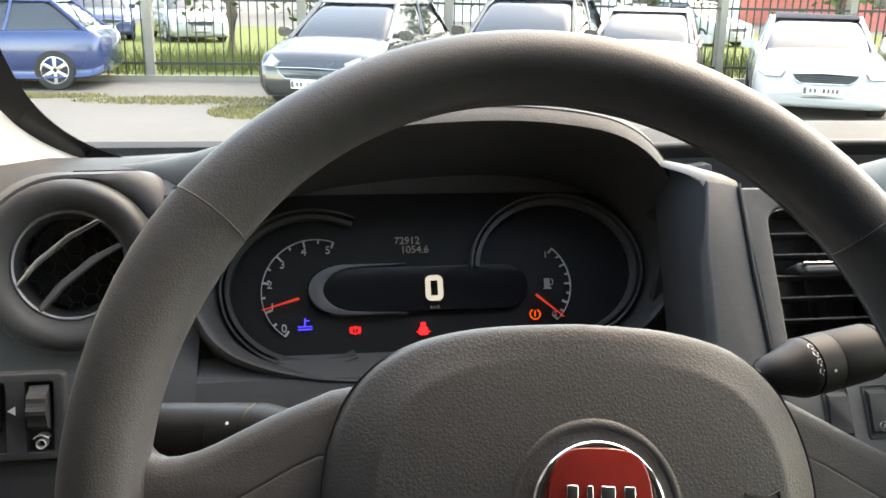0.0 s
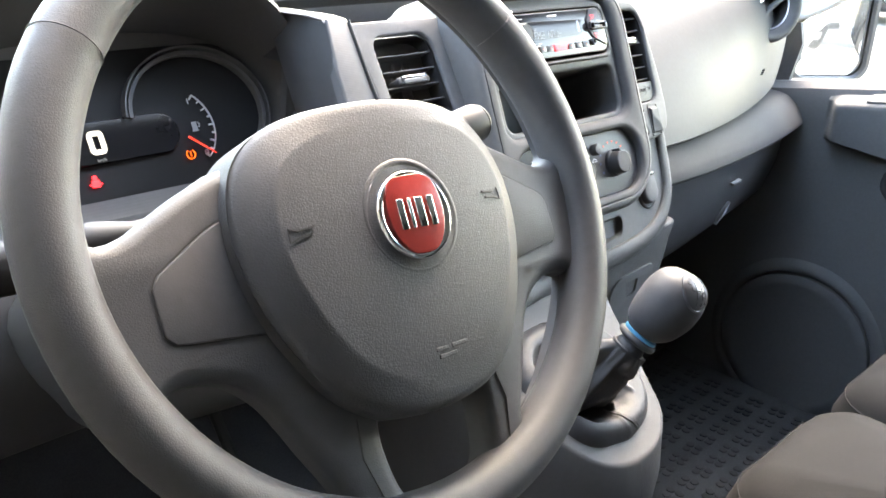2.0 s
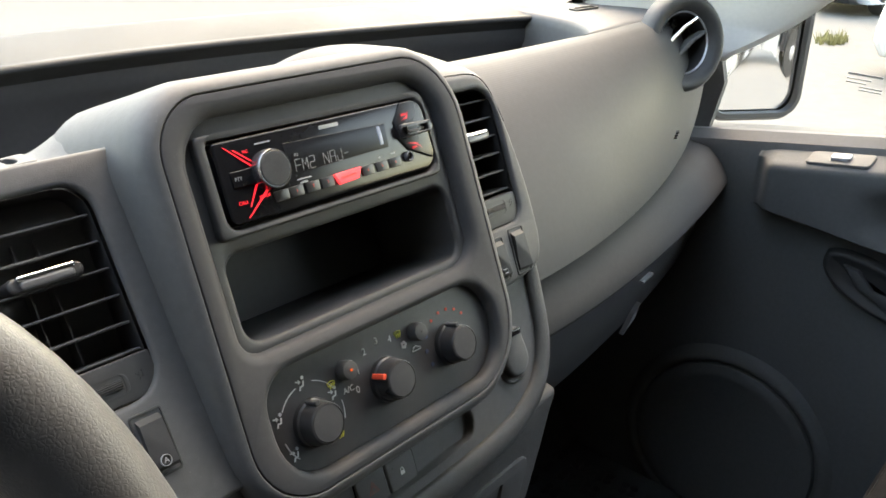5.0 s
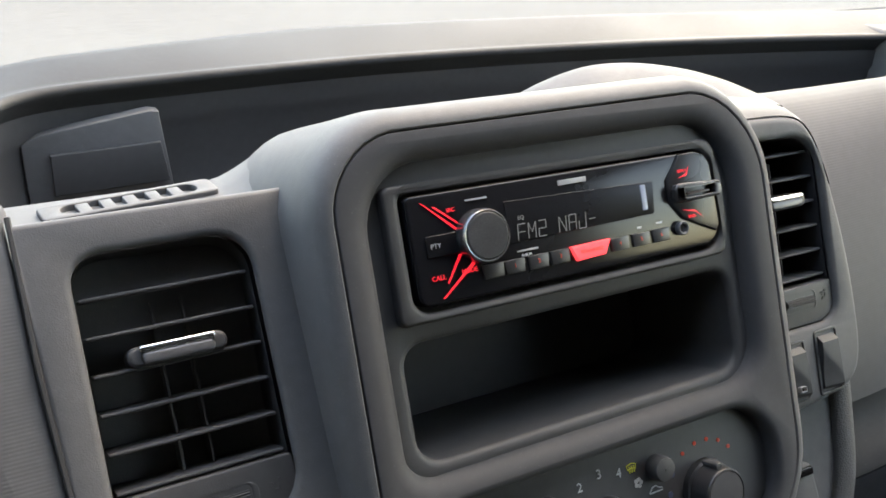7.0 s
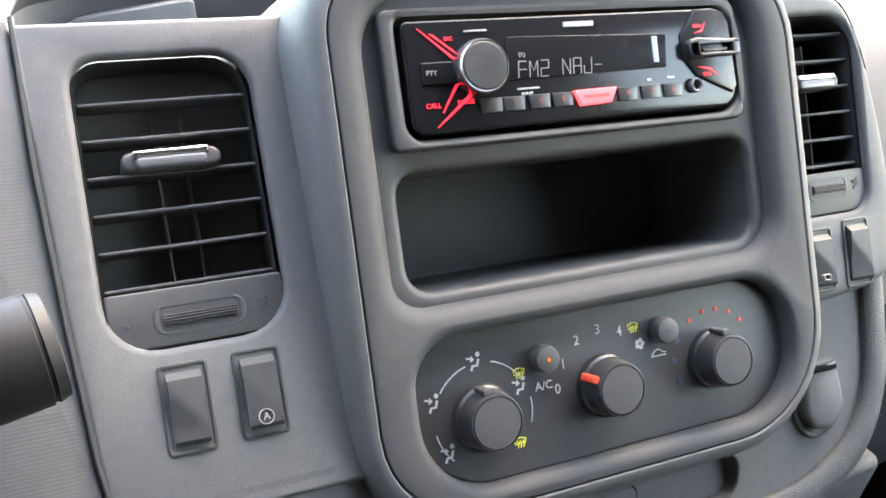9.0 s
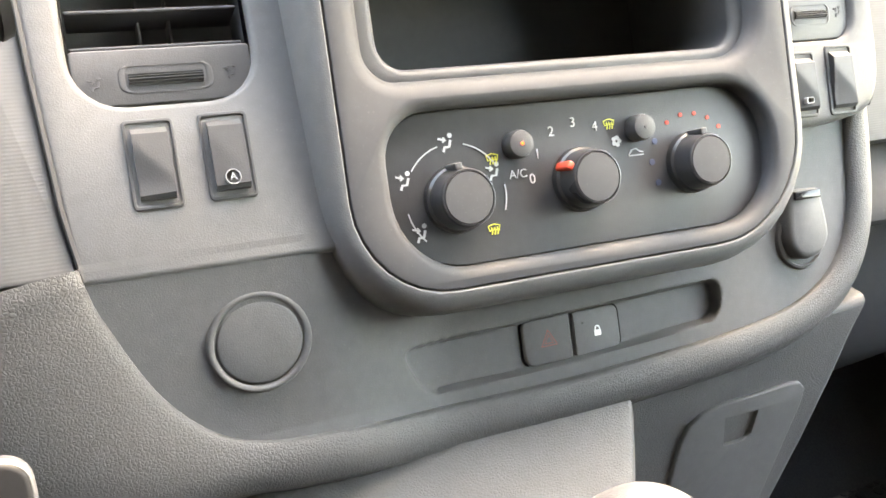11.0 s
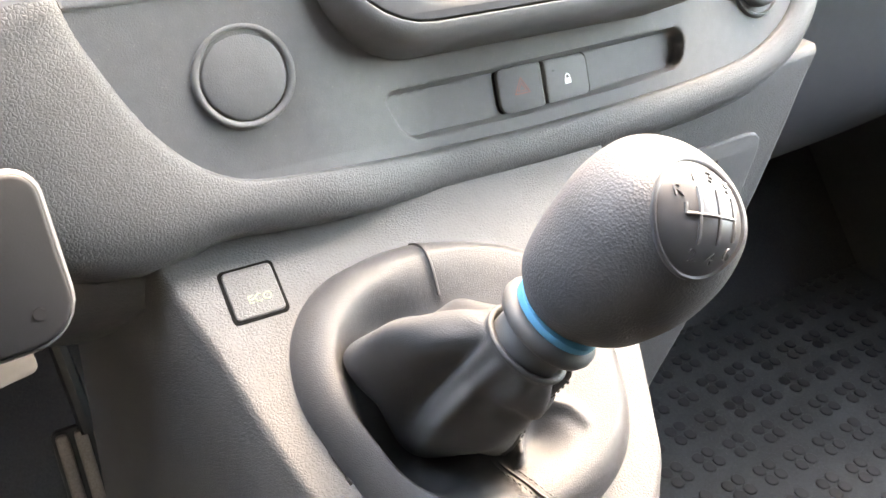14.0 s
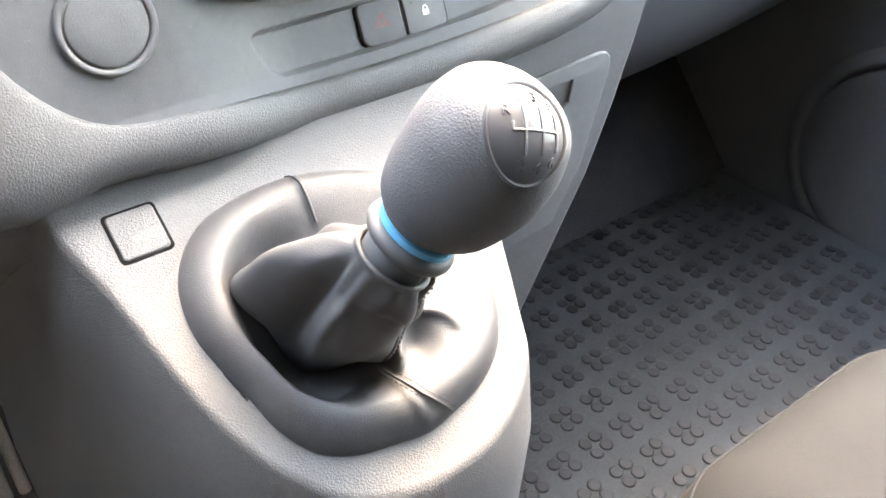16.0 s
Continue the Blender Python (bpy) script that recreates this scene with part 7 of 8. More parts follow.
# ---- round side vents ----
def round_vent(c, aim, r, label):
    root = thing("round_air_vent", label, "air vent", c, group="dashboard vents")
    d = (Vector(aim) - Vector(c)).normalized()
    m = Matrix.Translation(c) @ d.to_track_quat("Z", "Y").to_matrix().to_4x4()
    bm = bmesh.new()
    loft(bm, [lift(circle(0, 0, r * f, 48), w * r) for f, w in ((1.62, -0.55), (1.60, -0.25), (1.56, -0.06), (1.48, 0.05), (1.38, 0.08), (1.26, 0.05), (1.16, -0.02), (1.08, -0.12), (1.02, -0.22))], m)
    part("bezel", bm, PLASTIC_DARK, root, "smooth black bezel", smooth=50)
    bm = bmesh.new()
    loft(bm, [lift(circle(0, 0, r * f, 48), w * r) for f, w in ((1.03, -0.20), (1.0, -0.17), (0.965, -0.22))], m)
    part("chrome_ring", bm, SATIN, root, "thin silver ring")
    bm = bmesh.new()
    loft(bm, [lift(circle(0, 0, r * f, 48), w * r) for f, w in ((1.0, -0.2), (0.92, -0.5), (0.85, -0.9))], m, False, True)
    part("bowl", bm, BLACK, root)
    bm = bmesh.new()
    hexr = r * 0.17
    for i in range(-4, 5):
        for j in range(-4, 5):
            cx, cy = hexr * 1.5 * i, hexr * math.sqrt(3) * (j + 0.5 * (i % 2))
            if math.hypot(cx, cy) < r * 0.82:
                band(bm, m, [(cx + hexr * math.cos(radians(60 * k)), cy + hexr * math.sin(radians(60 * k))) for k in range(6)], hexr * 0.14, -0.72 * r, -0.62 * r, True)
    hc = part("honeycomb", bm, PLASTIC_DARK, root, "fine honeycomb grid", smooth=0)
    hc["kind"] = "stuff"
    for off, mt, nm in ((0.30, CHROME, "bright_blade"), (-0.28, PLASTIC, "blade")):
        bm = bmesh.new()
        mm = m @ Matrix.Rotation(radians(38), 4, "Z")
        h = math.sqrt(1 - off * off) * r * 0.97
        plate(bm, [(-h, off * r - 0.0022), (-h * 0.4, off * r + 0.0045 - 0.003), (h * 0.4, off * r + 0.0045 - 0.003), (h, off * r - 0.0022), (h, off * r + 0.0018), (h * 0.4, off * r + 0.0065), (-h * 0.4, off * r + 0.0065), (-h, off * r + 0.0018)], -0.5 * r, -0.16 * r, 0.001, mm)
        part(nm, bm, mt, root)
    return root


round_vent((-0.246, 0.700, 0.757), (-0.20, 0.15, 0.90), 0.0395, "round black air vent with a chrome blade at the dashboard end")
round_vent((1.165, 0.688, 0.786), (0.95, 0.2, 0.90), 0.0395, "round black air vent beside the passenger door")
# shroud behind the round vent
d_ = (Vector((-0.20, 0.15, 0.90)) - Vector((-0.246, 0.700, 0.757))).normalized()
VM = Matrix.Translation((-0.246, 0.700, 0.757)) @ d_.to_track_quat("Z", "Y").to_matrix().to_4x4()
def housing(R_, corner):
    return outline(0, 0, 2 * R_, 2 * R_, (R_, corner, min(R_, corner * 2.6), R_), 12)
bm = bmesh.new()
loft(bm, [lift(housing(R_, c), w) for R_, c, w in ((0.0605, 0.0605, -0.020), (0.0640, 0.056, -0.0125), (0.0662, 0.040, -0.0125), (0.0680, 0.026, -0.018), (0.0690, 0.022, -0.030), (0.0700, 0.022, -0.060), (0.0700, 0.022, -0.110))], VM)
part("vent_shroud", bm, PLASTIC, dash, "charcoal housing round the vent", smooth=50)
bm = bmesh.new()
TL = VM @ Matrix.Translation((0.026, 0.0690, -0.030)) @ Matrix.Rotation(radians(-90), 4, "X")
plate(bm, [(0.020, -0.0045), (0.0235, -0.002), (0.022, 0.003), (0.012, 0.0060), (-0.004, 0.0045), (-0.024, -0.002), (-0.004, -0.0045)], -0.004, 0.0008, 0.0003, TL)
part("demister_slot", bm, BLACK, dash, "dark side window demister slot")
sp_ = thing("headlamp_switches", "black switch panel with two ribbed thumb wheels", "switch panel", (-0.275, 0.655, 0.63))
SPM = tilted(0.6555 - 0.66 * math.tan(radians(14)), 14)
bm = bmesh.new()
plate(bm, outline(-0.285, 0.681, 0.078, 0.062, 0.005, 5), -0.01, 0.001, 0.0015, SPM, [(outline(-0.2625, 0.681, 0.019, 0.050, 0.001, 3), -0.008, 0.0004, True), (outline(-0.300, 0.681, 0.030, 0.050, 0.001, 3), -0.008, 0.0004, True)])
part("frame", bm, PLASTIC_DARK, sp_)
for x in (-0.2625, -0.297):
    bm = bmesh.new()
    mm = SPM @ Matrix.Translation((x, 0.687, -0.006)) @ Matrix.Rotation(radians(90), 4, "Y")
    k = 36
    loft(bm, [[((0.0170 if (i // 2) % 2 else 0.0158) * math.cos(2 * math.pi * i / k), (0.0170 if (i // 2) % 2 else 0.0158) * math.sin(2 * math.pi * i / k), z) for i in range(k)] for z in (-0.0065, 0.0065)], mm, True, True)
    tw = part("thumb_wheel", bm, PLASTIC_DARK, sp_, "ribbed thumb wheel", smooth=0)
for t, y in (("4", 0.696), ("3", 0.687), ("2", 0.678)):
    words(t, SPM, -0.291, y, 0.0115, 0.006, WHITE_INK, tw, "scale_digit", 0.0002)
bm = bmesh.new()
plate(bm, [(-0.2835, 0.686), (-0.2785, 0.689), (-0.2785, 0.683)], 0.0005, 0.0018, 0.0002, SPM)
part("arrow", bm, WHITE_INK, sp_, smooth=0)
bm = bmesh.new()
band(bm, SPM, arc(-0.2625, 0.6615, 0.0032, 0, 360, 16), 0.0007, -0.008, 0.0012)
band(bm, SPM, arc(-0.2625, 0.6620, 0.0060, 35, 145, 10), 0.0007, -0.008, 0.0012)
part("lamp_mark", bm, WHITE_INK, sp_, smooth=0)

# marks on the stalks
bm = bmesh.new()
def on_stalk(m, L_, f, turn, r):
    """A frame on a stalk's skin, facing towards the driver's head, turned round the stalk."""
    p = m @ Vector((0, 0, L_ * f))
    ax = (m.to_3x3() @ Vector((0, 0, 1))).normalized()
    to = Vector((-0.1, -0.75, 0.66))
    to = (to - ax * to.dot(ax)).normalized()
    to = Matrix.Rotation(turn, 3, ax) @ to
    side = ax.cross(to)
    return Matrix(((ax.x, side.x, to.x, p.x + to.x * r), (ax.y, side.y, to.y, p.y + to.y * r), (ax.z, side.z, to.z, p.z + to.z * r), (0, 0, 0, 1)))
for k, tn in enumerate((0.45, 0.15, -0.15, -0.45)):
    q = on_stalk(SRM, SRL, 0.685, tn, 0.0158)
    bm = bmesh.new()
    band(bm, q, [(0.0, 0.0022), (0.0014, 0.0), (0.0008, -0.0014), (-0.0008, -0.0014), (-0.0014, 0.0)], 0.0004, -0.0005, 0.0003, True)
    part("drop_mark", bm, WHITE_INK, st_r, smooth=0)
bm = bmesh.new()
q = on_stalk(SRM, SRL, 0.74, 0.55, 0.0161)
turned(bm, [(0.0008, -0.0005), (0.0008, 0.0003)], q, 10)
part("dot_mark", bm, WHITE_INK, st_r)
for f in (0.60, 0.975):
    bm = bmesh.new()
    turned(bm, [(0.0008, -0.0005), (0.0008, 0.0004)], on_stalk(SLM, SLL, f, 0.1, 0.0149 if f < 0.9 else 0.0138), 10)
    part("dot_mark", bm, WHITE_INK, st_l)

# ---- ignition key with its fob ----
fob = thing("key_fob", "black key fob with a silver edge hanging under the wheel", "key fob", (0.19, 0.468, 0.50))
FM = Matrix.Translation((0.1965, 0.4675, 0.5865)) @ Matrix.Rotation(radians(6), 4, "Z") @ Matrix.Rotation(radians(70), 4, "X")
bm = bmesh.new()
FO = outline(0, 0, 0.046, 0.062, (0.018, 0.010, 0.010, 0.018), 7)
loft(bm, [lift(inset(FO, d), w) for d, w in ((0.004, -0.006), (0.0, -0.003), (0.0, 0.002), (0.0012, 0.0035))], FM, True, False)
part("shell", bm, DIM_SATIN, fob, "dull silver edge")
bm = bmesh.new()
plate(bm, inset(FO, 0.0012), 0.0, 0.0048, 0.002, FM)
part("face", bm, FOB, fob)
bm = bmesh.new()
turned(bm, [(0.0022, 0.004), (0.0022, 0.0052), (0.0012, 0.0052)], FM @ Matrix.Translation((0.010, -0.018, 0)), 14)
part("screw", bm, FOB, fob)
bm = bmesh.new()
turned(bm, [(0.010, -0.004), (0.010, 0.004), (0.006, 0.006)], FM @ Matrix.Translation((0.003, 0.036, 0)), 20)
part("red_tab", bm, RED_ENAMEL, fob, "red plastic tab")
bm = bmesh.new()
tube(bm, [(0.192, 0.470, 0.620), (0.170, 0.474, 0.634), (0.125, 0.490, 0.655), (0.085, 0.50, 0.665)], 0.006, 10)
part("key", bm, BLACK, fob)
bm = bmesh.new()
TM = Matrix.Translation((0.184, 0.476, 0.552)) @ Matrix.Rotation(radians(15), 4, "Z") @ Matrix.Rotation(radians(80), 4, "X")
plate(bm, outline(0, 0, 0.034, 0.036, 0.003, 4), -0.0005, 0.0005, 0.0002, TM)
part("card", bm, surface("brown_grey_card", (0.07, 0.06, 0.05), 0.7, vary=0.2), fob, "brown card tag")
bm = bmesh.new()
band(bm, TM, circle(0.016, 0.004, 0.003, 18), 0.0014, 0.0, 0.0012, True)
part("eyelet", bm, surface("brass", (0.5, 0.33, 0.1), 0.3, 0.9), fob, "brass eyelet")

# ---- passenger door details ----
sw = thing("window_switch", "silver-grey window switch plate on the door", "window switch", (XR(-0.02), 0.52, 0.62))
DS = Matrix.Translation((XR(-0.015), 0.510, 0.641)) @ Matrix.Rotation(radians(90), 4, "Z") @ Matrix.Rotation(radians(-14), 4, "X") @ Matrix.Rotation(radians(9.6), 4, "Y")
bm = bmesh.new()
plate(bm, outline(0, 0, 0.084, 0.036, 0.006, 5), -0.008, 0.003, 0.0015, DS)
part("plate", bm, PLASTIC, sw)
bm = bmesh.new()
plate(bm, outline(-0.002, 0.002, 0.026, 0.014, 0.002, 4), 0.002, 0.008, 0.002, DS)
part("rocker", bm, SATIN, sw, "silver rocker")
def ramp(v, a, b):
    v = min(max((v - a) / (b - a), 0.0), 1.0)
    return v * v * (3 - 2 * v)
def arm(y):
    """Section of the arm rest: top, rounded edge, face with a grab hollow, and a step back at its foot."""
    k, s = ramp(y, 0.622, 0.592), sill_r(y)
    foot = 0.086 + 0.26 * max(0.604 - y, 0.0)
    hollow = 0.034 * ramp(y, 0.475, 0.40)
    pts = [(0.012, s - 0.008), (-0.026 * k, s - 0.018), (-0.034 * k, s - 0.020), (-0.039 * k, s - 0.024), (-0.0405 * k, s - 0.030)]
    for i in range(1, 15):
        f = i / 14
        g = ramp(f, 0.12, 0.45) * ramp(f, 0.97, 0.62)
        pts.append((-(0.0405 - 0.006 * f) * k + hollow * g, s - 0.030 - (foot - 0.030) * f))
    return pts + [(-0.030 * k, s - foot - 0.003), (-0.010 * k, s - foot - 0.005), (0.006, s - foot - 0.006)]
bm = bmesh.new()
loft(bm, [[(XR(d), y, z) for d, z in arm(y)] for y in steps(-0.6, 0.58, 60) + steps(0.588, 0.626, 10)], None, closed=False)
part("arm_shelf", bm, DOORTRIM, door_r, smooth=50)
HM2 = Matrix.Translation((XR(-0.013), 0.428, 0.472)) @ Matrix.Rotation(radians(-90), 4, "Z") @ Matrix.Rotation(radians(90), 4, "X") @ Matrix.Rotation(radians(-14), 4, "Z")
HO = [(p.x, p.y) for p in curve_points([(-0.072, 0.016, 0), (-0.050, 0.026, 0), (0.0, 0.030, 0), (0.045, 0.020, 0), (0.072, -0.004, 0), (0.066, -0.022, 0), (0.03, -0.030, 0), (-0.03, -0.024, 0), (-0.066, -0.006, 0), (-0.072, 0.016, 0)], 49)][:-1][::-1]
bm = bmesh.new()
loft(bm, [lift(inset(HO, d), w) for d, w in ((-0.008, -0.010), (-0.003, 0.000), (0.000, 0.0018), (0.003, 0.001), (0.007, -0.003), (0.013, -0.0055), (0.020, -0.006))], HM2, False, True)
hd = part("door_handle", bm, BLACK, door_r, "dark recessed inner door handle", smooth=50)
bm = bmesh.new()
plate(bm, [(-0.05, 0.012), (-0.02, -0.008), (0.03, -0.020), (0.058, -0.012), (0.05, 0.002), (0.0, -0.002), (-0.03, 0.016)], -0.008, 0.002, 0.003, HM2)
part("lever", bm, PLASTIC_SMOOTH, hd)
spk = thing("door_speaker", "dark round speaker grille low in the door", "speaker", (XR(-0.02), 0.57, 0.1))
SKM = Matrix.Translation((XR(-0.024), 0.585, 0.13)) @ Matrix.Rotation(radians(-90), 4, "Y")
bm = bmesh.new()
loft(bm, [lift(circle(0, 0, r, 56), w) for r, w in ((0.178, -0.014), (0.170, -0.007), (0.160, -0.003), (0.154, -0.004), (0.151, -0.008))], SKM)
part("surround", bm, DOORTRIM, spk, smooth=50)
bm = bmesh.new()
turned(bm, [(0.150, -0.012), (0.147, -0.004), (0.135, 0.000), (0.126, -0.001), (0.118, -0.003), (0.02, -0.002)], SKM, 48)
part("grille", bm, DOORTRIM, spk, smooth=50)
bm = bmesh.new()
stk = Matrix.Translation((XR(0.0497), 0.515, 0.732)) @ Matrix.Rotation(radians(-90), 4, "Z") @ Matrix.Rotation(radians(90), 4, "X")
for y, x0, x1 in ((0.012, -0.03, 0.016), (0.006, -0.03, 0.002), (0.001, -0.03, -0.004), (-0.004, -0.012, 0.018), (-0.008, -0.012, 0.018)):
    box(bm, x0, x1, y, y + (0.003 if y > 0.01 else 0.0015), -0.0006, 0.0002, 0.0001, stk)
solo("window_sticker", bm, GREY_INK, "small printed grey marks on the side window", "sticker", smooth=0)

# ---- door mirror ----
mir = thing("door_mirror", "black door mirror with a tall rounded glass", "mirror", (1.66, 0.80, 0.58))
MM_ = Matrix.Translation((1.655, 0.775, 0.735)) @ Matrix.Rotation(radians(-33), 4, "Z") @ Matrix.Rotation(radians(86.6), 4, "X")
MO = outline(0, 0, 0.200, 0.300, (0.045, 0.03, 0.03, 0.045), 8)
bm = bmesh.new()
loft(bm, [lift(inset(MO, d), w) for d, w in ((0.05, -0.09), (0.02, -0.07), (0.0, -0.02), (-0.002, 0.0), (0.004, 0.010), (0.012, 0.010), (0.015, 0.0))], MM_, True, False)
part("housing", bm, PLASTIC_DARK, mir, smooth=50)
bm = bmesh.new()
MG = inset(MO, 0.013)
loft(bm, [[(x * f, y * f, 0.004 - ((x * f) ** 2 + (y * f) ** 2) / 2.6) for x, y in MG] for f in (1.0, 0.9, 0.8, 0.7, 0.6, 0.5, 0.4, 0.3, 0.2, 0.1, 0.01)], MM_, False, True)
part("mirror_glass", bm, MIRROR, mir, "convex mirror glass", smooth=180)
bm = bmesh.new()
tube(bm, [(1.62, 0.83, 0.64), (1.52, 0.85, 0.62), (1.40, 0.84, 0.62)], 0.028, 10)
part("arm", bm, PLASTIC_DARK, mir)

# ---- outside ----
G0 = -0.6
CONCRETE = surface("pale_concrete_yard", (0.150, 0.143, 0.132), 0.9, spec=0.08, grain=0.5, scale=60, vary=0.14, blotch=0.35)
bm = bmesh.new()
loft(bm, [[(-400, -400, G0), (400, -400, G0), (400, 400, G0), (-400, 400, G0)], [(-400, -400, G0 - 0.4), (400, -400, G0 - 0.4), (400, 400, G0 - 0.4), (-400, 400, G0 - 0.4)]], None, True, True)
solo("ground", bm, CONCRETE, "pale dusty concrete yard", "ground", kind="structure", smooth=0)

GRASS = surface("dry_green_grass", (0.13, 0.15, 0.045), 0.9, vary=0.35, blotch=1.5, spec=0.1)
LEAF = surface("green_leaves", (0.07, 0.11, 0.03), 0.7, vary=0.4, blotch=1.2, spec=0.2)
BARK = surface("grey_brown_bark", (0.14, 0.11, 0.085), 0.9, grain=0.8, scale=40, vary=0.3)
FENCE = surface("dark_painted_iron", (0.03, 0.032, 0.03), 0.5, 0.3, vary=0.2)
POST = surface("weathered_concrete_post", (0.24, 0.22, 0.18), 0.85, vary=0.2, blotch=4)
CARGLASS = surface("dark_car_glass", (0.03, 0.035, 0.04), 0.06, coat=0.6, vary=0.05)
TYRE = surface("black_tyre_rubber", (0.02, 0.02, 0.02), 0.8, vary=0.2)
ALLOY = surface("silver_alloy", (0.55, 0.55, 0.56), 0.3, 0.9, vary=0.1)
LENS = surface("clear_headlamp", (0.3, 0.31, 0.32), 0.08, 0.3, coat=1.0, vary=0.2, blotch=20)
PLATEW = surface("white_number_plate", (0.7, 0.7, 0.68), 0.4, vary=0.05)


DRY = surface("straw_coloured_grass", (0.2, 0.18, 0.08), 0.9, vary=0.35, blotch=2, spec=0.1)


def grass(name, label, spots, n, h, seed):
    """Grass blades over some patches (x, y, rx, ry)."""
    rnd = random.Random(seed)
    verts, faces = [], []
    for cx, cy, rx, ry in spots:
        for _ in range(n):
            a, r = rnd.uniform(0, 6.283), math.sqrt(rnd.random())
            x, y = cx + rx * r * math.cos(a), cy + ry * r * math.sin(a)
            t, hh = rnd.uniform(0, 6.283), h * rnd.uniform(0.4, 1.2)
            w = 0.012
            lx, ly = rnd.uniform(-0.6, 0.6) * hh, rnd.uniform(-0.6, 0.6) * hh
            i = len(verts)
            verts += [(x - w * math.cos(t), y - w * math.sin(t), G0), (x + w * math.cos(t), y + w * math.sin(t), G0), (x + lx, y + ly, G0 + hh)]
            faces.append((i, i + 1, i + 2))
    me = bpy.data.meshes.new(name)
    me.from_pydata(verts, [], faces)
    me.materials.append(GRASS if h > 0.3 else DRY)
    return tagged(new(name, me), label, "grass", kind="stuff")


grass("grass", "dry grass verge at the edge of the yard", [(-2.0, 12.9, 1.5, 0.45), (-0.9, 11.7, 0.6, 0.7), (-4.3, 13.4, 1.2, 0.25)], 1500, 0.055, 3)
grass("grass", "tall green grass beyond the fence", [(-6, 18.5, 5, 2), (2, 18.5, 5, 2), (10, 18.5, 5, 2), (18, 18.5, 5, 2)], 3500, 0.45, 4)
grass("grass", "small weed tufts in the concrete", [(10.7, 3.3, 0.35, 0.15), (9.6, 3.7, 0.2, 0.1), (11.6, 2.2, 0.25, 0.1)], 160, 0.12, 5)
bm = bmesh.new()
loft(bm, [[(-60, 15.95, G0 + 0.01), (60, 15.95, G0 + 0.01), (60, 40, G0 + 0.01), (-60, 40, G0 + 0.01)], [(-60, 15.95, G0 - 0.1), (60, 15.95, G0 - 0.1), (60, 40, G0 - 0.1), (-60, 40, G0 - 0.1)]], None, True, True)
solo("verge", bm, GRASS, "green verge beyond the fence", "verge", kind="structure", smooth=0)

# iron fence
fence = thing("fence", "dark iron picket fence with concrete posts", "fence", (5, 15.75, G0))
bm = bmesh.new()
plate(bm, outline(0, 0, 0.022, 0.022, 0.003, 3), G0 + 0.08, G0 + 1.62, 0.003)
picket0 = part("picket", bm, FENCE, fence, smooth=0)
for k in range(1, 230):
    ob = new("picket", picket0.data)
    ob.parent = fence
    ob.matrix_parent_inverse = fence.matrix_basis.inverted()
    ob.matrix_basis = Matrix.Translation((-9 + k * 0.15, 15.75, 0))
picket0.matrix_basis = Matrix.Translation((-9, 15.75, 0))
for z in (0.28, 1.36):
    bm = bmesh.new()
    block(bm, -9, 25.5, 15.73, 15.76, G0 + z, G0 + z + 0.045)
    part("rail", bm, FENCE, fence, smooth=0)
bm = bmesh.new()
block(bm, -9, 25.5, 15.65, 15.85, G0 - 0.05, G0 + 0.10)
part("plinth", bm, POST, fence, smooth=0)
for k in range(14):
    bm = bmesh.new()
    x = -8.1 + 2.6 * k
    plate(bm, outline(x, 15.8, 0.16, 0.16, 0.02, 3), G0, G0 + 1.75, 0.02)
    part("fence_post", bm, POST, fence, smooth=0)


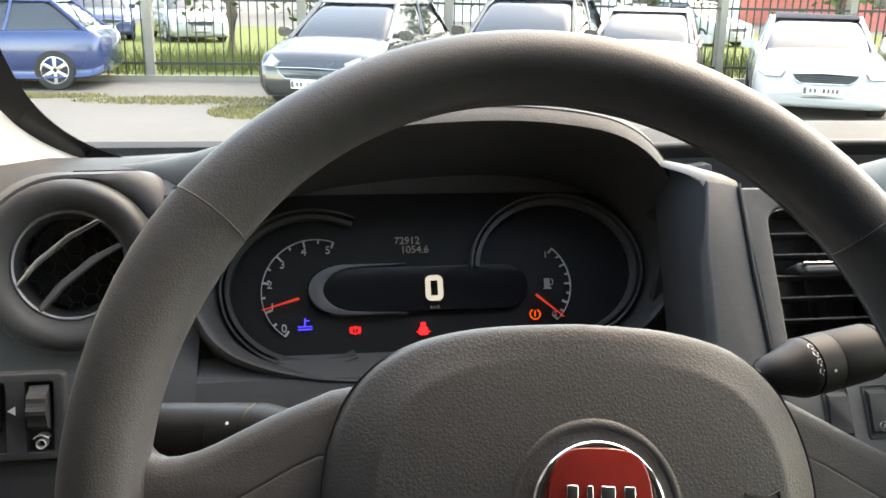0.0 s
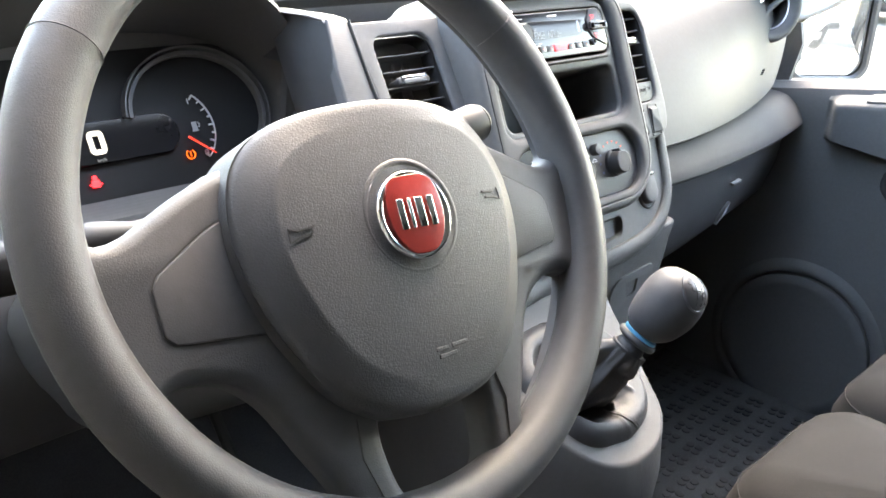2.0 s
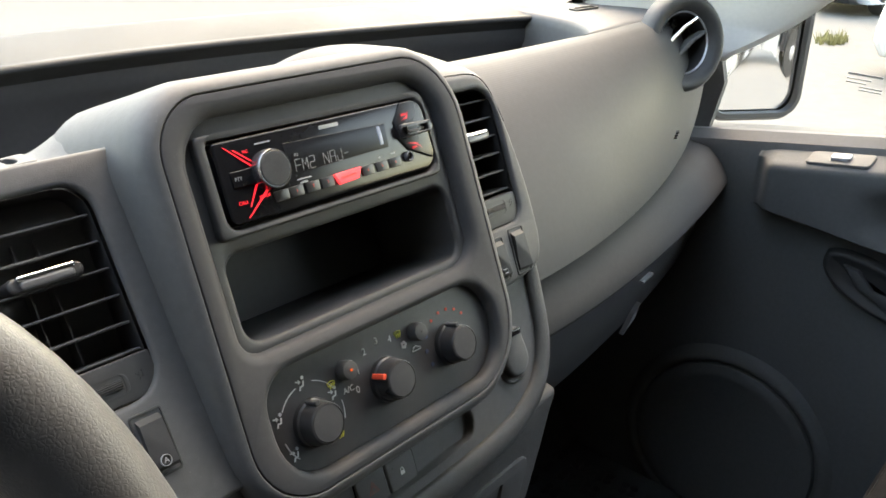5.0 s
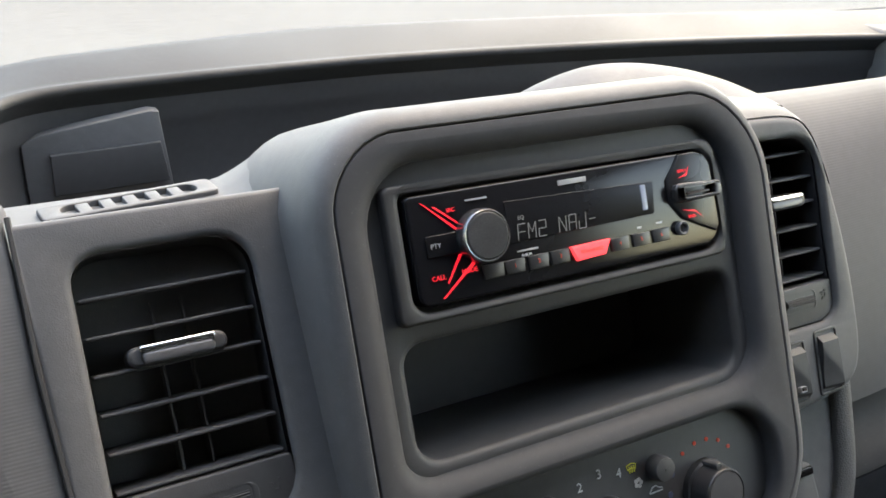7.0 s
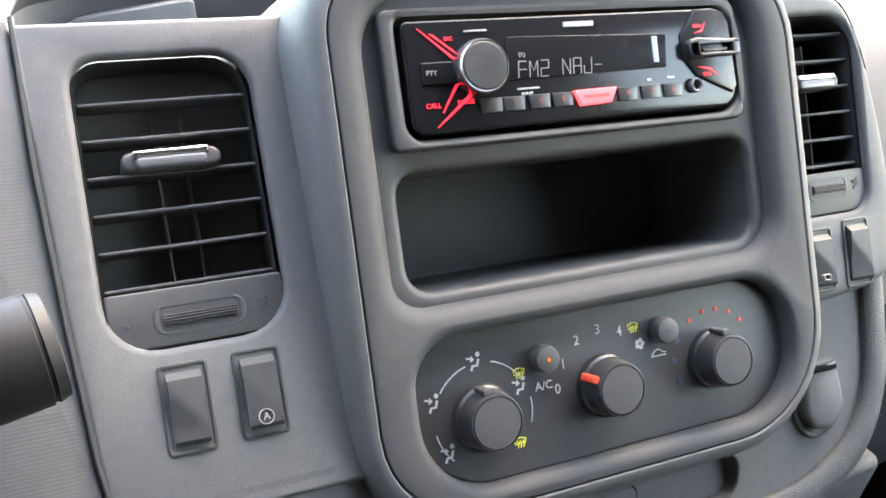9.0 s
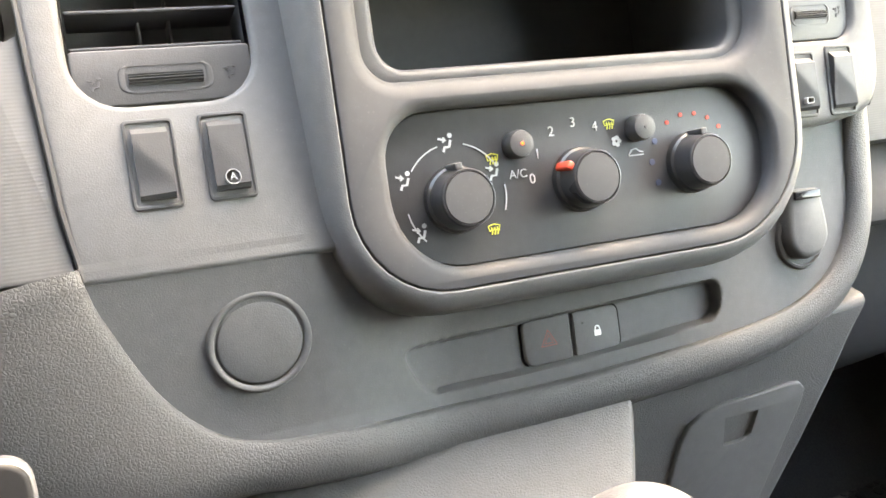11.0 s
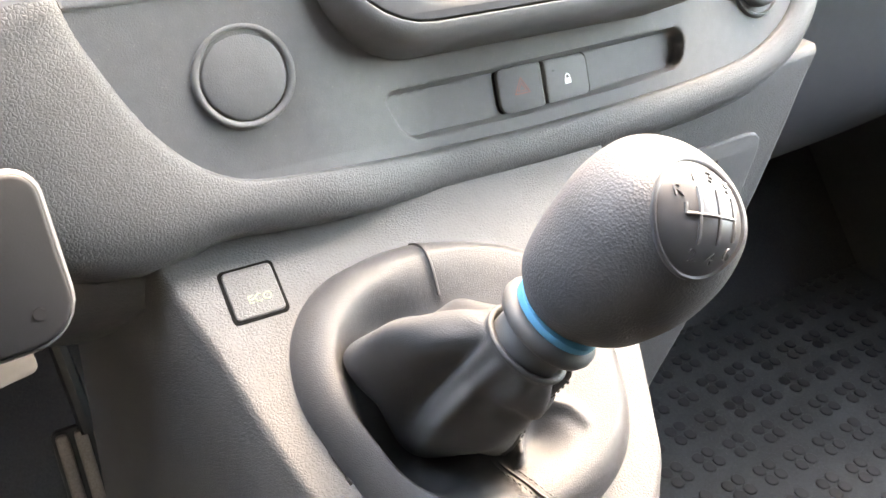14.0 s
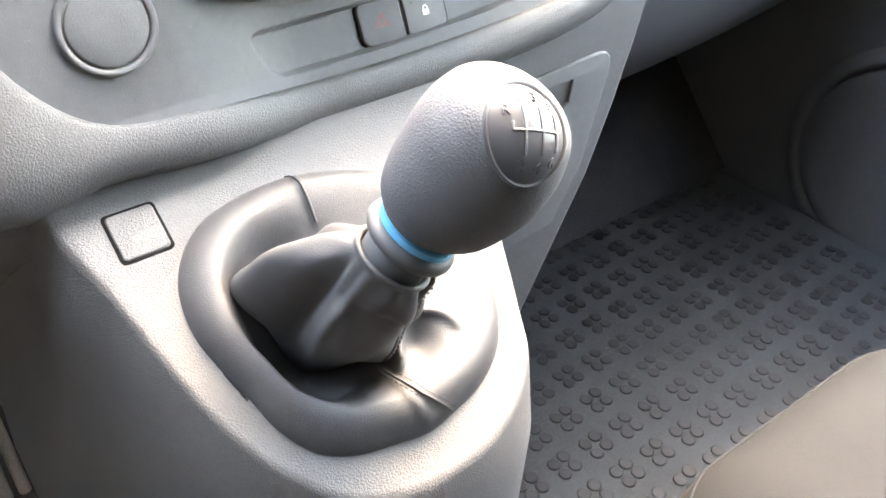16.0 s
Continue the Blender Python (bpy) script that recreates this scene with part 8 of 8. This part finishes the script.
# cars
def car(name, label, paint, at, heading, L_=4.0, W_=1.74, H_=1.47, hood=0.27, open_top=False, roof=None, low_grille=False):
    """A parked car: its nose points along -y before turning; at: the middle of its front on the ground."""
    root = thing(name, label, "car", (0, 0, 0), group="parked cars")
    hw = W_ / 2
    belt = H_ * 0.62
    st = [(0.00, 0.78, 0.22, 0.56), (0.015, 0.90, 0.18, 0.66), (0.05, 0.97, 0.16, 0.80), (0.12, 1.0, 0.16, 0.88), (hood * 0.75, 1.0, 0.16, 0.96), (hood, 1.0, 0.16, 1.0), (0.5, 1.0, 0.16, 1.02), (0.75, 1.0, 0.16, 1.04), (0.9, 0.98, 0.18, 1.05), (0.97, 0.93, 0.22, 1.03), (1.0, 0.84, 0.30, 0.92)]
    bm = bmesh.new()
    rings = []
    for f, w, zb, zt in st:
        y, t = f * L_, belt * zt
        a = hw * w
        rings.append([(-a * 0.86, y, zb), (a * 0.86, y, zb), (a * 0.97, y, zb + 0.10), (a, y, t * 0.55), (a * 0.985, y, t * 0.82), (a * 0.93, y, t * 0.97), (a * 0.80, y, t), (a * 0.4, y, t + 0.025 * zt), (-a * 0.4, y, t + 0.025 * zt), (-a * 0.80, y, t), (-a * 0.93, y, t * 0.97), (-a * 0.985, y, t * 0.82), (-a, y, t * 0.55), (-a * 0.97, y, zb + 0.10)])
    cols_ = [curve_points([r[i] for r in rings], 31) for i in range(len(rings[0]))]
    rings = [curve_points([c[k] for c in cols_] + [cols_[0][k]], 43)[:-1] for k in range(31)]
    loft(bm, rings, None, True, True)
    body = part("body", bm, paint, root, smooth=60)
    # cabin glass and roof
    y0, y1, y2, y3 = hood * L_ * 0.94, hood * L_ + 0.72, L_ * 0.80, L_ * 0.95
    zt = H_ - 0.03
    bm = bmesh.new()
    if open_top:
        y2, y3 = y1 + 1.0, y1 + 1.45
    levels = []
    for f in steps(0.0, 1.0, 6):
        e = f - 0.08 * math.sin(math.pi * f)
        ya, yb, wx = y0 + (y1 - y0) * e, y3 + (y2 - y3) * e, hw * (0.87 + (0.69 - 0.87) * f ** 1.3)
        levels.append(lift(outline(0, (ya + yb) / 2, 2 * wx, yb - ya, 0.16, 6), belt * 0.97 + (zt - 0.05 - belt * 0.97) * f))
    loft(bm, levels, None, False, True)
    part("windows", bm, CARGLASS, root, smooth=60)
    bm = bmesh.new()
    loft(bm, [[(-hw * 0.70, y1 - 0.06, zt - 0.055), (hw * 0.70, y1 - 0.06, zt - 0.055), (hw * 0.73, (y1 + y2) / 2, zt - 0.05), (hw * 0.71, y2 + 0.05, zt - 0.06), (-hw * 0.71, y2 + 0.05, zt - 0.06), (-hw * 0.73, (y1 + y2) / 2, zt - 0.05)],
              [(-hw * 0.64, y1 + 0.02, zt - 0.01), (hw * 0.64, y1 + 0.02, zt - 0.01), (hw * 0.66, (y1 + y2) / 2, zt + 0.03), (hw * 0.64, y2 - 0.02, zt - 0.01), (-hw * 0.64, y2 - 0.02, zt - 0.01), (-hw * 0.66, (y1 + y2) / 2, zt + 0.03)]], None, True, True)
    part("roof", bm, roof or paint, root, smooth=40)
    for s in (-1, 1):
        for (ya, za), (yb, zb) in (((y0, belt * 0.98), (y1, zt - 0.04)), ((y3, belt), (y2, zt - 0.04)), (((y0 + y3) / 2 + 0.1, belt), ((y1 + y2) / 2 + 0.1, zt - 0.04))):
            bm = bmesh.new()
            tube(bm, [(s * hw * 0.86, ya, za), (s * hw * 0.695, yb, zb)], 0.035, 6)
            part("roof_pillar", bm, roof if (roof and not open_top) else paint, root)
        bm = bmesh.new()
        loft(bm, [lift(inset(outline(0, 0, 0.20, 0.13, 0.05, 4), d), w) for d, w in ((0.04, -0.08), (0.0, -0.03), (0.0, 0.04))], Matrix.Translation((s * (hw + 0.08), y0 + 0.25, belt + 0.06)) @ Matrix.Rotation(radians(90), 4, "X"), True, True)
        part("wing_mirror", bm, paint, root)
        bm = bmesh.new()
        hl = [(s * hw * 0.945, 0.22, 0.62), (s * hw * 0.945, 0.52, 0.735), (s * hw * 0.74, 0.19, 0.715), (s * hw * 0.54, 0.06, 0.635), (s * hw * 0.60, 0.02, 0.56), (s * hw * 0.84, 0.075, 0.56)]
        c = sum((Vector(p) for p in hl), Vector()) / 6
        loft(bm, [hl, [(Vector(p) - c) * 0.92 + c + Vector((s * 0.01, -0.035, 0.012)) for p in hl]], None, False, True)
        part("headlight", bm, LENS, root, "clear glossy headlight")
        for yw in (0.19 * L_, 0.81 * L_):
            m = Matrix.Translation((s * (hw - 0.11), yw, 0.305)) @ Matrix.Rotation(radians(90 * s), 4, "Y")
            bm = bmesh.new()
            turned(bm, [(0.20, -0.09), (0.29, -0.09), (0.305, -0.06), (0.305, 0.09), (0.29, 0.118), (0.215, 0.122), (0.205, 0.10)], m, 28)
            wh = part("wheel", bm, TYRE, root, "black tyre")
            bm = bmesh.new()
            turned(bm, [(0.205, 0.06), (0.208, 0.116), (0.195, 0.118), (0.185, 0.075), (0.05, 0.080)], m, 28)
            for k in range(6):
                mm = m @ Matrix.Rotation(2 * math.pi * k / 6, 4, "Z")
                box(bm, 0.03, 0.195, -0.026, 0.026, 0.075, 0.108, 0.006, mm)
            part("rim", bm, ALLOY, wh, "silver spoked rim")
    PZ = 0.30 if low_grille else 0.355
    # upper grille, number plate and wide lower intake
    bm = bmesh.new()
    def mouth(x0, z0, x1, z1, d):
        """A rounded opening, wide at z1."""
        o = [(-x0, z0), (x0, z0), ((x0 + x1) * 0.53, z0 + (z1 - z0) * 0.45), (x1, z1), (0, z1 + 0.015), (-x1, z1), (-(x0 + x1) * 0.53, z0 + (z1 - z0) * 0.45)]
        return [(x, d + 0.10 * (x / hw) ** 2, z) for x, z in o]
    up = (0.34, 0.50, 0.46, 0.62) if not low_grille else (0.40, 0.42, 0.58, 0.56)
    loft(bm, [mouth(hw * up[0], up[1], hw * up[2], up[3], 0.0), mouth(hw * up[0], up[1], hw * up[2], up[3], -0.030), mouth(hw * up[0] * 0.95, up[1] + 0.015, hw * up[2] * 0.95, up[3] - 0.012, -0.022)], None, False, True)
    gr = part("grille", bm, BLACK, root, "black front grille", smooth=0)
    bm = bmesh.new()
    o = mouth(hw * up[0], up[1], hw * up[2], up[3], -0.031)
    tube(bm, o + o[:1], 0.008, 6)
    part("grille_trim", bm, CHROME, gr, "bright grille surround")
    for k in range(3):
        bm = bmesh.new()
        z = up[1] + 0.03 + 0.03 * k
        tube(bm, [(-hw * up[0] * 0.95, 0.0, z), (0, -0.030, z), (hw * up[0] * 0.95, 0.0, z)], 0.004, 5)
        part("grille_bar", bm, DIM_SATIN, gr)
    bm = bmesh.new()
    loft(bm, [mouth(hw * 0.60, 0.20, hw * 0.50, 0.31, 0.01), mouth(hw * 0.60, 0.20, hw * 0.50, 0.31, -0.018), mouth(hw * 0.57, 0.21, hw * 0.48, 0.30, -0.012)], None, False, True)
    part("air_intake", bm, BLACK, root, smooth=0)
    for s in (-1, 1):
        bm = bmesh.new()
        turned(bm, [(0.05, -0.04), (0.05, 0.02), (0.038, 0.024), (0.02, 0.016)], Matrix.Translation((s * hw * 0.76, 0.055, 0.33)) @ Matrix.Rotation(radians(90), 4, "X"), 16)
        part("fog_lamp", bm, BLACK, root)
        # seams of the bonnet and the front door
        bm = bmesh.new()
        tube(bm, [(s * hw * 0.66, 0.30, belt * 0.90), (s * hw * 0.74, hood * L_ * 0.55, belt * 0.975), (s * hw * 0.78, hood * L_ * 0.92, belt * 1.008)], 0.005, 5)
        part("bonnet_seam", bm, BLACK, root)
        for yd in (hood * L_ + 0.18, hood * L_ + 1.22):
            bm = bmesh.new()
            tube(bm, [(s * hw * 0.99, yd, 0.28), (s * hw * 1.003, yd + 0.02, belt * 0.56), (s * hw * 0.99, yd + 0.04, belt * 0.83), (s * hw * 0.935, yd + 0.05, belt * 0.985)], 0.006, 5)
            part("door_seam", bm, BLACK, root)
    bm = bmesh.new()
    block(bm, -0.26, 0.26, -0.052, -0.02, PZ, PZ + 0.11)
    np_ = part("number_plate", bm, PLATEW, root, "white number plate with plain bars", smooth=0)
    bm = bmesh.new()
    for k in range(7):
        if k != 2:
            block(bm, -0.18 + 0.055 * k, -0.148 + 0.055 * k, -0.055, -0.0515, PZ + 0.028, PZ + 0.082)
    block(bm, -0.252, -0.215, -0.055, -0.0515, PZ + 0.012, PZ + 0.098)
    part("plate_bar", bm, DIM_SATIN, np_, smooth=0)
    root.matrix_basis = Matrix.Translation((*at, G0)) @ Matrix.Rotation(radians(heading), 4, "Z")
    return root


def paint(name, c, metal=0.3):
    return surface(name, c, 0.25, metal, coat=0.8, vary=0.04, blotch=2)


P_GREY, P_BLACK, P_SILVER, P_WHITE, P_BLUE = paint("dark_grey_paint", (0.03, 0.031, 0.033), 0.0), paint("black_car_paint", (0.012, 0.012, 0.014), 0.0), paint("silver_paint", (0.36, 0.37, 0.37)), paint("white_car_paint", (0.42, 0.42, 0.415), 0.0), paint("deep_blue_paint", (0.022, 0.045, 0.13))
HD = -26
car("hatchback", "dark grey hatchback parked nose to the yard", P_GREY, (-0.15, 11.75), HD, 3.95, 1.72, 1.48, 0.24, low_grille=True)
car("family_car", "black compact people carrier parked in the row", P_BLACK, (2.35, 11.35), HD, 4.3, 1.78, 1.58, 0.24)
car("saloon", "silver-grey saloon parked near the fence", P_SILVER, (4.55, 12.4), HD, 4.5, 1.78, 1.42, 0.29)
car("convertible", "white convertible with a dark soft top", P_WHITE, (6.6, 10.75), HD, 4.7, 1.79, 1.38, 0.33, True, surface("dark_blue_soft_top", (0.02, 0.022, 0.035), 0.9, vary=0.1))
car("saloon", "black saloon parked in the row", P_BLACK, (9.05, 10.55), HD, 4.9, 1.86, 1.46, 0.31)
car("coupe", "white coupe with a large dark grille", P_WHITE, (11.5, 10.2), HD, 4.7, 1.84, 1.39, 0.32)
car("hatchback", "grey hatchback at the end of the row", paint("mid_grey_paint", (0.18, 0.185, 0.19)), (13.9, 9.9), HD, 4.4, 1.80, 1.47, 0.27)
car("hatchback", "white hatchback with a far parking place", P_WHITE, (16.4, 9.6), HD, 4.2, 1.78, 1.5, 0.25)
car("small_car", "blue small car with a white roof line, parked side on", P_BLUE, (-7.0, 15.05), -90, 3.65, 1.70, 1.41, 0.24)
car("city_car", "white city car parked beside the yard", P_WHITE, (8.75, 1.75), -112, 4.2, 1.78, 1.5, 0.25)
car("estate_car", "dark estate car parked across the yard", P_BLACK, (13.2, 4.6), -100, 4.5, 1.8, 1.45, 0.29)

# lorry behind, seen in the door mirror
lorry = thing("lorry_tractor", "black lorry tractor parked behind the van", "lorry", (2.4, -9.4, G0))
bm = bmesh.new()
loft(bm, [lift(outline(0, 0, 2.1 - d, 2.3, 0.2, 4), z) for z, d in ((0.55, 0.1), (0.9, 0.0), (1.5, 0.0), (2.6, 0.15), (3.1, 0.5))], Matrix.Translation((4.5, -9.4, G0)), True, True)
part("cab", bm, P_BLACK, lorry, smooth=40)
bm = bmesh.new()
block(bm, 0.4, 4.4, -9.8, -9.0, G0 + 0.62, G0 + 0.92)
part("chassis", bm, BLACK, lorry, smooth=0)
bm = bmesh.new()
block(bm, 2.2, 3.2, -8.45, -8.1, G0 + 0.45, G0 + 0.95)
part("fuel_tank", bm, SATIN, lorry, "silver fuel tank", smooth=0)
for x in (1.3, 4.3):
    for y in (-10.3, -8.3):
        wm = Matrix.Translation((x, y, G0 + 0.5)) @ Matrix.Rotation(radians(90), 4, "X")
        bm = bmesh.new()
        turned(bm, [(0.30, -0.15), (0.50, -0.15), (0.52, -0.10), (0.52, 0.10), (0.50, 0.15), (0.30, 0.15)], wm, 28)
        wheel_ = part("wheel", bm, TYRE, lorry)
        bm = bmesh.new()
        turned(bm, [(0.29, -0.16), (0.29, 0.10), (0.12, 0.16), (0.05, 0.17)], wm @ Matrix.Rotation(math.pi if y > -9 else 0.0, 4, "X"), 20)
        part("rim", bm, SATIN, wheel_)
    bm = bmesh.new()
    loft(bm, [[(x + 0.62 * math.cos(q), yy, G0 + 0.52 + 0.62 * math.sin(q)) for q in steps(0.15, math.pi - 0.15, 12)] for yy in (-8.65, -8.05)], None, closed=False)
    part("mudguard", bm, BLACK, lorry)


# trees beyond the fence
def tree(at, h, spread, seed, label):
    rnd = random.Random(seed)
    root = thing("tree", label, "tree", (*at, G0), group="trees beyond the fence")
    bm = bmesh.new()
    base = Vector((*at, G0))
    tips = []
    tube(bm, [base, base + Vector((0.05, 0, h * 0.2)), base + Vector((-0.04, 0.05, h * 0.45)), base + Vector((0.05, 0.0, h * 0.8))], [0.16, 0.13, 0.10, 0.03], 9)
    for k in range(9):
        a = 6.283 * k / 9 + rnd.uniform(-0.3, 0.3)
        z = h * rnd.uniform(0.22, 0.7)
        e = base + Vector((math.cos(a) * spread * rnd.uniform(0.5, 0.9), math.sin(a) * spread * rnd.uniform(0.5, 0.9), z + h * 0.18))
        tube(bm, [base + Vector((0, 0, z)), (base + Vector((0, 0, z))).lerp(e, 0.5) + Vector((0, 0, 0.1)), e], [0.05, 0.035, 0.012], 6)
        tips.append(e)
    part("trunk", bm, BARK, root)
    verts, faces = [], []
    for _ in range(2600):
        c = rnd.choice(tips) + Vector((rnd.gauss(0, spread * 0.28), rnd.gauss(0, spread * 0.28), rnd.gauss(0.1, h * 0.10)))
        d = Vector((rnd.uniform(-1, 1), rnd.uniform(-1, 1), rnd.uniform(-1, 1))).normalized()
        e = d.cross(Vector((rnd.uniform(-1, 1), rnd.uniform(-1, 1), rnd.uniform(-1, 1)))).normalized()
        s = rnd.uniform(0.06, 0.13)
        i = len(verts)
        verts += [c - d * s, c + e * s * 0.5, c + d * s, c - e * s * 0.5]
        faces.append((i, i + 1, i + 2, i + 3))
    me = bpy.data.meshes.new("crown")
    me.from_pydata([tuple(v) for v in verts], [], faces)
    me.materials.append(LEAF)
    ob = new("crown", me)
    hang(ob, root)


for k, (x, y, h, s) in enumerate(((-6.5, 20, 5.5, 1.8), (-2.0, 21, 5.0, 1.6), (1.2, 19.5, 4.2, 1.5), (4.6, 19.0, 4.6, 2.0), (8.2, 21, 4.0, 1.4), (12.5, 20, 5.0, 1.8), (17, 22, 5.5, 2.0), (23, 21, 5.0, 2.0))):
    tree((x, y), h, s, 20 + k, "leafy green tree beyond the fence")
for k, (x, y, h, s) in enumerate(((-7, -30, 6.5, 2.6), (-1.5, -32, 7.0, 2.8), (4, -31, 6.0, 2.6), (9.5, -33, 7.5, 3.0), (15, -30, 6.5, 2.6))):
    tree((x, y), h, s, 60 + k, "leafy green tree behind the yard")
# far side: pale halls
for k, (x0, x1, y, h, c, lab) in enumerate(((-30, -6, 48, 5.0, (0.62, 0.63, 0.64), "long pale industrial hall far beyond the fence"), (2, 26, 52, 6.0, (0.7, 0.7, 0.68), "white industrial hall far beyond the fence"), (30, 52, 46, 4.5, (0.45, 0.12, 0.1), "low red-fronted hall far beyond the fence"))):
    hall = thing("industrial_hall", lab, "building", ((x0 + x1) / 2, y, G0), group="far halls")
    wm = surface("hall_cladding_%s" % "abc"[k], c, 0.6, grain=0.3, scale=4, vary=0.1, blotch=0.3)
    bm = bmesh.new()
    block(bm, x0, x1, y, y + 14, G0, G0 + h)
    part("wall", bm, wm, hall, smooth=0)
    bm = bmesh.new()
    loft(bm, [[(x, y - 0.4, G0 + h), (x, y + 7, G0 + h + 1.2), (x, y + 14.4, G0 + h)] for x in (x0 - 0.3, x1 + 0.3)], closed=False)
    part("roof", bm, ALLOY, hall, smooth=0)
    for j in range(6):
        bm = bmesh.new()
        xx = x0 + (x1 - x0) * (j + 0.5) / 6
        block(bm, xx - 1.0, xx + 1.0, y - 0.05, y + 0.05, G0 + 1.2, G0 + 2.4)
        part("window", bm, CARGLASS, hall, smooth=0)
for k, (x, y, p) in enumerate(((-9, 27, P_WHITE), (-6.2, 27.5, P_BLUE), (-3.4, 27, P_SILVER), (9, 28, P_WHITE), (14, 28, P_WHITE))):
    car("far_car", "parked car far beyond the fence", p, (x, y), 20, 4.3, 1.78, 1.5, 0.26)
